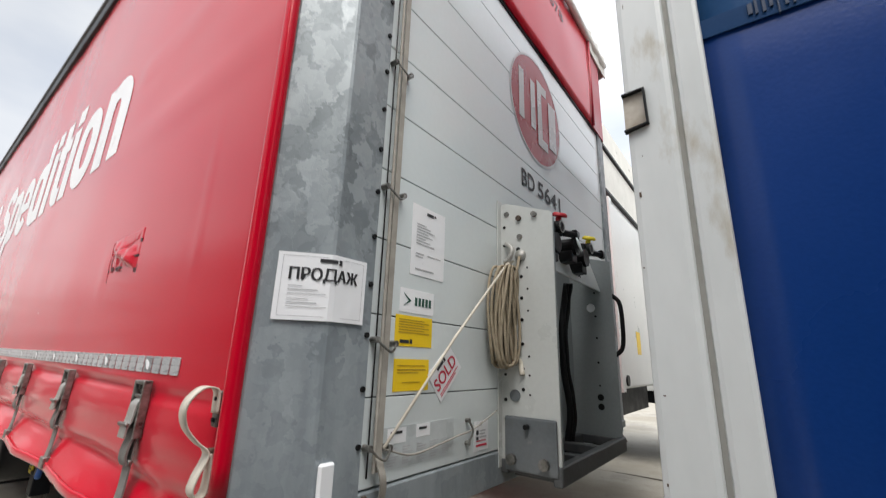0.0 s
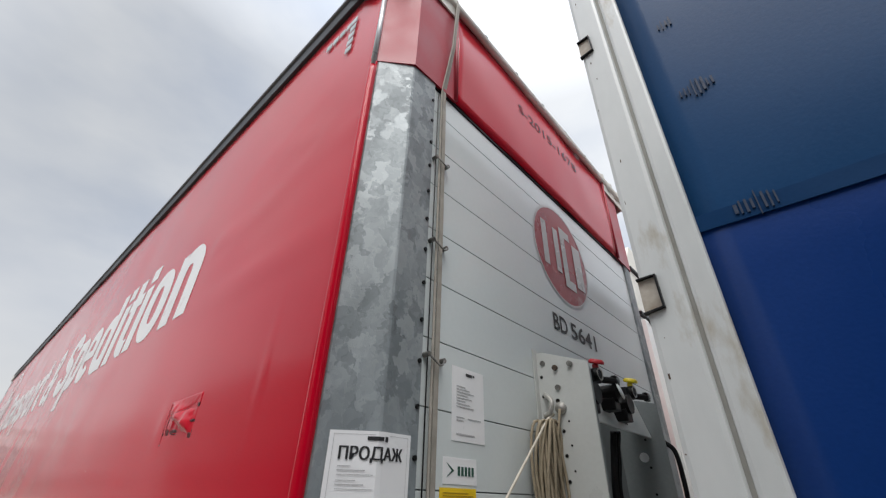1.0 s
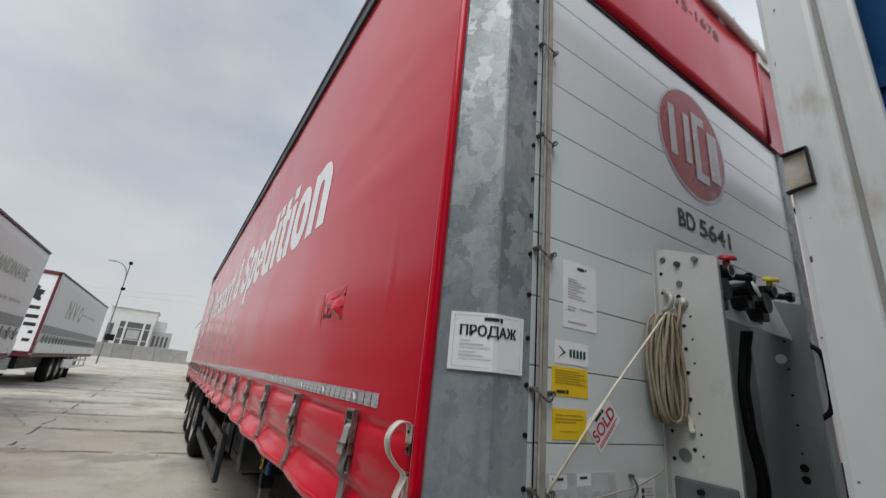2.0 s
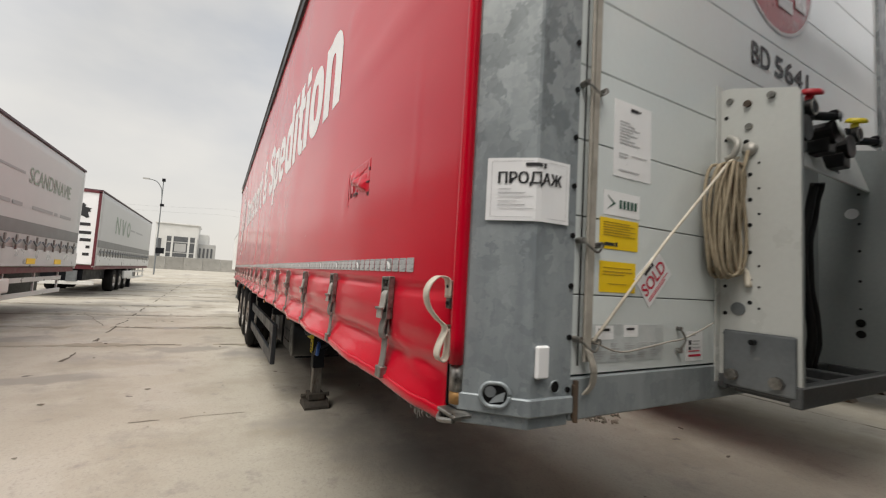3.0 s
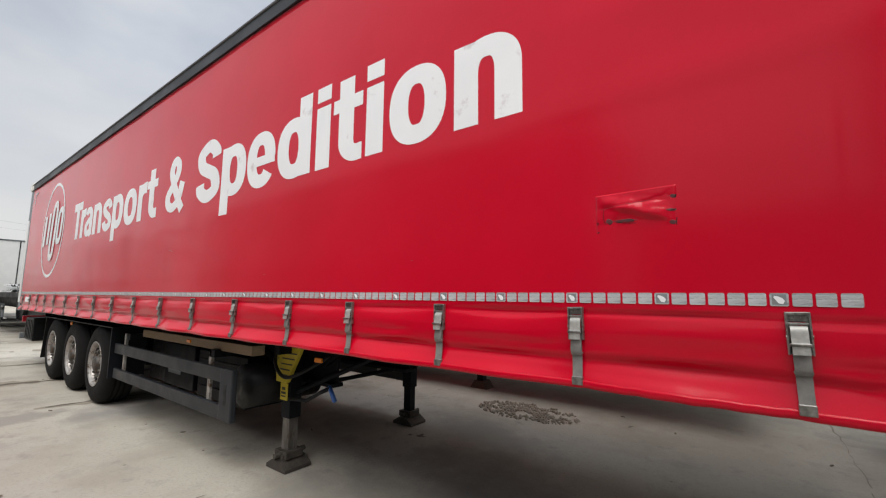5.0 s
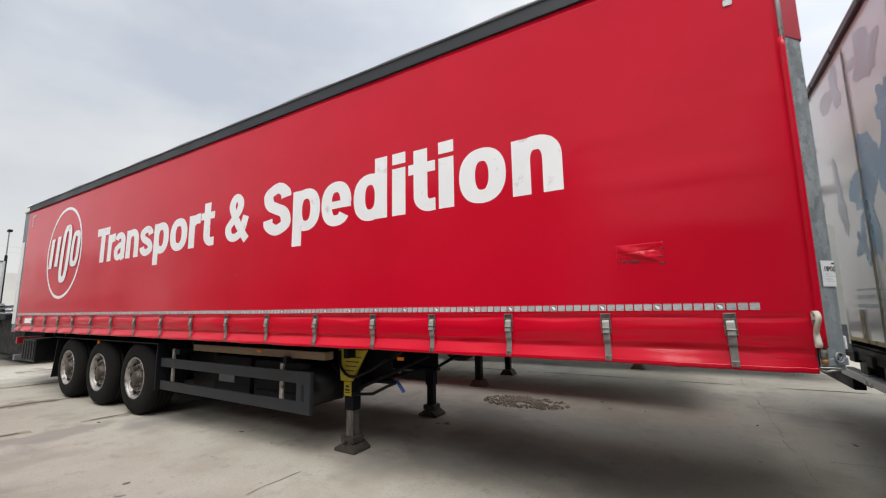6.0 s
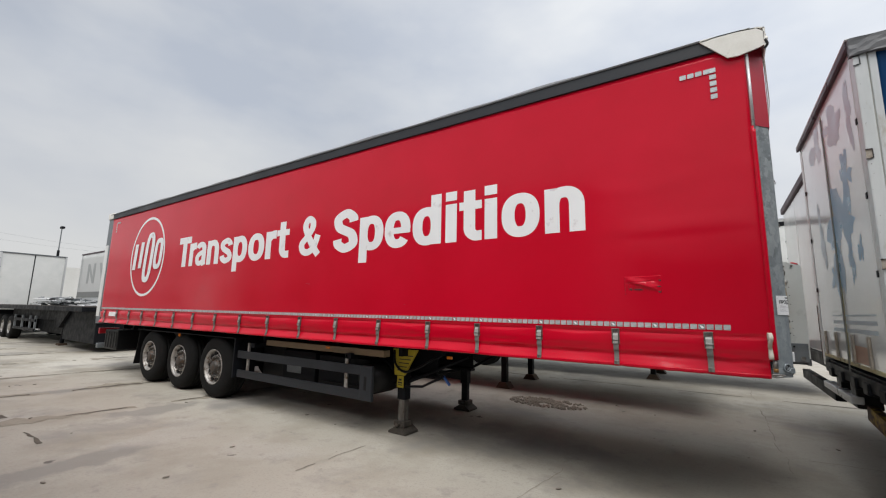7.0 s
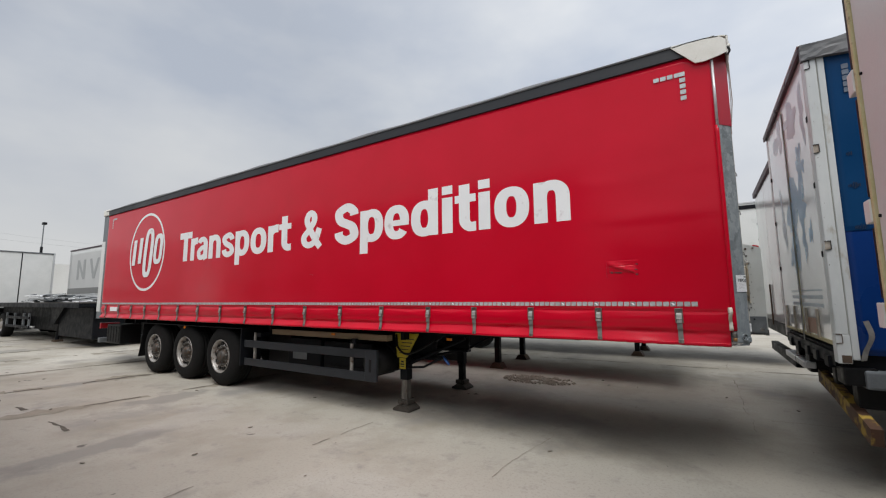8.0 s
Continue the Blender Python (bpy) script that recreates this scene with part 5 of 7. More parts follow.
# labels on the planks
def label(name, y0, y1, z0, z1, mat, text, category="label"):
    t = tagged(part(name, box(0.0003, 0.0014, y0, y1, z0, z1), mat, None), text, category)
    return t


def label_bars(parent, rows, mat, y0, z0, x=0.0012):
    part("text_bar", bars(rows, (x, y0, z0), (0, 1, 0), (0, 0, 1), (1, 0, 0)), mat, parent)


a5 = label("paper_notice", 0.374, 0.523, 1.760, 1.962, "paper", "white printed paper sheet on the grey headboard", "notice")
label_bars(a5, [(0.062, 0.180, 0.03, 0.009), (0.095, 0.183, 0.008, 0.006)], "ink", 0.374, 1.760)
label_bars(a5, [(0.02, 0.145 - i * 0.008, 0.04 + 0.05 * ((i * 7) % 5) / 5, 0.0025) for i in range(8)] + [(0.02, 0.06, 0.035, 0.003), (0.07, 0.06, 0.06, 0.003), (0.02, 0.052, 0.03, 0.003), (0.02, 0.016, 0.08, 0.004)], "ink_grey", 0.374, 1.760)
sticker = label("inspection_sticker", 0.342, 0.481, 1.657, 1.719, "paper", "white inspection sticker with dark green print", "sticker")
bm = bars(((0.058 + i * 0.0145, 0.020, 0.0095, 0.022) for i in range(5)), (0.0012, 0.342, 1.657), (0, 1, 0), (0, 0, 1), (1, 0, 0))
part("text_bar", bm, "ink_green", sticker)
part("emblem", prism([(0.356, 1.672), (0.386, 1.688), (0.356, 1.706), (0.361, 1.700), (0.376, 1.688), (0.362, 1.678)], 0, 0.0016, 0.0022), "ink_green", sticker)
yl = label("yellow_label", 0.331, 0.477, 1.571, 1.649, "yellow_label", "bright yellow printed label on the headboard")
label_bars(yl, [(0.012, 0.066 - i * 0.0065, 0.10 + 0.02 * (i % 2), 0.002) for i in range(6)], "ink_gold", 0.331, 1.571)
label_bars(yl, [(0.018, 0.008, 0.035, 0.008), (0.056, 0.007, 0.009, 0.011)], "ink", 0.331, 1.571)
yl2 = label("yellow_label", 0.334, 0.469, 1.463, 1.540, "yellow_label", "bright yellow label crossed by the taut rope")
label_bars(yl2, [(0.012, 0.060, 0.105, 0.002), (0.012, 0.050, 0.11, 0.003), (0.012, 0.043, 0.08, 0.002), (0.03, 0.020, 0.07, 0.002)], "ink_gold", 0.334, 1.463)
sold = tagged(part("sold_sticker", prism([(0.561, 1.582), (0.624, 1.521), (0.528, 1.427), (0.465, 1.501)], 0, 0.0004, 0.0015), "paper", None), "white tilted sticker with red capital letters", "sticker")
d = Vector((0, 0.624 - 0.528, 1.521 - 1.427)).normalized()
u = Vector((0, -d.z, d.y))
o = Vector((0.0012, 0.528, 1.427))
part("headline", lettering("SOLD", o + u * 0.029 + d * 0.009, 0.116, 0.036, d, u, 0.014), "ink_red", sold)
part("text_bar", bars(((0.012, 0.016, 0.11, 0.0025), (0.012, 0.010, 0.09, 0.0025)), o, d, u, (1, 0, 0)), "ink_red", sold)
part("logo_bar", bars(((0.045, 0.072, 0.035, 0.008), (0.083, 0.070, 0.008, 0.011)), o, d, u, (1, 0, 0)), "ink", sold)
info = label("information_sheet", 0.314, 0.592, 1.292, 1.384, "clear_label", "large grey semi-clear sheet with small print")
label_bars(info, [(0.012, 0.055, 0.065, 0.034), (0.115, 0.060, 0.055, 0.030)], "paper", 0.314, 1.292, 0.0008)
label_bars(info, [(0.022, 0.076, 0.04, 0.006), (0.125, 0.077, 0.03, 0.006)], "ink", 0.314, 1.292, 0.0015)
label_bars(info, [(0.015 + 0.052 * c, 0.008 + 0.006 * r, 0.02 + 0.022 * ((c * 3 + r * 5) % 4) / 4, 0.0018) for c in range(5) for r in range(7)], "ink_grey", 0.314, 1.292)
small = label("small_label", 0.698, 0.779, 1.280, 1.363, "paper", "small white instruction label beside the bracket")
label_bars(small, [(0.012, 0.070, 0.03, 0.004), (0.03, 0.054, 0.035, 0.003), (0.03, 0.045, 0.03, 0.003), (0.03, 0.036, 0.038, 0.003)], "ink_grey", 0.698, 1.280)
label_bars(small, [(0.01, 0.026, 0.055, 0.003), (0.01, 0.012, 0.06, 0.006)], "ink_red", 0.698, 1.280)
label_bars(small, [(0.011, 0.045, 0.012, 0.013), (0.011, 0.031, 0.012, 0.009)], "ink", 0.698, 1.280)

# round sign, fleet number and the number on the cloth
disc = bmesh.new()
bmesh.ops.create_circle(disc, cap_ends=True, segments=64, radius=0.283)
bmesh.ops.transform(disc, matrix=pose(0.0016, 1.243, 2.728, 90, 0, 90), verts=disc.verts)
M["sign_red"] = material("faded_red_sign", (0.27, 0.035, 0.045), (0.40, 0.075, 0.08), 0.28, scale=3, bump=0.0, spots=((0.50, 0.36, 0.36), 2.1, 0.56))
M["sign_white"] = material("greyed_white_print", (0.44, 0.44, 0.43), (0.58, 0.57, 0.56), 0.3, scale=5, bump=0.0)
sign = part("round_sign", disc, "sign_red", trailer, "faded red round sign with pale shapes")
one = ring(1.243, 2.728, 0.285, 0.285, 0.012, 0)
for v in one.verts:
    v.co = Vector((0.0024, v.co.x, v.co.z))
part("sign_rim", one, "sign_white", sign)
bm = bmesh.new()
for i, row in enumerate(((-0.20, -0.12, 0.05, 0.26), (-0.08, -0.12, 0.05, 0.26), (-0.005, -0.18, 0.05, 0.36), (0.04, 0.13, 0.07, 0.05), (0.04, -0.18, 0.07, 0.05), (0.13, -0.14, 0.09, 0.265))):
    bars((row,), (0.0020 + 0.0007 * (i % 3), 1.243, 2.728), (0, 1, 0), (0, 0, 1), (1, 0, 0), bm)
part("sign_shape", bm, "sign_white", sign)
part("fleet_number", lettering("BD", (0.0012, 1.052, 2.272), 0.130, 0.082, (0, 1, 0), (0, 0, 1), 0.018), "ink", trailer, "black painted number")
part("fleet_number", lettering("5641", (0.0012, 1.215, 2.272), 0.272, 0.082, (0, 1, 0), (0, 0, 1), 0.018), "ink", trailer)
bm = lettering("S-2015-1678", (0.0, 0.915, 3.535), 0.70, 0.072, (0, 1, 0), (0, 0, 1), 0.004)
for v in bm.verts:
    v.co.x = cloth_x(v.co.y, (v.co.z - 3.10) / 0.70) + 0.0022
part("cloth_number", bm, "faded", trailer, "faded dark number")
bm = bmesh.new()
for x, z, w, h in ((-5.46, 1.955, 0.05, 0.006), (-5.40, 1.94, 0.025, 0.012), (-4.50, 2.985, 0.006, 0.03), (-2.1, 1.70, 0.02, 0.004), (-3.6, 1.66, 0.03, 0.004)):
    y = curtain_y(x, z) - 0.0022
    sheet(lambda u, v: (x + u * w + 0.004 * wob(u, v, x, 3), curtain_y(x + u * w, z + v * h) - 0.0022, z + v * h), [0, 0.5, 1], [0, 1], None, bm)
part("scuff_mark", bm, "red_dull", curtain)

# headboard bracket with the air and electric couplings
bracket = part("coupling_bracket", prism([(0.002, 1.215), (0.205, 1.215), (0.205, 2.040), (0.198, 2.052), (0.030, 2.112), (0.002, 2.112)], 1, 0.862, 0.868), "panel_white", trailer, "white perforated sheet-steel coupling bracket")
bm = box(0.001, 0.006, 0.838, 0.870, 1.215, 2.125, 0.001)
part("flange", bm, "panel_white", bracket)
far = part("far_plate", prism([(0.002, 1.215), (0.200, 1.215), (0.200, 2.015), (0.03, 2.06), (0.002, 2.06)], 1, 1.560, 1.566), "bracket_shade_grey", bracket)
# added sheet: its grey stands in for the shade on the planks here
part("shade_sheet", box(0.0015, 0.0045, 0.872, 1.555, 1.245, 2.04, 0.0), "bracket_shade_grey", bracket, "grey sheet added to paint the shade behind the couplings")
part("edge_return", box(0.196, 0.2045, 0.8685, 0.8825, 1.22, 2.035, 0.002), "bracket_shade_grey", bracket)
holes = bmesh.new()
for x, z, r in [(0.075, 1.93, 0.008), (0.085, 1.83, 0.006), (0.085, 1.755, 0.006), (0.085, 1.68, 0.006), (0.085, 1.60, 0.006), (0.085, 1.52, 0.006), (0.085, 1.455, 0.006), (0.108, 1.86, 0.0035), (0.108, 1.785, 0.0035),
                (0.108, 1.71, 0.0035), (0.108, 1.56, 0.0035), (0.108, 1.50, 0.0035), (0.108, 1.44, 0.0035), (0.02, 2.02, 0.006), (0.02, 1.95, 0.005), (0.02, 1.88, 0.004), (0.02, 1.50, 0.005), (0.02, 1.42, 0.006), (0.02, 1.36, 0.005), (0.03, 1.30, 0.004), (0.05, 1.93, 0.003), (0.05, 1.91, 0.003)]:
    rod((x, 0.8605, z), (x, 0.8625, z), r, 10, holes)
part("hole", holes, "black", bracket)
bm = rod((0.055, 0.859, 1.435), (0.055, 0.8625, 1.435), 0.019, 18)
part("round_plug", bm, "steel_grey", bracket)
bm = rod((0.08, 0.852, 2.045), (0.08, 0.863, 2.045), 0.010, 10)
part("rusty_bolt", bm, "rust", bracket)
for x, y, z in ((0.14, 0.850, 2.05), (0.03, 0.858, 2.07), (0.082, 0.856, 1.975)):
    part("bolt", rod((x, y, z), (x, 0.863, z), 0.010, 10), "metal", bracket)
lower = part("lower_plate", box(0.020, 0.196, 0.852, 0.861, 1.212, 1.372, 0.006), "steel_grey", bracket, "grey bolted reinforcing plate")
for x in (0.045, 0.155):
    part("bolt_head", rod((x, 0.838, 1.245), (x, 0.853, 1.245), 0.017, 8), "metal", lower)
part("stud", rod((0.10, 0.835, 1.345), (0.10, 0.853, 1.345), 0.008, 8), "black", lower)
# step at the bracket's foot
step = part("step_frame", box(0.178, 0.208, 0.856, 1.585, 1.188, 1.245, 0.004), "step_steel", trailer, "grey steel step under the couplings")
bm = box(0.002, 0.03, 0.856, 1.585, 1.20, 1.240, 0.003)
for y in (0.858, 1.08, 1.30, 1.55):
    box(0.03, 0.178, y, y + 0.035, 1.205, 1.240, 0.003, bm)
box(0.03, 0.178, 0.9, 1.55, 1.19, 1.20, 0.0, bm)
part("step_bar", bm, "step_steel", step)
# slanted coupling plate with its sockets
turn = Matrix.Translation((0.12, 0, 1.965)) @ pose(0, 0, 0, 0, -16, 0)
plate = part("coupling_plate", box(-0.004, 0.004, 0.87, 1.56, -0.095, 0.085, 0.002, turn=turn), "panel_white", bracket, "slanted white plate carrying the couplings")
part("plate_slot", box(0.0042, 0.0062, 1.28, 1.29, -0.07, -0.045, turn=turn, bm=box(0.0042, 0.0062, 1.30, 1.31, -0.07, -0.045, turn=turn)), "black", plate)


def palm_coupling(y, z, cap):
    """An air coupling: arm, round head, hose stub and a coloured cap."""
    bm = box(0.125, 0.172, y - 0.045, y + 0.055, z - 0.022, z + 0.018, 0.007)
    rod((0.125, y, z), (0.188, y, z), 0.025, 18, bm)
    rod((0.15, y + 0.03, z - 0.006), (0.195, y + 0.115, z - 0.004), 0.013, 10, bm)
    box(0.183, 0.205, y + 0.105, y + 0.140, z - 0.020, z + 0.016, 0.004, bm)
    rod((0.14, y - 0.03, z - 0.02), (0.12, y - 0.035, z - 0.075), 0.012, 8, bm)
    head = part("air_coupling", bm, "black", bracket, "black air hose coupling")
    part("coupling_mouth", lathe([(0.015, -0.006), (0.018, 0.0), (0.023, 0.002), (0.025, -0.002)], (0.188, y, z), pose(0, 0, 0, 0, 90, 0), 20), "lever", head, "worn bright coupling rim", True)
    part("hose_end", rod((0.204, y + 0.122, z - 0.002), (0.209, y + 0.122, z - 0.002), 0.011, 12), "steel_grey", head)
    if cap:
        bm = lathe([(0.0, 0.013), (0.021, 0.012), (0.029, 0.004), (0.029, -0.004), (0.0, -0.006)], (0.178, y + 0.005, z + 0.046), pose(0, 0, 0, 12, 18, 0), 20)
        box(0.165, 0.185, y - 0.008, y + 0.01, z + 0.014, z + 0.040, 0.003, bm)
        part("cap", bm, cap, head, "red plastic cap" if cap == "cap_red" else "yellow plastic cap", True)


palm_coupling(1.00, 2.035, "cap_red")
palm_coupling(1.34, 2.030, "cap_yellow")
for i, (y, z) in enumerate(((0.93, 1.955), (1.13, 1.990), (1.24, 1.965))):
    bm = rod((0.12, y, z), (0.185, y, z), 0.033, 16)
    rod((0.185, y, z), (0.196, y, z), 0.037, 16, bm)
    box(0.13, 0.185, y - 0.03, y + 0.03, z - 0.065, z - 0.02, 0.006, bm)
    part("electric_socket", bm, "black", bracket, "black electric socket with hinged lid" if i == 0 else "")
bm = lathe([(0.0, 0.008), (0.03, 0.006), (0.033, 0.0), (0.0, -0.004)], (0.202, 1.13, 1.995), pose(0, 0, 0, 0, 75, 10), 20)
part("socket_lid", bm, "panel", bracket, "grey socket lid", True)
pts = curve_points([(0.08, 1.31, 1.88), (0.06, 1.325, 1.80), (0.05, 1.30, 1.65), (0.05, 1.315, 1.50), (0.06, 1.335, 1.36), (0.05, 1.33, 1.26), (0.03, 1.32, 1.15)])
part("cable", tube(pts, 0.014, 8, tube([(p[0] + 0.012, p[1] + 0.018 + 0.004 * math.sin(i), p[2]) for i, p in enumerate(pts)], 0.010, 8)), "black", bracket, "black cable run", True)
part("cable_trunk", box(0.003, 0.012, 1.255, 1.275, 1.25, 1.9, 0.002), "panel", bracket)
bm = rod((0.10, 1.5605, 1.80), (0.10, 1.558, 1.80), 0.02, 14)
part("inspection_hole", bm, "paper", far)
bm = bmesh.new()
for x, z, r in ((0.12, 1.87, 0.005), (0.12, 1.76, 0.005), (0.12, 1.66, 0.005), (0.12, 1.55, 0.005), (0.12, 1.45, 0.004), (0.12, 1.40, 0.014), (0.12, 1.36, 0.014)):
    rod((x, 1.5575, z), (x, 1.5605, z), r, 12, bm)
part("hole", bm, "black", far)
pts = curve_points([(0.19, 1.575, 1.86), (0.225, 1.58, 1.82), (0.232, 1.58, 1.72), (0.225, 1.58, 1.62), (0.19, 1.575, 1.58)])
part("grab_handle", tube(pts, 0.010, 8), "black", far, "black grab handle", True)
bm = tube(curve_points([(0.03, 0.86, 1.955), (0.045, 0.84, 1.945), (0.07, 0.825, 1.92), (0.06, 0.82, 1.885), (0.04, 0.825, 1.88)]), 0.009, 8)
rod((0.085, 0.852, 1.905), (0.085, 0.862, 1.905), 0.020, 16, bm)
part("rope_hook", bm, "lever", bracket, "grey cast hook for the rope", True)

# coil of rope on the hook, its taut end and the slack loop
rope = thing("rope", (0.05, 0.83, 1.52), "coiled beige tarpaulin rope hung on the bracket's hook", "rope")
for i in range(17):
    a = i / 16
    c = 0.784 + 0.058 * a + 0.005 * wob(i, 0, 0, 3.7)
    hw, low, top = 0.042 - 0.012 * a, 1.530 + 0.020 * wob(i, 4, 0, 2.3), 1.862 + 0.006 * wob(i, 8, 0, 3)
    x = 0.022 + 0.050 * ((i * 5) % 17) / 16
    pts = []
    for t in range(25):
        s = 2 * math.pi * t / 24
        pts.append((x + 0.008 * math.sin(s * 2 + i), c + hw * math.copysign(abs(math.sin(s)) ** 0.7, math.sin(s)) * (1 - 0.10 * math.cos(s)) + 0.018 * max(0, math.cos(s)) * (1 - a), (top + low) / 2 + (top - low) / 2 * math.cos(s)))
    part("coil", tube(pts, 0.0051, 6), "rope", rope, "", True)
part("taut_end", tube([(0.06, 0.85, 1.885), (0.06, 0.80, 1.862), (0.055, 0.765, 1.825), (0.03, 0.55, 1.605), (0.022, 0.296, 1.348)], 0.0042, 6), "webbing", rope, "taut pale rope run down to the post", True)
pts = curve_points([(0.022, 0.296, 1.346), (0.012, 0.40, 1.318), (0.012, 0.50, 1.325), (0.012, 0.60, 1.338), (0.016, 0.655, 1.345), (0.02, 0.74, 1.37), (0.02, 0.80, 1.39)])
part("slack_end", tube(pts, 0.0024, 6), "old_webbing", rope, "", True)
part("taped_end", tube(curve_points([(0.06, 0.85, 1.56), (0.075, 0.862, 1.54), (0.085, 0.855, 1.50)]), 0.009, 8), "webbing", rope, "", True)
part("tail", tube([(0.085, 0.850, 1.90), (0.07, 0.845, 1.82), (0.05, 0.84, 1.74)], 0.005, 6), "rope", rope, "", True)
bm = rod((0, 0.655, 1.372), (0.014, 0.655, 1.372), 0.006, 8)
rod((0, 0.655, 1.312), (0.014, 0.655, 1.312), 0.007, 8, bm)
tube(curve_points([(0.012, 0.655, 1.37), (0.022, 0.66, 1.345), (0.012, 0.655, 1.315)]), 0.003, 6, bm)
part("cord_eye", bm, "metal", trailer)

# rear end
for s in (0, 1):
    Y = (lambda y: y) if s == 0 else (lambda y: W - y)
    part("rear_post", prism([(REAR, Y(0.0)), (-13.45, Y(0.0)), (-13.45, Y(0.10)), (REAR, Y(0.16))], 2, 1.12, 3.95, bevel=0.004), "steel_grey", trailer, "grey rear corner post")
    part("rear_plate", prism([(REAR - 0.004, Y(-0.008)), (-13.52, Y(-0.008)), (-13.52, Y(0.0)), (REAR - 0.004, Y(0.0))], 2, 1.30, 3.12), "off_white", trailer, "white plate on the rear post")
    part("rear_cap", box(REAR - 0.02, -13.40, *sorted((Y(-0.03), Y(0.2))), 3.80, 3.97, 0.03), "cream", trailer)
for i in (0, 1):
    part("rear_door", box(REAR - 0.02, REAR + 0.03, 0.165 + i * (W / 2 - 0.16), 0.16 + (i + 1) * (W / 2 - 0.165), 1.18, 3.9, 0.006), "off_white", trailer)
part("far_curtain", box(-13.42, -0.15, W - 0.012, W, 1.15, 3.795), "red", trailer)

# deck and chassis
part("deck", box(-13.66, -0.20, 0.05, W - 0.05, 1.15, 1.19, 0.004), "chassis", trailer, "dark underside of the load deck")
for y0 in (0.012, W - 0.05):
    part("side_rail", box(-13.5, -0.19, y0 + 0.02, y0 + 0.06, 1.165, 1.26, 0.003), "chassis", trailer)
for y in (0.70, W - 0.82):
    bm = box(-13.3, -3.6, y, y + 0.12, 0.70, 0.735, 0.003)
    box(-13.3, -3.6, y + 0.05, y + 0.07, 0.73, 1.08, 0.0, bm)
    box(-13.3, -0.8, y, y + 0.12, 1.09, 1.12, 0.003, bm)
    prism([(-3.75, 0.86), (-3.45, 1.05), (-0.8, 1.085), (-0.8, 1.10), (-3.6, 1.10)], 1, y + 0.02, y + 0.10, bm)
    part("main_beam", bm, "chassis", trailer)
for x in span(-12.9, -0.9, 0.6):
    part("cross_member", box(x - 0.03, x + 0.03, 0.34, W - 0.34, 1.0 if x < -3.6 else 1.11, 1.148, 0.0), "chassis", trailer)
part("skid_plate", box(-1.9, -0.4, 0.55, W - 0.55, 1.098, 1.108, 0.002), "chassis", trailer)


def wheel(x, near):
    y0 = 0.085 if near else W - 0.085
    turn = pose(0, 0, 0, 90, 0, 0) if near else pose(0, 0, 0, -90, 0, 0)
    tyre = [(0.292, -0.02), (0.31, 0.0), (0.36, 0.006), (0.44, 0.002), (0.495, -0.018), (0.522, -0.045), (0.533, -0.075), (0.535, -0.11)]
    for g in (-0.14, -0.20, -0.26):
        tyre += [(0.535, g + 0.012), (0.523, g + 0.009), (0.523, g - 0.003), (0.535, g - 0.006)]
    tyre += [(0.533, -0.31), (0.515, -0.345), (0.45, -0.375), (0.31, -0.375), (0.29, -0.36), (0.292, -0.02)]
    w = part("wheel", lathe(tyre, (x, y0, 0.535), turn, 56), "rubber", trailer, "worn black lorry tyre", True)
    rim = [(0.300, -0.004), (0.305, 0.004), (0.292, 0.006), (0.286, -0.012), (0.272, -0.026)]
    barrel = [(0.272, -0.026), (0.262, -0.07), (0.246, -0.085), (0.235, -0.085)]
    web = [(0.236, -0.084), (0.205, -0.055), (0.186, -0.046)]
    disc = [(0.186, -0.046), (0.180, -0.045), (0.165, -0.046), (0.150, -0.05), (0.145, -0.06), (0.0, -0.06)]
    part("rim", lathe(rim, (x, y0, 0.535), turn, 56), "rim", w, "worn silver steel rim with rust", True)
    part("rim_barrel", lathe(barrel, (x, y0, 0.535), turn, 56), "rim", w, smooth=True)
    part("rim_web", lathe(web, (x, y0, 0.535), turn, 56), "rim", w, "worn silver web between the hand holes", True)
    part("rim_disc", lathe(disc, (x, y0, 0.535), turn, 56), "rim_dark", w, "dirty dark wheel disc", True)
    s = -1 if near else 1
    hub = lathe([(0.13, -0.09), (0.12, -0.05), (0.10, -0.03), (0.095, -0.005), (0.08, 0.008), (0.0, 0.010)], (x, y0, 0.535), turn, 30)
    part("hub", hub, "rim_dark", w, "greasy grey hub", True)
    nuts, slots = bmesh.new(), bmesh.new()
    for i in range(10):
        a = 2 * math.pi * (i + 0.3) / 10
        c, d = math.cos(a), math.sin(a)
        rod((x + 0.1675 * c, y0 - s * 0.05, 0.535 + 0.1675 * d), (x + 0.1675 * c, y0 + s * -0.012, 0.535 + 0.1675 * d), 0.015, 6, nuts)
        a += math.pi / 10
        c, d = math.cos(a), math.sin(a)
        rod((x + 0.222 * c, y0 - s * 0.078, 0.535 + 0.222 * d), (x + 0.222 * c, y0 - s * 0.050, 0.535 + 0.222 * d), 0.046, 14, slots)
    part("wheel_nut", nuts, "metal", w)
    part("hand_hole", slots, "black", w)


for x in (-7.98, -9.285, -10.59):
    for near in (True, False):
        wheel(x, near)
    part("axle", rod((x, 0.3, 0.535), (x, W - 0.3, 0.535), 0.07, 14), "chassis", trailer, smooth=True)
    for y in (0.75, W - 0.75):
        part("spring_arm", box(x - 0.06, x + 0.06, y - 0.07, y + 0.07, 0.45, 0.80, 0.01), "black", trailer)
        part("air_spring", rod((x + 0.35, y, 0.60), (x + 0.35, y, 0.95), 0.12, 14), "black", trailer, smooth=True)
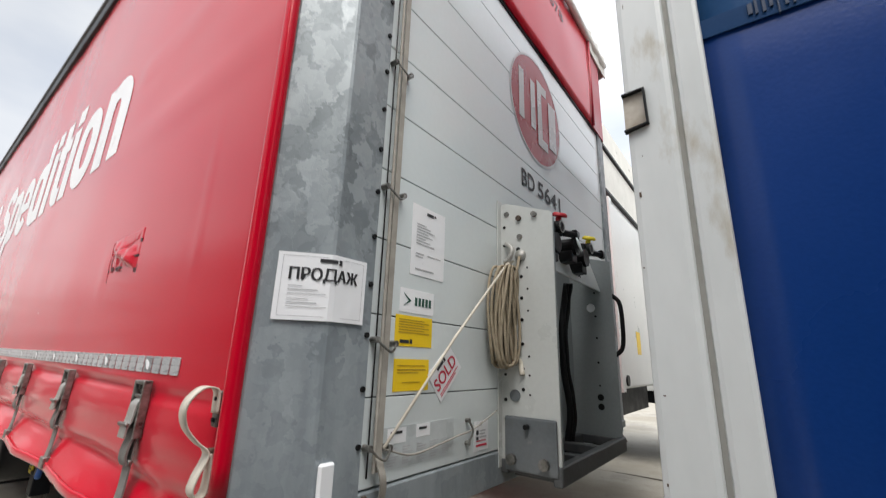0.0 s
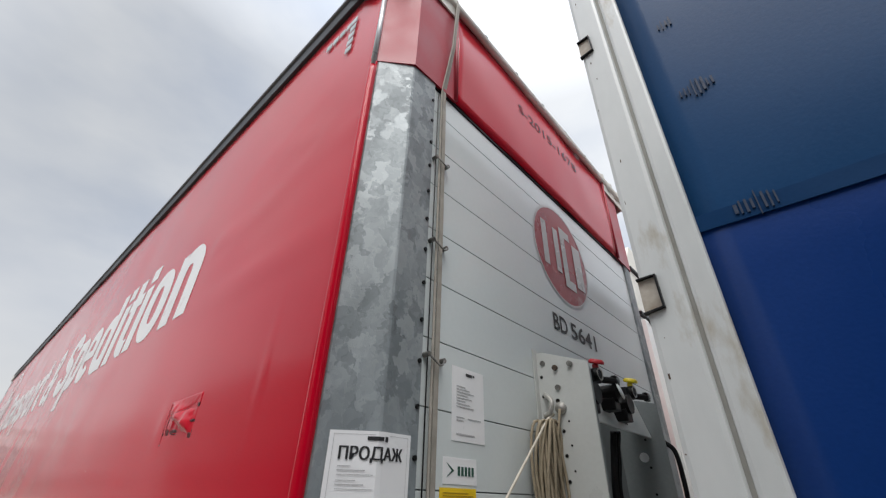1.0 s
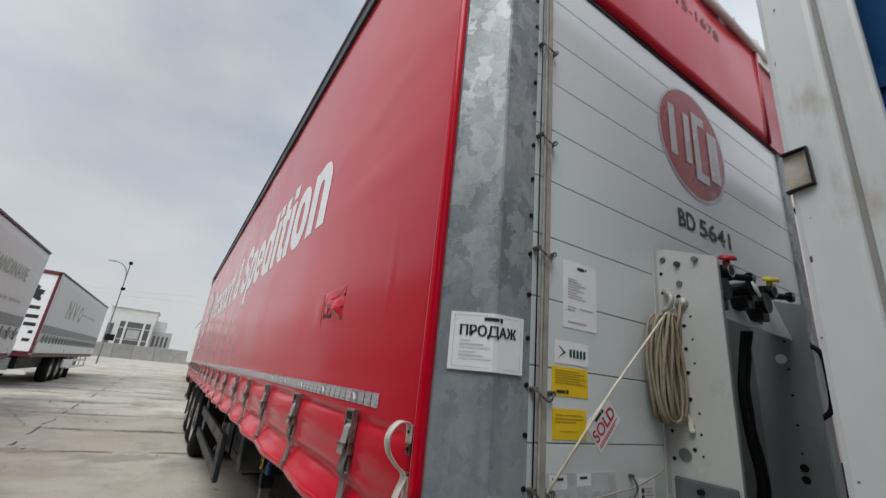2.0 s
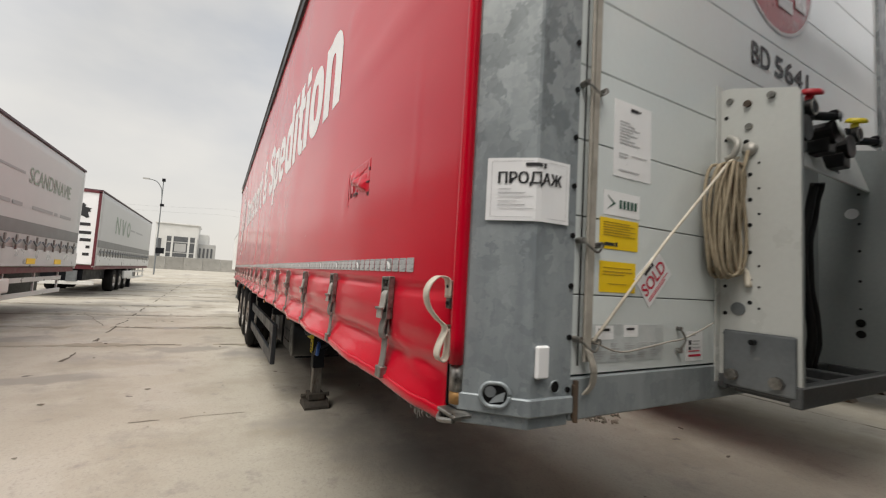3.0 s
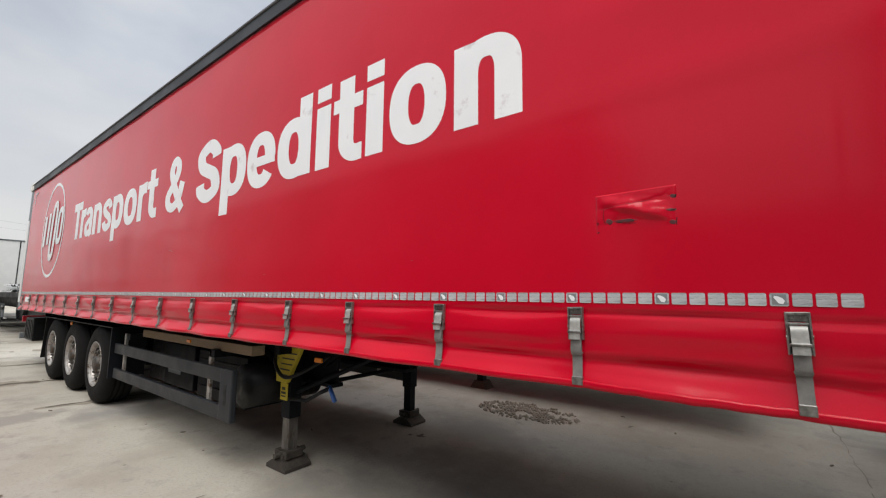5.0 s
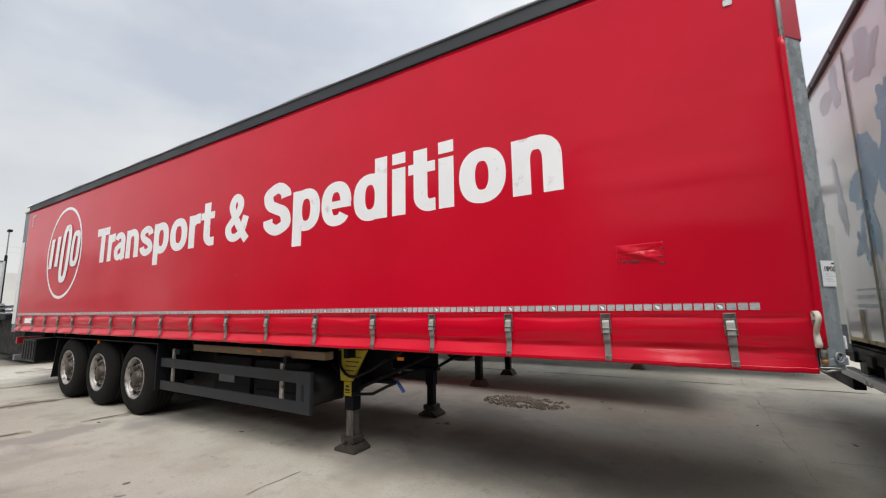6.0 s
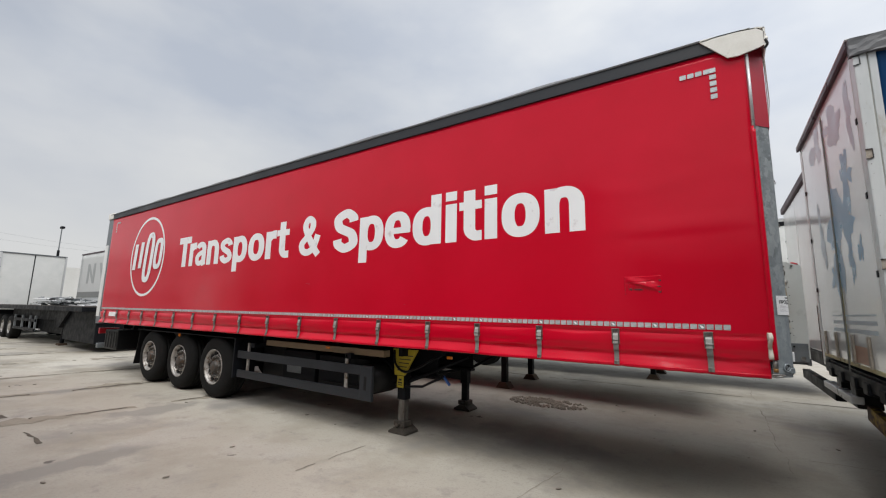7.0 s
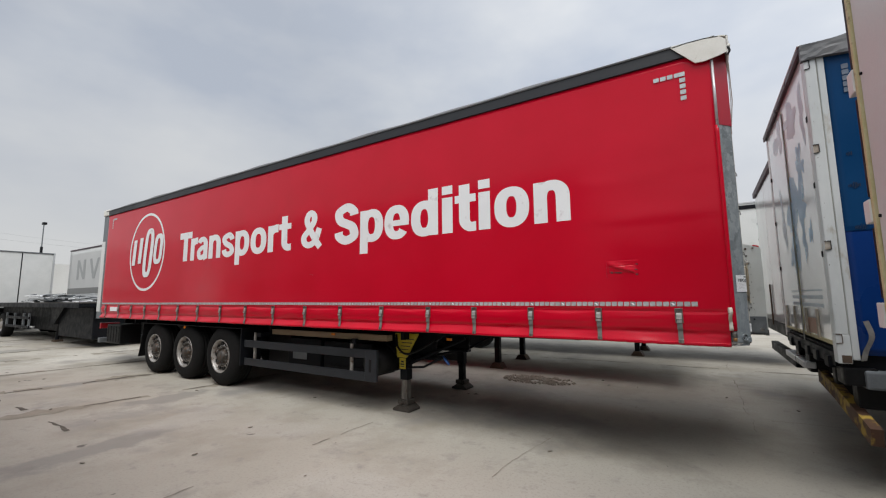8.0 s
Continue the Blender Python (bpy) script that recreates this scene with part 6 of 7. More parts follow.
# mudguards, flaps
for y0, y1 in ((0.07, 0.47), (W - 0.47, W - 0.07)):
    bm = box(-11.28, -7.30, y0, y1, 1.055, 1.075, 0.004)
    part("mudguard", bm, "chassis", trailer)
    part("mud_flap", sheet(lambda u, v: (-11.16 - 0.16 * v ** 1.5, y0 + u * (y1 - y0), 1.05 - 0.74 * v), span(0, 1, 0.25), span(0, 1, 0.1), (0.012, 0, 0)), "black", trailer, "black rubber mud flap")
    part("front_flap", box(-7.34, -7.31, y0, y1, 0.42, 1.06, 0.004), "chassis", trailer)
bm = rod((-9.28, 0.05, 1.03), (-9.28, 0.065, 1.03), 0.03, 12)
part("side_lamp", bm, "lens", trailer, "small amber side lamp")
bm = box(-5.02, -4.94, 0.06, 0.075, 1.045, 1.075, 0.003)
part("side_lamp", bm, "lens", trailer)
bm = box(-3.00, -2.93, 0.06, 0.08, 1.06, 1.09, 0.003)
part("side_lamp", bm, "lens", trailer)

# side guard with end plate, storage boxes behind it, timber
for side in (0, 1):
    Y = (lambda a, b: (a, b)) if side == 0 else (lambda a, b: (W - b, W - a))
    guard = part("side_guard", box(-7.27, -4.18, *Y(0.105, 0.14), 0.745, 0.865, 0.006), "guard", trailer, "dark painted aluminium side guard")
    part("guard_rail", box(-7.25, -4.18, *Y(0.105, 0.14), 0.435, 0.555, 0.006), "guard", guard)
    part("guard_end", box(-4.38, -4.165, *Y(0.100, 0.150), 0.432, 0.868, 0.012), "guard", guard)
    part("guard_slot", box(-4.30, -4.255, *Y(0.0985, 0.1005), 0.565, 0.735), "black", guard)
    for x in (-7.02, -4.68):
        part("guard_post", box(x - 0.025, x + 0.025, *Y(0.14, 0.17), 0.47, 1.0, 0.004), "rim", guard, "bare aluminium post")
    for x in (-6.95, -4.70):
        part("guard_arm", box(x, x + 0.1, *Y(0.14, 0.55), 0.93, 1.0, 0.0), "chassis", guard)
part("pallet_box", box(-6.42, -5.62, 0.40, 0.95, 0.44, 0.92, 0.01), "chassis", trailer, "dark storage box under the deck")
part("pallet_box", box(-7.05, -6.46, 0.46, 0.95, 0.42, 0.95, 0.01), "black", trailer)
part("pallet_box", box(-5.56, -4.52, 0.42, 0.95, 0.42, 0.90, 0.01), "chassis", trailer)
for z in (0.52, 0.66, 0.80):
    part("box_rib", box(-5.50, -4.58, 0.408, 0.42, z, z + 0.02, 0.003), "chassis", trailer)
part("air_tank", rod((-4.46, 0.36, 0.66), (-4.46, 1.10, 0.66), 0.20, 24), "black", trailer, "black air tank", True)
part("box_label", box(-6.30, -5.95, 0.394, 0.40, 0.58, 0.76), "steel_grey", trailer)
part("timber_beam", box(-6.62, -4.06, 0.20, 0.32, 0.985, 1.07, 0.006), "wood", trailer, "weathered timber beam under the deck")

# landing legs
for side in (0, 1):
    yc = 0.575 if side == 0 else 2.19
    out = -1 if side == 0 else 1
    leg = part("landing_leg", box(-4.075, -3.945, yc - 0.06, yc + 0.06, 0.42, 1.07, 0.008), "chassis", trailer, "dark landing leg on a rusty foot")
    # the far inner leg is black, its shade put into the colour
    part("inner_leg", box(-4.06, -3.96, yc - 0.047, yc + 0.047, 0.10, 0.45, 0.006), "inner_leg" if side == 0 else "chassis", leg, "scraped telescopic inner leg")
    bm = box(-4.10, -3.92, yc - 0.085, yc + 0.085, 0.085, 0.15, 0.008)
    prism([(-4.15, 0.004), (-3.86, 0.004), (-3.86, 0.03), (-3.95, 0.085), (-4.06, 0.085), (-4.15, 0.03)], 1, yc - 0.13, yc + 0.13, bm)
    rod((-4.0, yc - 0.15, 0.12), (-4.0, yc + 0.15, 0.12), 0.022, 10, bm)
    box(-4.07, -3.95, yc - 0.10, yc + 0.10, 0.07, 0.125, 0.006, bm)
    part("leg_foot", bm, "foot", leg, "dark rusty pivoting foot")
    if side == 0:
        part("leg_bracket", prism([(-4.09, 0.74), (-3.93, 0.74), (-3.72, 1.08), (-4.13, 1.08)], 1, yc - 0.115, yc - 0.075, bevel=0.004), "yellow", leg, "scuffed yellow bracket with black lettering")
        bm = bmesh.new()
        for r in range(5):
            bars(((-0.015 + 0.035 * r * 0.35, 0.0, 0.13 + 0.02 * r, 0.012),), (-4.03, yc - 0.116, 0.80 + r * 0.048), (1, 0, 0), (0, 0, 1), (0, -1, 0), bm)
        part("writing_bar", bm, "ink", leg)
        part("gear_plate", box(-4.075, -3.965, yc - 0.078, yc - 0.066, 0.575, 0.725, 0.004), "yellow", leg, "yellow instruction plate")
        part("writing_bar", bars(((0.02, 0.03, 0.07, 0.012), (0.02, 0.055, 0.07, 0.02), (0.03, 0.09, 0.05, 0.025)), (-4.075, yc - 0.079, 0.575), (1, 0, 0), (0, 0, 1), (0, -1, 0)), "ink", leg)
    part("leg_brace", rod((-4.0, yc, 0.62), (-3.2, yc + (0.3 if side == 0 else -0.3), 1.0), 0.022, 8), "chassis", leg)
bm = tube([(-4.62, 0.60, 1.02), (-4.30, 0.585, 0.86), (-4.05, 0.575, 0.66)], 0.024, 8)
box(-4.68, -4.52, 0.55, 0.65, 0.98, 1.10, 0.006, bm)
part("leg_stay", bm, "chassis", trailer, "dark diagonal stay to the landing leg")
bm = rod((-4.05, 0.60, 0.50), (-4.42, 0.80, 0.62), 0.018, 8)
part("leg_stay", bm, "chassis", trailer)
bm = rod((-4.01, 0.62, 0.66), (-4.01, 2.15, 0.66), 0.022, 10)
tube([(-4.0, 0.63, 0.62), (-4.0, W / 2, 0.98), (-4.0, 2.14, 0.62)], 0.02, 8, bm)
part("leg_shaft", bm, "chassis", trailer)
bm = tube([(-3.93, 0.50, 0.60), (-3.62, 0.46, 0.64), (-3.40, 0.42, 0.74), (-3.25, 0.40, 0.80)], 0.016, 8)
part("leg_crank", bm, "chassis", trailer, smooth=True)
part("crank_grip", rod((-3.27, 0.41, 0.805), (-3.16, 0.375, 0.72), 0.017, 10), "cable_blue", trailer, "blue crank grip", True)
pts = curve_points([(-4.1, 0.46, 1.06), (-4.05, 0.42, 0.90), (-3.9, 0.42, 0.80), (-3.7, 0.46, 0.86), (-3.5, 0.6, 1.0)])
part("air_hose", tube(pts, 0.016, 8), "black", trailer, smooth=True)
# rear underside box, bumper and lamps
part("rear_box", box(-13.25, -12.45, 0.10, 0.55, 0.52, 0.98, 0.02), "black", trailer, "dark ribbed box behind the wheels")
for i in range(5):
    part("box_rib", box(-13.2 + i * 0.16, -13.14 + i * 0.16, 0.09, 0.10, 0.56, 0.94, 0.004), "black", trailer)
part("rear_bumper", box(REAR - 0.02, REAR + 0.08, 0.08, W - 0.08, 0.50, 0.62, 0.01), "steel_grey", trailer)
for y in (0.85, W - 0.85):
    part("bumper_stay", box(REAR + 0.0, REAR + 0.10, y - 0.05, y + 0.05, 0.6, 1.08, 0.0), "chassis", trailer)
part("tail_lamp", box(REAR - 0.03, REAR + 0.05, 0.10, 0.52, 0.86, 1.0, 0.01), "cap_red", trailer, "red tail lamp")


# ---- the blue curtain-side trailer that stands nose to tail with the red one ----
blue = thing("blue_trailer", (7, 1.5, 0), "blue curtain-side semi-trailer with faded white rear doors", "trailer", "parked trailers")
BX, BY0, BY1 = 0.578, 0.300, 2.86
post = part("corner_post", box(BX, BX + 0.078, BY0, BY0 + 0.11, 1.25, 3.68, 0.010), "post_white", blue, "chipped white rear corner post")
# the strip's darker tone paints in the shade of the recess
part("post_groove", box(BX + 0.078, BX + 0.086, BY0 + 0.016, BY0 + 0.10, 1.10, 3.68), "groove_shade", post)
part("post_inner", box(BX + 0.086, BX + 0.132, BY0 + 0.006, BY0 + 0.11, 1.06, 3.70, 0.008), "post_white", post)
part("post_shoe", box(BX - 0.004, BX + 0.082, BY0 - 0.004, BY0 + 0.115, 1.03, 1.255, 0.006), "post_white", post)
part("rust_patch", box(BX + 0.02, BX + 0.079, BY0 - 0.0055, BY0 + 0.0, 1.035, 1.095, 0.001), "rust", post, "rusted edge of the post foot")
part("far_post", box(BX, BX + 0.13, BY1 - 0.11, BY1, 1.05, 3.70, 0.01), "off_white", blue)
for z in (3.571, 2.814, 1.983, 1.223):
    pts = [(BX - 0.003, BY0 - 0.003, z + 0.038), (BX + 0.034, BY0 - 0.004, z + 0.040), (BX + 0.036, BY0 - 0.004, z - 0.030), (BX - 0.003, BY0 - 0.003, z - 0.036)]
    clip = part("door_clip", tube(pts, 0, flat=(0.012, 0.004, (0, 1, 0))), "rust" if z < 1.5 else "black", post, "dark square door clip")
    part("clip_plate", box(BX - 0.002, BX + 0.033, BY0 - 0.0015, BY0, z - 0.032, z + 0.036), "rust_stain" if z < 2.9 else "post_white", clip)
scr = bmesh.new()
for i in range(16):
    x, z = BX + 0.004 + 0.068 * abs(wob(i, 1, 0, 5.1)) * 1.6, 1.3 + 2.2 * ((i * 0.618) % 1)
    if x < BX + 0.072:
        box(x, x + 0.001 + 0.0012 * (i % 3), BY0 - 0.0006, BY0 + 0.001, z, z + 0.002 + 0.010 * ((i * 7) % 5) / 5, 0, scr)
part("paint_chip", scr, "rust", post)
bcy = lambda x, z: BY0 + 0.022 + 0.010 * wob(x, 7, z, 0.8) + 0.004 * wob(x, 2, z, 3)
bcurt = part("curtain", sheet(lambda u, v: (u, bcy(u, v), v), span(BX + 0.128, 3.2, 0.06) + span(3.4, 13.6, 0.4), [2.10, 2.106, 2.115, 2.13] + span(2.19, 3.70, 0.06), (0, 0.006, 0)), "blue_upper", blue, "blue tarpaulin curtain with scuffs, its upper panel a duller blue", True)
part("lower_panel", sheet(lambda u, v: (u, bcy(u, v) + 0.004 * min(1.0, max(0.0, (v - 2.06) / 0.04)), v), span(BX + 0.128, 3.2, 0.06) + span(3.4, 13.6, 0.4), span(1.10, 2.06, 0.06) + [2.10, 2.15, 2.21], (0, 0.006, 0)), "blue", bcurt, "deep blue lower curtain panel", True)
bm = sheet(lambda u, v: (u, bcy(u, 2.097 + 0.038 * v) - 0.0022, 2.097 + 0.003 * wob(u, 0, 0, 3) + 0.038 * v), span(BX + 0.13, 3.2, 0.06) + span(3.4, 13.4, 0.4), [0, 0.5, 1], (0, 0.0015, 0))
part("seam", bm, "blue_seam", bcurt)
M["scuff"] = material("brown_grey_scuff", (0.005, 0.022, 0.060), (0.014, 0.032, 0.078), 0.6, scale=30, bump=0.001)
for cx, cz, n in ((0.807, 2.471, 8), (0.815, 2.122, 8), (0.800, 2.742, 4)):
    bm = bmesh.new()
    for i in range(n):
        x = cx + (i - n / 2) * 0.0095
        z = cz + 0.004 * wob(i, 3, cx, 3.3)
        h = 0.008 + 0.030 * abs(wob(i, 8, cz, 3.7)) * math.sin(math.pi * (i + 0.7) / (n + 0.4)) + 0.003 * (i % 2)
        box(x, x + 0.002 + 0.006 * abs(wob(i, 5, cz, 2.7)), bcy(x, z) - 0.0055, bcy(x, z) + 0.002, z - h, z + h, 0, bm)
    part("scuff_mark", bm, "scuff", bcurt)
M["dim_tape"] = material("faded_reflective_tape", (0.10, 0.135, 0.19), (0.17, 0.20, 0.25), 0.4, scale=26, bump=0.001, per_piece=0.1)
bm = prism([(-0.0235, -0.017), (-0.0205, -0.0205), (0.0205, -0.0205), (0.0235, -0.017), (0.0235, 0.017), (0.0205, 0.0205), (-0.0205, 0.0205), (-0.0235, 0.017)], 1, -0.0012, 0.0008)
dim_square = mesh_of(bm, "dim_tape", "reflector")
for i in range(5):
    piece("reflector", dim_square, bcurt, pose(0.835, bcy(0.835, 3.4) - 0.006, 3.50 - i * 0.052) @ Matrix.Diagonal((0.9, 1, 1, 1)))
pts = curve_points([(0.762, BY0 - 0.005, 1.37), (0.782, BY0 - 0.02, 1.25), (0.742, BY0 - 0.012, 1.14), (0.722, BY0 - 0.01, 1.06)])
part("strap", tube(pts, 0, flat=(0.035, 0.004, (1, 0, 0.2))), "strap", blue, "grey curtain strap")
part("roof_cloth", sheet(lambda u, v: (BX - 0.02 + u, BY0 - 0.025 + 0.012 * wob(u * 3, v * 3, 0, 3) + (BY1 - BY0) * 0.0, 3.61 + 0.15 * v + 0.02 * wob(u, 0, v, 4)), span(0, 0.7, 0.05) + [5, 13], span(0, 1, 0.2), (0, 0.05, 0)), "grey_hem", blue, "creased grey roof tarpaulin")
part("roof", box(BX, 13.6, BY0, BY1, 3.70, 3.775, 0.02), "grey_hem", blue)
edge = bmesh.new()
for i, (a, b) in enumerate(((0.32, 0.98), (1.01, 1.72), (1.75, 2.42), (2.45, 2.86))):
    box(BX - 0.03, BX - 0.005, a, b, 3.705 + 0.008 * (i % 2), 3.762, 0.006, edge)
part("roof_edge", edge, "purple_trim", blue, "dark roof edge in short lengths")
part("roof_edge_top", box(BX - 0.032, BX + 0.0, BY0, BY1, 3.763, 3.777, 0.004), "mauve", blue)
for i, (a, b) in enumerate(((0.415, 1.57), (1.58, 2.745))):
    door = part("rear_door", box(BX + 0.006, BX + 0.045, a, b, 1.16, 3.735, 0.006), "door_white", blue, "faded white rear door with a worn blue picture")
    part("door_frame", box(BX + 0.001, BX + 0.008, a, b, 1.16, 1.195, 0.002), "yellow_faded", door, "faded yellow door edge")
    part("door_frame", box(BX + 0.001, BX + 0.008, a, a + 0.022, 1.20, 3.655, 0.002), "yellow_faded" if i else "off_white", door)
    for y in (a + 0.45, b - 0.20):
        part("lock_rod", box(BX - 0.014, BX + 0.004, y - 0.028, y + 0.028, 1.19, 1.45, 0.006), "rust_stain", door, "grey-brown locking bar")
    for z in (1.9, 2.5, 3.1):
        part("hinge", box(BX - 0.006, BX + 0.004, (a if i == 0 else b) - 0.02, (a if i == 0 else b) + 0.02, z, z + 0.05, 0.003), "chassis", door)
    part("lock_rod", rod((BX - 0.008, 1.575, 1.1), (BX - 0.002, 1.575, 3.62), 0.006, 8), "off_white", door, smooth=True)


def blot(cy, cz, ry, rz, seed, x, n=40):
    """A ragged printed shape on an upright sheet that faces along x."""
    one = bmesh.new()
    vs = []
    for i in range(n):
        t = 2 * math.pi * i / n
        k = 0.62 + 0.75 * noise.noise(Vector((math.cos(t) * 1.4, math.sin(t) * 1.4, seed))) + 0.3 * noise.noise(Vector((math.cos(t) * 4, math.sin(t) * 4, seed + 5)))
        vs.append(one.verts.new((x, cy + ry * k * math.cos(t), cz + rz * k * math.sin(t))))
    c = one.verts.new((x, cy, cz))
    for i in range(n):
        one.faces.new((c, vs[i], vs[(i + 1) % n]))
    return one


for cy, cz, ry, rz, sd, mt in ((1.24, 2.48, 0.50, 0.36, 4.1, "picture_blue"), (0.93, 2.84, 0.22, 0.34, 1.3, "picture_blue"), (1.52, 2.32, 0.20, 0.36, 6.4, "picture_blue"), (1.10, 2.16, 0.12, 0.26, 5.2, "picture_blue"), (0.775, 2.146, 0.08, 0.12, 9.2, "picture_blue"),
                               (1.77, 2.03, 0.17, 0.25, 7.7, "picture_blue"), (2.14, 2.42, 0.12, 0.44, 3.6, "picture_pale"), (1.25, 3.40, 0.34, 0.20, 2.2, "picture_pale"), (1.95, 3.42, 0.30, 0.18, 8.8, "picture_pale"), (0.66, 3.28, 0.12, 0.26, 5.9, "picture_pale")):
    part("picture", blot(cy, cz, ry * 1.3, rz * 1.25, sd, BX + 0.0052 - 0.0003 * (sd % 4)), mt, blue)
bm = bars([(0.0, 0.0, 1.5, 0.035), (0.0, 0.075, 1.48, 0.035), (0.0, 0.15, 1.5, 0.014)], (BX + 0.0055, 0.62, 1.465), (0, 1, 0), (0, 0, 1), (-1, 0, 0))
part("writing_bar", bm, "picture_pale", blue)
part("warning_label", bars(((0, 0, 0.40, 0.15),), (BX + 0.0055, 0.98, 1.205), (0, 1, 0), (0, 0, 1), (-1, 0, 0)), material("faded_orange_label", (0.50, 0.27, 0.18), (0.60, 0.40, 0.30), 0.5, scale=14, bump=0.0), blue, "faded orange warning label")
part("underframe", box(BX + 0.03, 13.5, BY0 + 0.05, BY1 - 0.05, 0.98, 1.12, 0.004), "chassis", blue)
bm = box(BX + 0.0, BX + 0.16, BY0 + 0.12, BY1 - 0.1, 0.99, 1.10, 0.006)
for y in (0.55, 1.0, 1.4, 1.9, 2.35):
    box(BX - 0.02, BX + 0.05, y, y + 0.16, 0.96, 1.06, 0.012, bm)
part("sill", bm, "chassis", blue, "dirty dark rear sill with lamps")
bm = tube([(0.68, 1.55, 0.745), (0.685, 1.0, 0.69), (0.69, 0.5, 0.61), (0.70, 0.10, 0.53)], 0, flat=(0.07, 0.13, (1, 0, 0)))
part("bumper", bm, "yellow_rust", blue, "bent rust-streaked yellow bumper beam")
part("bumper", box(BX - 0.03, BX + 0.07, 1.60, 2.80, 0.80, 0.87, 0.01), "alu", blue, "pale metal bumper bar")
for x0, x1, y0, y1, z0 in ((0.12, 0.30, 0.45, 0.60, 0.66), (0.10, 0.30, 1.00, 1.12, 0.66), (0.02, 0.22, 0.30, 0.52, 0.86), (0.02, 0.20, 1.62, 1.82, 0.76), (0.02, 0.20, 2.2, 2.4, 0.76)):
    part("bumper_stay", box(BX + x0, BX + x1, y0, y1, z0, 1.0, 0.012), "black", blue)
part("corner_buffer", box(BX + 0.14, BX + 0.42, BY0 - 0.02, BY0 + 0.20, 0.84, 0.985, 0.02), "steel_grey", blue, "grey corner lamp housing")
for x in (2.6, 3.9, 5.2):
    for y in (BY0 + 0.1, BY1 - 0.42):
        part("wheel", rod((x, y, 0.52), (x, y + 0.33, 0.52), 0.52, 32), "rubber", blue, smooth=False)

# ---- white trailer beside the blue one ----
wt = thing("white_trailer", (7.5, 4.1, 0), "plain white box semi-trailer with a dark roof edge", "trailer", "parked trailers")
part("body", box(0.66, 13.8, 2.86, 5.38, 1.15, 3.42, 0.01), "off_white", wt)
for a, b in ((2.88, 4.11), (4.13, 5.36)):
    d = part("rear_door", box(0.63, 0.662, a, b, 1.17, 3.38, 0.006), "door_white", wt)
    part("lock_rod", rod((0.615, a + 0.2, 1.1), (0.615, a + 0.2, 1.75), 0.012, 8), "rust", d)
part("roof_edge", box(0.60, 0.70, 2.86, 5.38, 3.40, 3.50, 0.012), "purple_trim", wt, "dark roof edge")
part("sill", box(0.62, 13.6, 2.95, 5.3, 1.0, 1.16, 0.01), "chassis", wt)
part("bumper", box(0.66, 0.76, 2.95, 5.3, 0.62, 0.76, 0.01), "chassis", wt)
for z in span(1.4, 3.2, 0.3):
    part("rivet", box(0.622, 0.632, 5.34, 5.36, z, z + 0.02), "chassis", wt)
for x in (2.8, 4.1):
    for y in (2.95, 4.97):
        part("wheel", rod((x, y, 0.52), (x, y + 0.33, 0.52), 0.52, 32), "rubber", wt)
part("wheel_hub", rod((2.8, 2.93, 0.52), (2.8, 2.96, 0.52), 0.2, 20), "rim", wt)


def plain_leg(x, y, parent, top=1.1):
    leg = part("landing_leg", box(x - 0.06, x + 0.06, y - 0.06, y + 0.06, 0.10, top, 0.008), "chassis", parent)
    part("leg_foot", prism([(x - 0.16, 0.0), (x + 0.16, 0.0), (x + 0.08, 0.12), (x - 0.08, 0.12)], 1, y - 0.12, y + 0.12), "rust", leg)


# ---- the red trailer's neighbours on the far side ----
n1 = thing("canvas_trailer", (-7, 5.0, 0), "white trailer with a cream canvas top and black trim", "trailer", "parked trailers")
part("body", box(-13.9, -0.38, 3.75, 6.26, 1.32, 3.30, 0.01), "off_white", n1)
part("front_panel", box(-0.382, -0.34, 3.80, 6.2, 1.34, 3.20, 0.006), "off_white", n1)
for y in (3.75, 6.16):
    part("corner_post", box(-0.42, -0.33, y, y + 0.10, 1.30, 3.24, 0.008), "off_white", n1)
part("canvas", box(-13.9, -0.37, 3.76, 6.25, 3.34, 3.84, 0.03), "cream", n1, "cream canvas top")
part("canvas_peak", prism([(3.76, 3.86), (6.25, 3.86), (5.9, 4.27), (4.05, 4.27)], 0, -13.8, -0.40), "cream", n1)
for z in (3.30, 3.83):
    part("trim", box(-13.9, -0.345, 3.745, 6.265, z, z + 0.035, 0.004), "black", n1)
part("underframe", box(-13.7, -0.6, 3.95, 6.05, 1.0, 1.31, 0.01), "chassis", n1)
for y in (4.42, 5.9):
    plain_leg(-4.35, y, n1)
part("yellow_mark", box(-0.342, -0.336, 4.48, 4.64, 1.66, 1.90), "yellow_label", n1)
part("lamp", rod((-0.345, 3.95, 1.40), (-0.325, 3.95, 1.40), 0.05, 16), "black", n1)
for x in (-8.3, -9.6, -10.9):
    for y in (3.85, 5.85):
        part("wheel", rod((x, y, 0.52), (x, y + 0.33, 0.52), 0.52, 28), "rubber", n1)

n3 = thing("far_white_trailer", (-5, 8.6, 0), "white box semi-trailer with a dark top rail", "trailer", "parked trailers")
part("body", box(-11.6, 2.0, 7.35, 9.85, 1.15, 3.70, 0.01), "off_white", n3)
part("top_rail", box(-11.6, 2.0, 7.33, 7.36, 3.55, 3.64, 0.004), "chassis", n3)
part("top_rail", box(-11.6, 2.0, 7.33, 7.36, 3.68, 3.72, 0.004), "alu", n3)
part("underframe", box(-11.4, 1.8, 7.5, 9.7, 0.95, 1.15, 0.01), "chassis", n3)
for y in (7.95, 9.3):
    plain_leg(-1.92, y, n3)
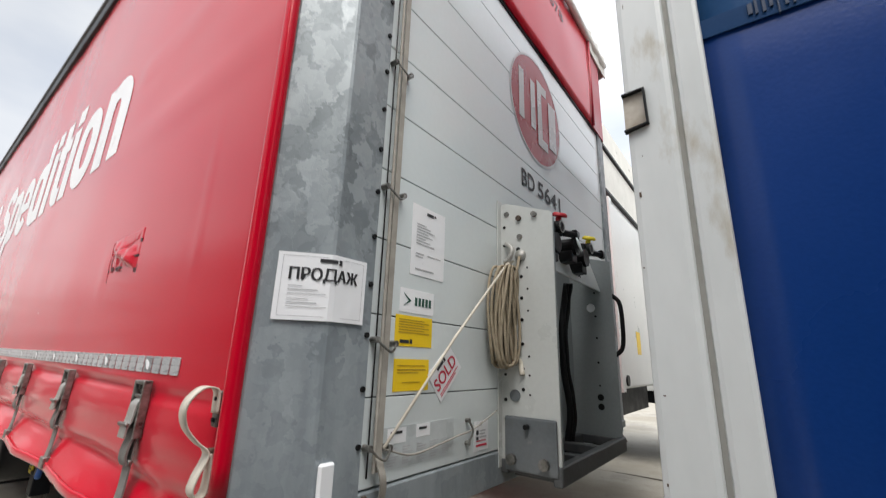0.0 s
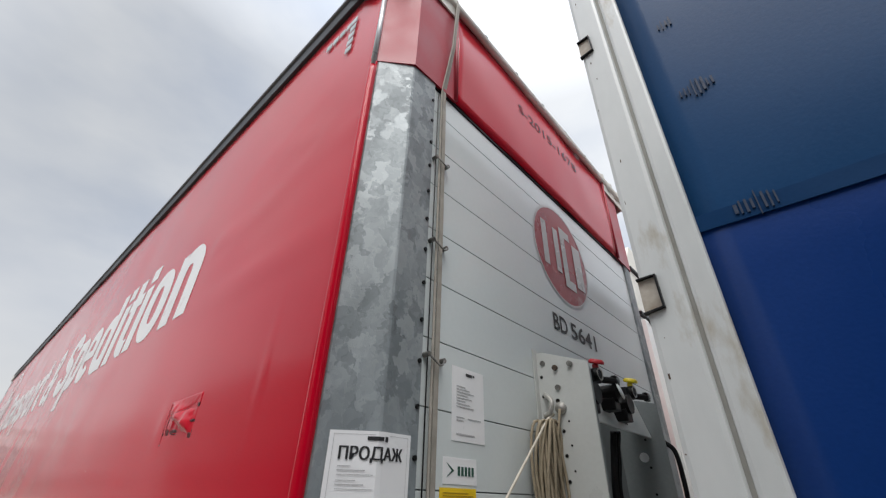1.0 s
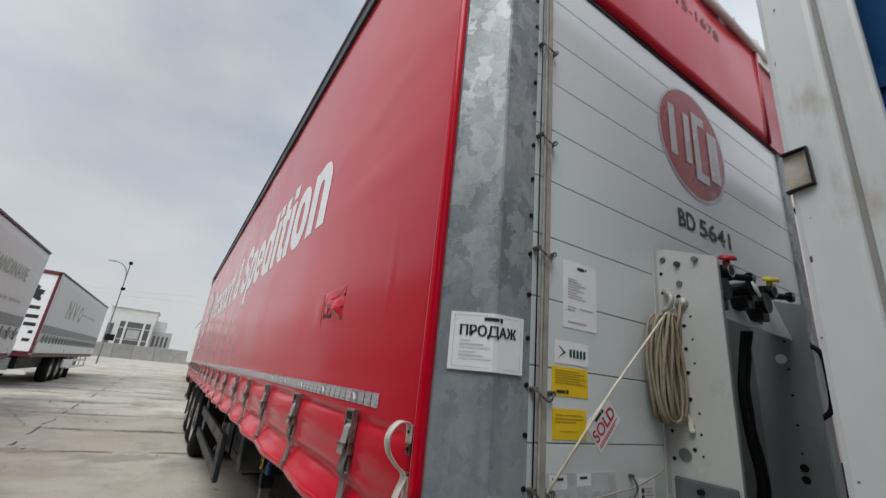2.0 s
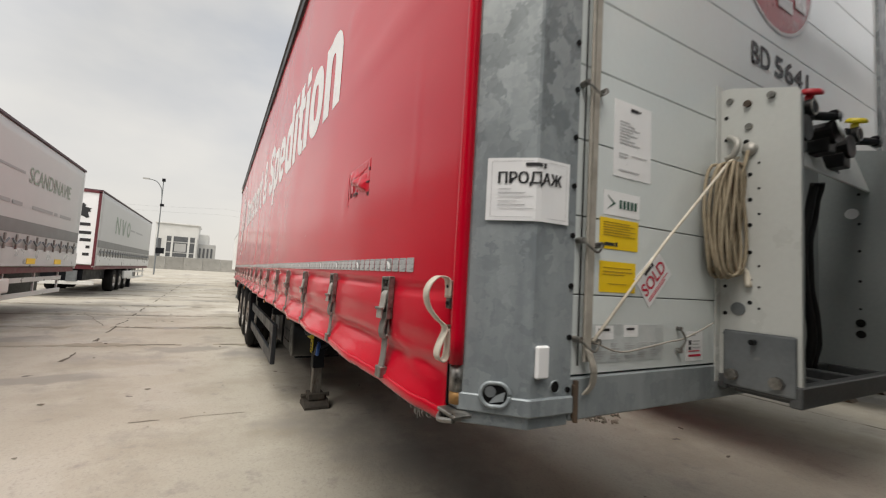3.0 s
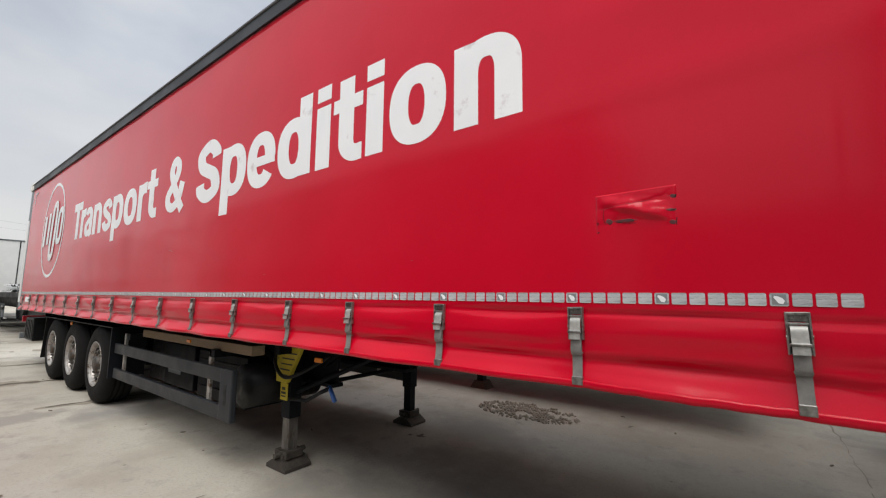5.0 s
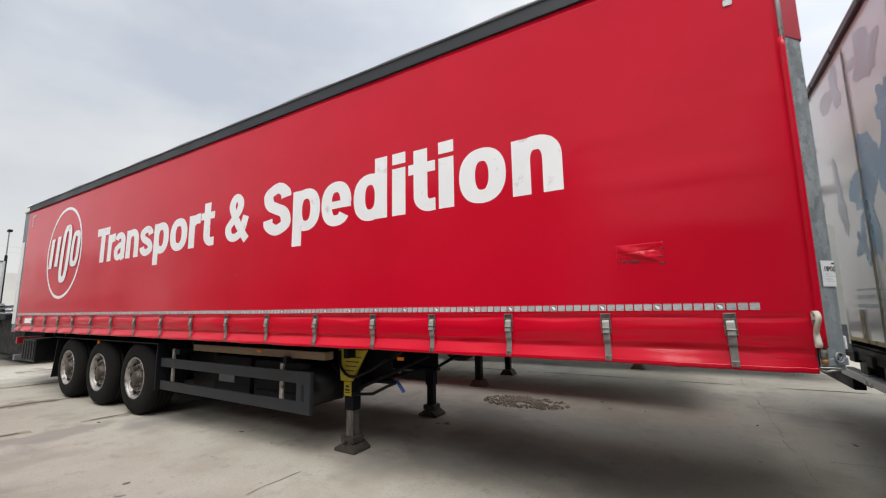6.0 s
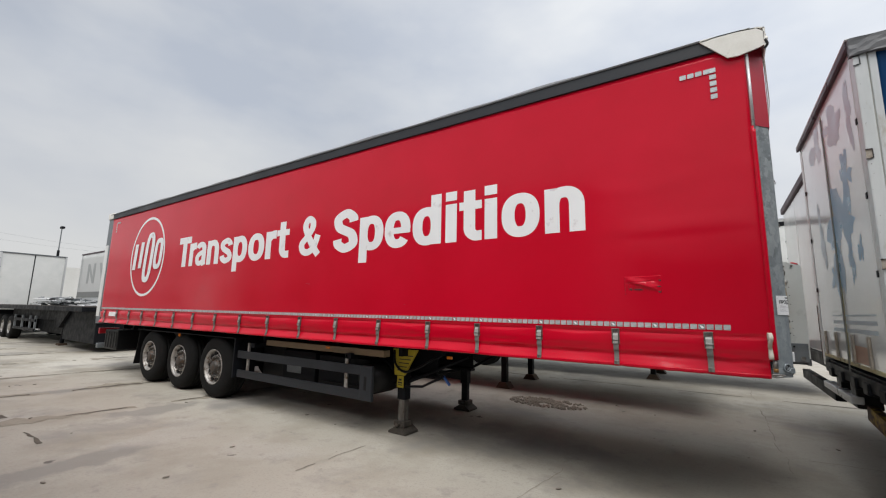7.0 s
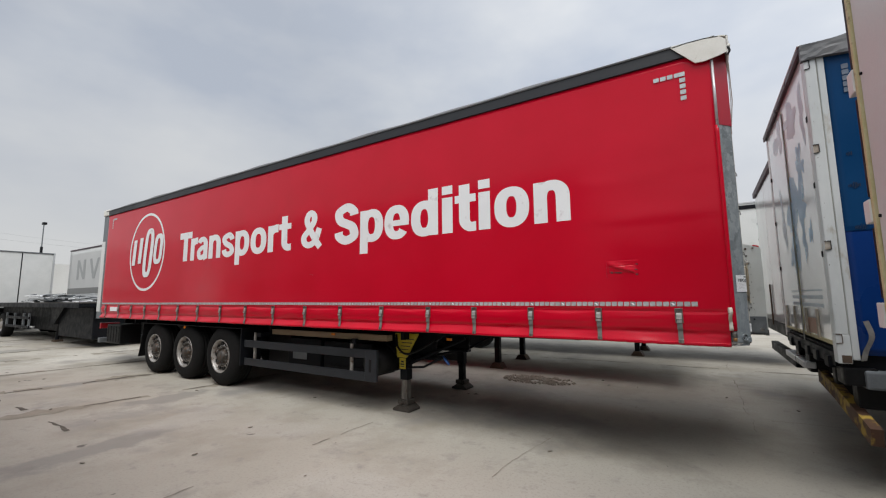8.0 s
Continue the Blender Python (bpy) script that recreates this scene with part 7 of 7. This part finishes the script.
for x in (-6.5, -7.8, -9.1):
    part("wheel", rod((x, 7.45, 0.52), (x, 7.78, 0.52), 0.52, 28), "rubber", n3)

# ---- trailer whose yellow-edged corner closes the near aisle ----
yt = thing("yellow_framed_trailer", (7, -2.8, 0), "grey box semi-trailer with a worn yellow corner post", "trailer", "parked trailers")
YX, YY = 0.42, -1.40
part("body", box(YX + 0.05, 13.8, -4.05, YY - 0.02, 1.05, 3.95, 0.01), "mauve", yt)
for a, b in ((-4.03, -2.80), (-2.79, YY - 0.122)):
    d = part("rear_door", box(YX + 0.012, YX + 0.052, a, b, 1.06, 3.92, 0.006), "mauve", yt, "grey rear door")
    for z in (1.5, 1.95, 2.66, 3.3):
        part("rivet", rod((YX + 0.004, b - 0.03, z), (YX + 0.013, b - 0.03, z), 0.008, 8), "chassis", d)
part("corner_post", box(YX, YX + 0.05, YY - 0.118, YY - 0.082, 1.0, 3.98, 0.006), "yellow_faded", yt, "worn yellow corner post")
part("post_back", box(YX + 0.03, YX + 0.05, YY - 0.078, YY, 1.0, 3.95, 0.003), "steel_grey", yt)
for z0, z1 in ((1.06, 1.40), (1.56, 1.91), (2.065, 2.58), (2.74, 3.21), (3.37, 3.92)):
    part("post_slot", box(YX + 0.012, YX + 0.032, YY - 0.066, YY - 0.008, z0, z1, 0.003), "chassis", yt, "dark slotted filler strip")
for z0, z1 in ((1.42, 1.54), (1.93, 2.045), (2.60, 2.72), (3.23, 3.35)):
    part("hinge_block", box(YX - 0.006, YX + 0.05, YY - 0.082, YY + 0.004, z0, z1, 0.006), "off_white", yt, "white hinge block")
part("side", box(YX + 0.05, 13.8, YY - 0.02, YY, 1.05, 3.95), "steel_grey", yt)
part("roof_edge", box(YX - 0.01, 13.8, -4.06, YY + 0.005, 3.95, 4.02, 0.01), "purple_trim", yt)
part("underframe", box(YX + 0.1, 13.6, -3.9, YY - 0.15, 0.85, 1.05, 0.01), "chassis", yt)
for x in (3.0, 4.3, 5.6):
    for y in (-3.95, -1.95):
        part("wheel", rod((x, y, 0.52), (x, y + 0.33, 0.52), 0.52, 28), "rubber", yt)
part("bumper", box(YX + 0.06, YX + 0.16, -3.9, YY - 0.15, 0.55, 0.68, 0.01), "steel_grey", yt)


# ---- grey tarpaulin trailers across the yard ----
def grey_trailer(name, x0, x1, y0, y1, top, label, side):
    """side: -1 shows its long side towards smaller y, 1 towards larger y."""
    t = thing(name, ((x0 + x1) / 2, (y0 + y1) / 2, 0), label, "trailer", "parked trailers")
    ys = y0 if side < 0 else y1
    part("curtain", sheet(lambda u, v: (u, ys + side * 0.004 * wob(u, ys, v, 0.9), v), span(x0 + 0.08, x1 - 0.08, 0.4), span(1.55, top - 0.1, 0.2), (0, -side * 0.02, 0)), "grey_tarp", t, "pale grey tarpaulin side", True)
    part("body", box(x0 + 0.05, x1 - 0.05, min(ys - side * 0.03, y0 if side > 0 else y1), max(ys - side * 0.03, y0 if side > 0 else y1), 1.2, top - 0.04), "grey_tarp", t)
    yo = sorted((ys + side * 0.005, ys + side * 0.008))
    part("stripe", box(x0 + 0.08, x1 - 0.08, *yo, 1.93, 2.22), "grey_stripe", t, "dark grey printed stripe")
    part("roof_edge", box(x0, x1, y0 - 0.02, y1 + 0.02, top - 0.06, top, 0.015), "purple_trim", t)
    part("side_board", box(x0 + 0.05, x1 - 0.05, *sorted((ys + side * 0.004, ys + side * 0.03)), 1.22, 1.62, 0.004), "alu", t, "silver side board")
    for x in span(x0 + 0.5, x1 - 0.5, 0.55):
        part("buckle", box(x - 0.03, x + 0.03, *sorted((ys + side * 0.03, ys + side * 0.06)), 1.58, 1.90, 0.004), "metal", t)
        part("strap_loop", tube(curve_points([(x - 0.2, ys + side * 0.045, 1.80), (x, ys + side * 0.05, 1.70), (x + 0.2, ys + side * 0.045, 1.80)], 3), 0.02, 5), "steel_grey", t)
    part("deck_frame", box(x0 + 0.02, x1 - 0.02, y0 + 0.03, y1 - 0.03, 1.06, 1.22, 0.01), "maroon", t, "maroon deck frame")
    for y in (y0 + 0.7, y1 - 0.8):
        part("main_beam", box(x0 + 0.3, x1 - 0.3, y, y + 0.12, 0.72, 1.06, 0.01), "chassis", t)
    guard = part("side_guard", box(x0 + 0.9, x0 + 6.2, *sorted((ys - side * 0.10, ys - side * 0.06)), 0.84, 0.95, 0.008), "alu", t, "silver side guard rails")
    part("guard_rail", box(x0 + 0.9, x0 + 6.2, *sorted((ys - side * 0.10, ys - side * 0.06)), 0.50, 0.61, 0.008), "alu", guard)
    for x in span(x0 + 1.0, x0 + 6.1, 1.7):
        part("guard_post", box(x - 0.03, x + 0.03, *sorted((ys - side * 0.14, ys - side * 0.10)), 0.50, 1.08, 0.004), "alu", guard)
    # block added to make the open underside read dark
    part("underbody_fill", box(x0 + 1.2, x0 + 5.8, y0 + 0.45, y1 - 0.45, 0.42, 1.04, 0.03), "black", t, "dark block added to fill the dark space under the deck")
    for x in (x0, x1 - 0.09):
        for y in (y0, y1 - 0.09):
            part("corner_post", box(x, x + 0.09, y, y + 0.09, 1.15, top - 0.02, 0.006), "alu", t)
    return t


def lorry_wheels(t, xs, ys, y_out):
    for x in xs:
        for y in ys:
            s = 1 if y < y_out else -1
            w = part("wheel", lathe([(0.29, 0.0), (0.33, 0.012), (0.48, 0.0), (0.525, -0.05), (0.525, -0.30), (0.48, -0.35), (0.29, -0.35)], (x, y, 0.525), pose(0, 0, 0, 90 if s > 0 else -90, 0, 0), 36), "rubber", t, smooth=True)
            part("rim", lathe([(0.295, 0.0), (0.28, -0.02), (0.24, -0.07), (0.16, -0.04), (0.13, 0.01), (0.0, 0.015)], (x, y, 0.525), pose(0, 0, 0, 90 if s > 0 else -90, 0, 0), 30), "rim", w, smooth=True)


sc = grey_trailer("grey_trailer", -15.65, -2.3, -6.85, -4.3, 4.18, "pale grey tarpaulin semi-trailer with faded green lettering", 1)
part("lettering", lettering("SCANDINAVIE", (-11.6, -4.2965, 3.08), 2.85, 0.36, (-1, 0, 0), (0, 0, 1), 0.01, 0.004), "green_print", sc, "faded green letters")
part("lettering", lettering("AND", (-8.75, -4.2965, 3.08), 1.0, 0.36, (-1, 0, 0), (0, 0, 1), 0.01, 0.004), "green_print", sc, "faded green letters")
part("dash", box(-11.35, -10.0, -4.2945, -4.2925, 3.22, 3.27), "grey_print", sc)
bm = bmesh.new()
for s, w in ((0.3, 0.9), (1.4, 0.25), (1.75, 1.3), (3.6, 0.5), (4.2, 1.5), (6.2, 1.0)):
    box(-15.0 + s, -15.0 + s + w, -4.2945, -4.2925, 2.52, 2.60, 0, bm)
part("writing_bar", bm, "grey_print", sc)
for x in (-14.2, -12.4):
    part("yellow_label", box(x, x + 0.5, -4.268, -4.262, 1.27, 1.40), "yellow_label", sc)
part("side_skirt", box(-11.3, -8.0, -4.36, -4.30, 0.66, 0.97, 0.05), "off_white", sc, "white side skirt")
lorry_wheels(sc, (-4.2, -5.5, -6.8), (-4.42, -6.75), -5.5)
for y in (-4.8, -6.3):
    plain_leg(-8.6, y, sc)

nv = grey_trailer("grey_trailer", -33.2, -19.6, -7.2, -4.65, 4.17, "pale grey tarpaulin semi-trailer with a maroon rear frame", 1)
bm = bmesh.new()
box(-22.68, -22.5, -4.6445, -4.6425, 2.66, 3.42, 0, bm)
prism([(-22.5, 3.42), (-22.72, 3.42), (-23.42, 2.66), (-23.2, 2.66)], 1, -4.6450, -4.6430, bm)
box(-23.42, -23.24, -4.6445, -4.6425, 2.66, 3.42, 0, bm)
part("emblem_shape", bm, "green_print", nv, "faded grey-green block shape")
part("emblem_shape", prism([(-23.75, 3.42), (-23.95, 3.42), (-24.22, 2.92), (-24.50, 3.42), (-24.70, 3.42), (-24.32, 2.66), (-24.12, 2.66)], 1, -4.6445, -4.6425), "green_print", nv)
bm = ring(-25.45, 3.04, 0.42, 0.39, 0.17, 0)
for v in bm.verts:
    v.co.y = -4.643
part("emblem_shape", bm, "green_print", nv)
bm = bmesh.new()
for s, w in ((0.0, 2.2), (2.6, 1.2)):
    box(-29.8 + s, -29.8 + s + w, -4.6445, -4.6425, 3.02, 3.10, 0, bm)
part("writing_bar", bm, "grey_print", nv)
part("rear_door", box(-19.62, -19.57, -7.12, -4.73, 1.25, 4.05, 0.01), "paper", nv, "white rear door with black writing")
bm = box(-19.60, -19.54, -4.74, -4.65, 1.2, 4.1, 0.01)
box(-19.60, -19.54, -7.2, -7.11, 1.2, 4.1, 0.01, bm)
box(-19.60, -19.54, -7.2, -4.65, 4.02, 4.12, 0.01, bm)
part("rear_frame", bm, "maroon", nv, "maroon rear frame")
part("writing_bar", bars(((-0.55, 0.62, 0.5, 0.12), (-0.40, 0.30, 0.40, 0.12), (-0.32, 0.02, 0.33, 0.12), (-0.12, -0.24, 0.12, 0.11), (-0.2, -0.52, 0.2, 0.11)), (-19.565, -4.85, 2.1), (0, 1, 0), (0, 0, 1), (1, 0, 0)), "ink", nv)
part("emblem", blot(-5.25, 3.35, 0.55, 0.28, 2.9, -19.56), "ink", nv)
part("rear_bumper", box(-19.6, -19.42, -7.1, -4.6, 0.48, 0.60, 0.01), "off_white", nv, "white rear bumper")
for y in (-6.6, -5.4):
    part("bumper_stay", box(-19.5, -19.40, y, y + 0.3, 0.6, 1.0, 0.0), "steel_grey", nv)
lorry_wheels(nv, (-23.9, -25.2, -26.5), (-4.75, -7.1), -5.9)
# made-up block that darkens the see-through underside
part("rear_box", box(-23.2, -19.75, -6.9, -5.0, 0.62, 1.05, 0.02), "chassis", nv, "dark block added to fill the dark space under the rear")
part("landing_leg", box(-28.5, -28.3, -5.0, -4.8, 0.0, 1.0), "chassis", nv)
part("side_skirt", box(-28.2, -25.9, -4.80, -4.70, 0.55, 0.95, 0.05), "off_white", nv)

nv3 = grey_trailer("grey_trailer", -28.8, -15.6, 3.45, 6.0, 4.25, "pale grey tarpaulin semi-trailer with large dark block shapes", -1)
bm = bmesh.new()
for i in range(3):
    x = -27.6 + i * 1.7
    if i == 0:
        box(x, x + 0.28, 3.4425, 3.4445, 2.65, 3.65, 0, bm)
        prism([(x, 3.65), (x + 0.28, 3.65), (x + 1.1, 2.65), (x + 0.82, 2.65)], 1, 3.4415, 3.4435, bm)
        box(x + 0.82, x + 1.1, 3.4425, 3.4445, 2.65, 3.65, 0, bm)
    else:
        prism([(x - 0.1, 3.65), (x + 0.2, 3.65), (x + 0.55, 2.95), (x + 0.9, 3.65), (x + 1.2, 3.65), (x + 0.68, 2.65), (x + 0.42, 2.65)], 1, 3.4425, 3.4445, bm)
part("emblem_shape", bm, "grey_print", nv3, "large dark block shapes")
lorry_wheels(nv3, (-24.6, -25.9, -27.2), (3.58, 5.87), 4.7)
for y in (4.0, 5.4):
    plain_leg(-19.6, y, nv3)

# ---- flat trailer and white box trailer behind the red one ----
fb = thing("flatbed_trailer", (-24, 2.0, 0), "old flatbed semi-trailer with a worn timber deck", "trailer", "parked trailers")
part("deck", box(-30.4, -17.4, 0.72, 3.27, 1.36, 1.49, 0.01), "chassis", fb)
part("deck_edge", box(-30.4, -17.4, 0.69, 0.73, 1.35, 1.50, 0.006), "chassis", fb, "dirty grey deck edge")
for i, x in enumerate(span(-30.3, -17.7, 0.3)):
    part("deck_board", box(x, x + 0.28, 0.74, 3.25, 1.491, 1.52, 0.004), "foot", fb)
for y in (1.45, 2.45):
    part("main_beam", box(-30.2, -17.8, y, y + 0.14, 0.90, 1.36, 0.01), "chassis", fb)
lorry_wheels(fb, (-27.2, -28.5, -29.8), (0.85, 3.15), 2.0)
g = part("side_guard", box(-26.3, -23.0, 0.80, 0.84, 0.86, 0.97, 0.01), "chassis", fb)
part("guard_rail", box(-26.3, -23.0, 0.80, 0.84, 0.50, 0.60, 0.01), "chassis", g)
for x in (-26.2, -25.0, -23.8, -23.05):
    part("guard_post", box(x - 0.04, x + 0.04, 0.80, 0.86, 0.5, 1.1), "steel_grey", g)
part("crank", box(-23.4, -22.6, 0.85, 0.90, 0.55, 0.60), "alu", fb)
for y in (1.42, 2.6):
    leg = part("landing_leg", tube([(-21.4, y, 1.355), (-21.7, y, 0.6), (-21.85, y, 0.08)], 0.07, 8), "chassis", fb)
    part("leg_foot", box(-22.0, -21.65, y - 0.13, y + 0.13, 0, 0.08), "rust", leg)
# two added blocks stand in for the blackness under the deck
part("underbody_fill", box(-21.0, -17.7, 1.20, 3.1, 0.28, 1.355, 0.03), "chassis", fb, "black blocks added to fill the dark space under the flatbed deck")
part("underbody_fill", box(-26.2, -22.4, 1.60, 2.9, 0.36, 1.2, 0.03), "chassis", fb)
part("swan_neck", prism([(-21.5, 1.355), (-20.2, 1.355), (-21.2, 0.7), (-21.6, 0.7)], 1, 1.1, 1.25), "chassis", fb)
load = thing("bar_stack", (-22.5, 1.8, 1.52), "loose stack of folded metal stanchions on the flatbed deck", "metal parts")
random.seed(5)
for i in range(110):
    layer = i % 6
    long = random.uniform(0.7, 1.9)
    x, y = random.uniform(-26.2 + 0.25 * layer, -19.4 - long - 0.25 * layer), random.uniform(0.82, 2.9)
    z = 1.522 + 0.048 * layer + 0.02 * random.random()
    slant = pose(x, y, z, random.uniform(-12, 12), random.uniform(-2.5, 2.5), random.uniform(-9, 9))
    bm = box(0, long, 0, 0.075, 0, 0.012, 0.002, turn=slant)
    box(0, long, 0, 0.010, 0.0, 0.05, 0.002, bm, slant)
    box(0, long, 0.065, 0.075, 0.0, 0.05, 0.002, bm, slant)
    part("stanchion", bm, random.choice(("alu", "paper", "alu", "steel_grey", "chassis")), load)

wb = thing("white_box_trailer", (-37, 2.1, 0), "white box trailer seen from its closed end", "trailer", "parked trailers")
part("body", box(-44, -30.66, 0.72, 3.28, 1.25, 4.15, 0.02), "off_white", wb)
for a, b in ((0.76, 1.98), (2.02, 3.22)):
    part("rear_door", box(-30.67, -30.62, a, b, 1.35, 4.10, 0.01), "off_white", wb)
part("seal", box(-30.65, -30.615, 1.98, 2.02, 1.3, 4.12), "chassis", wb)
for y in (0.70, 3.22):
    part("corner_post", box(-30.70, -30.58, y, y + 0.08, 1.2, 4.17, 0.006), "alu", wb)
part("top_rail", box(-44, -30.58, 0.70, 3.30, 4.15, 4.19, 0.006), "steel_grey", wb)
part("underframe", box(-43.5, -30.8, 1.0, 3.0, 0.85, 1.25), "chassis", wb)
lorry_wheels(wb, (-33, -34.3, -35.6), (0.82, 3.18), 2.0)

# ---- far end of the yard ----
wall = thing("concrete_wall", (-120, -10, 0), "long precast concrete perimeter wall, stained and patched", "wall")
pm = mesh_of(box(-0.15, 0.15, -1.98, 1.98, -0.05, 3.15, 0.03), "concrete_wall", "panel")
for i in range(60):
    piece("panel", pm, wall, pose(-120 - 0.2 * (i % 3), -150 + i * 4.0, 0.10 * wob(i, 0, 0, 3.1)))
hut = thing("white_building", (-138, -9, 0), "white plastered industrial building with dark windows", "building")
part("wall", box(-150, -138, -16.5, -6.2, 0, 12.6, 0.05), "plaster", hut)
part("roof", box(-150.3, -137.7, -16.8, -5.9, 12.6, 13.0, 0.05), "plaster", hut)
part("annex", box(-152, -140, -6.2, -1.6, 0, 7.6, 0.05), "grey_plaster", hut)
part("annex", box(-156, -142, -6.2, -3.6, 7.6, 10.6, 0.05), "plaster", hut)
for y0, y1, z0, z1 in ((-16.2, -15.0, 3.2, 8.4),):
    part("window", box(-138.1, -137.9, y0, y1, z0, z1), "window_glass", hut)
win = part("window", box(-138.1, -137.9, -14.0, -6.6, 3.4, 9.2), "window_glass", hut, "large dark window front")
for y in (-14.0, -12.4, -8.4, -6.7):
    part("frame", box(-137.92, -137.7, y - 0.25, y + 0.25, 3.3, 9.3), "plaster", win)
for z in (4.6, 7.6):
    part("frame", box(-137.92, -137.8, -14.0, -6.6, z - 0.15, z + 0.15), "grey_plaster", win)
part("inner_panel", box(-137.9, -137.85, -11.8, -9.0, 4.9, 7.2), "grey_plaster", win)
for i in range(4):
    part("window", box(-140.1, -139.9, -5.8 + i * 1.0, -5.3 + i * 1.0, 3.6, 6.4), "window_glass", hut)


def street_lamp(x, y, h, two):
    t = thing("street_lamp", (x, y, 0), "slim dark steel lamp post" + (" with two heads" if two else ""), "lamp post", "lamp posts")
    part("pole", rod((x, y, 0), (x, y, h), 0.085, 10, r2=0.05), "steel_grey", t)
    if two:
        part("arm", tube(curve_points([(x, y, h - 2.2), (x, y - 0.15, h - 1.0), (x, y - 0.7, h - 0.2), (x, y - 1.5, h)]), 0.05, 6), "steel_grey", t)
        part("lamp_head", box(x - 0.15, x + 0.15, y - 2.1, y - 1.4, h - 0.08, h + 0.08, 0.03), "grey_plaster", t)
        part("floodlight", box(x - 0.2, x + 0.2, y - 0.15, y + 0.2, h - 0.1, h + 0.25, 0.03), "chassis", t)
        part("floodlight", box(x - 0.2, x + 0.2, y - 0.1, y + 0.3, h - 3.2, h - 2.9, 0.03), "chassis", t)
        part("cabinet", box(x - 0.2, x + 0.2, y - 0.05, y + 0.8, 2.6, 3.3, 0.03), "chassis", t)
    else:
        part("lamp_head", box(x - 0.2, x + 0.4, y - 0.15, y + 0.18, h - 0.05, h + 0.2, 0.05), "chassis", t)
        part("thick_base", rod((x, y, 0), (x, y, h * 0.75), 0.12, 10), "chassis", t)


street_lamp(-60, -7.25, 11.6, True)
street_lamp(-60, 9.45, 9.8, False)
wire = thing("overhead_wire", (-62, 10, 0), "thin overhead wires between the lamp posts", "wire")
for k, (z, dz) in enumerate(((9.0, 0.9), (8.3, 0.6))):
    part("cable", tube([(-60 - k, -30 + 60 * t, z - dz * math.sin(math.pi * ((t * 2) % 1))) for t in span(0, 1, 0.05)], 0.006, 5), "steel_grey", wire)
shed = thing("distant_shed", (-75, 14, 0), "distant white shed with a red fascia", "shed")
part("wall", box(-82, -75, 7.2, 17, 0, 6.6), "plaster", shed)
part("fascia", box(-75.1, -74.9, 7.2, 10, 3.2, 3.5), "maroon", shed)

# unseen plain wall added behind the walk to darken the red curtain's reflections
bm = bmesh.new()
for i in range(10):
    box(-12.0 + 2.6 * i, -12.0 + 2.6 * i + 2.58, -11.74, -11.5, -0.01, 3.9 + 0.02 * (i % 2), 0.01, bm)
setting("wall_south", bm, "concrete_wall", "unseen plain grey wall added to darken the curtain's reflections", "wall")

# ---- loose things on the ground ----
random.seed(11)
bm = bmesh.new()
for i in range(900):
    a, r = random.uniform(0, 2 * math.pi), random.random() ** 0.7
    x, y, s = -3.10 + 0.70 * r * math.cos(a), 3.50 + 0.38 * r * math.sin(a), random.uniform(0.008, 0.034)
    if wob(x, y, 0, 4.3) < -0.22:
        continue
    one = bmesh.new()
    bmesh.ops.create_icosphere(one, subdivisions=1, radius=s, matrix=Matrix.Translation((x, y, s * 0.3)) @ pose(0, 0, 0, random.random() * 360, random.random() * 360, 0) @ Matrix.Diagonal((1, 0.7, 0.5, 1)))
    merged(bm, one)
tagged(part("gravel_patch", bm, "gravel", None), "patch of broken gravel and crumbs on the concrete", "gravel", kind="stuff")
bm = bmesh.new()
for i in range(70):
    x, y, s = random.uniform(-12, 1.0), random.uniform(-4.0, 4.2), random.choice((0.006, 0.008, 0.012, 0.022))
    one = bmesh.new()
    bmesh.ops.create_icosphere(one, subdivisions=1, radius=s, matrix=Matrix.Translation((x, y, 0.004 + 0.15 * s)) @ pose(0, 0, 0, 0, 0, random.random() * 360) @ Matrix.Diagonal((1.6, 0.6, 0.35, 1)))
    merged(bm, one)
tagged(part("litter", bm, "crack", None), "scattered dark crumbs, leaves and grit", "litter", kind="stuff")

bm = blot(1.20, 2.44, 0.14, 0.09, 3.3, 0.0)
for v in bm.verts:
    v.co = Vector((v.co.y, bcy(v.co.y, v.co.z) - 0.004, v.co.z))
part("white_print", bm, "white_print", bcurt)
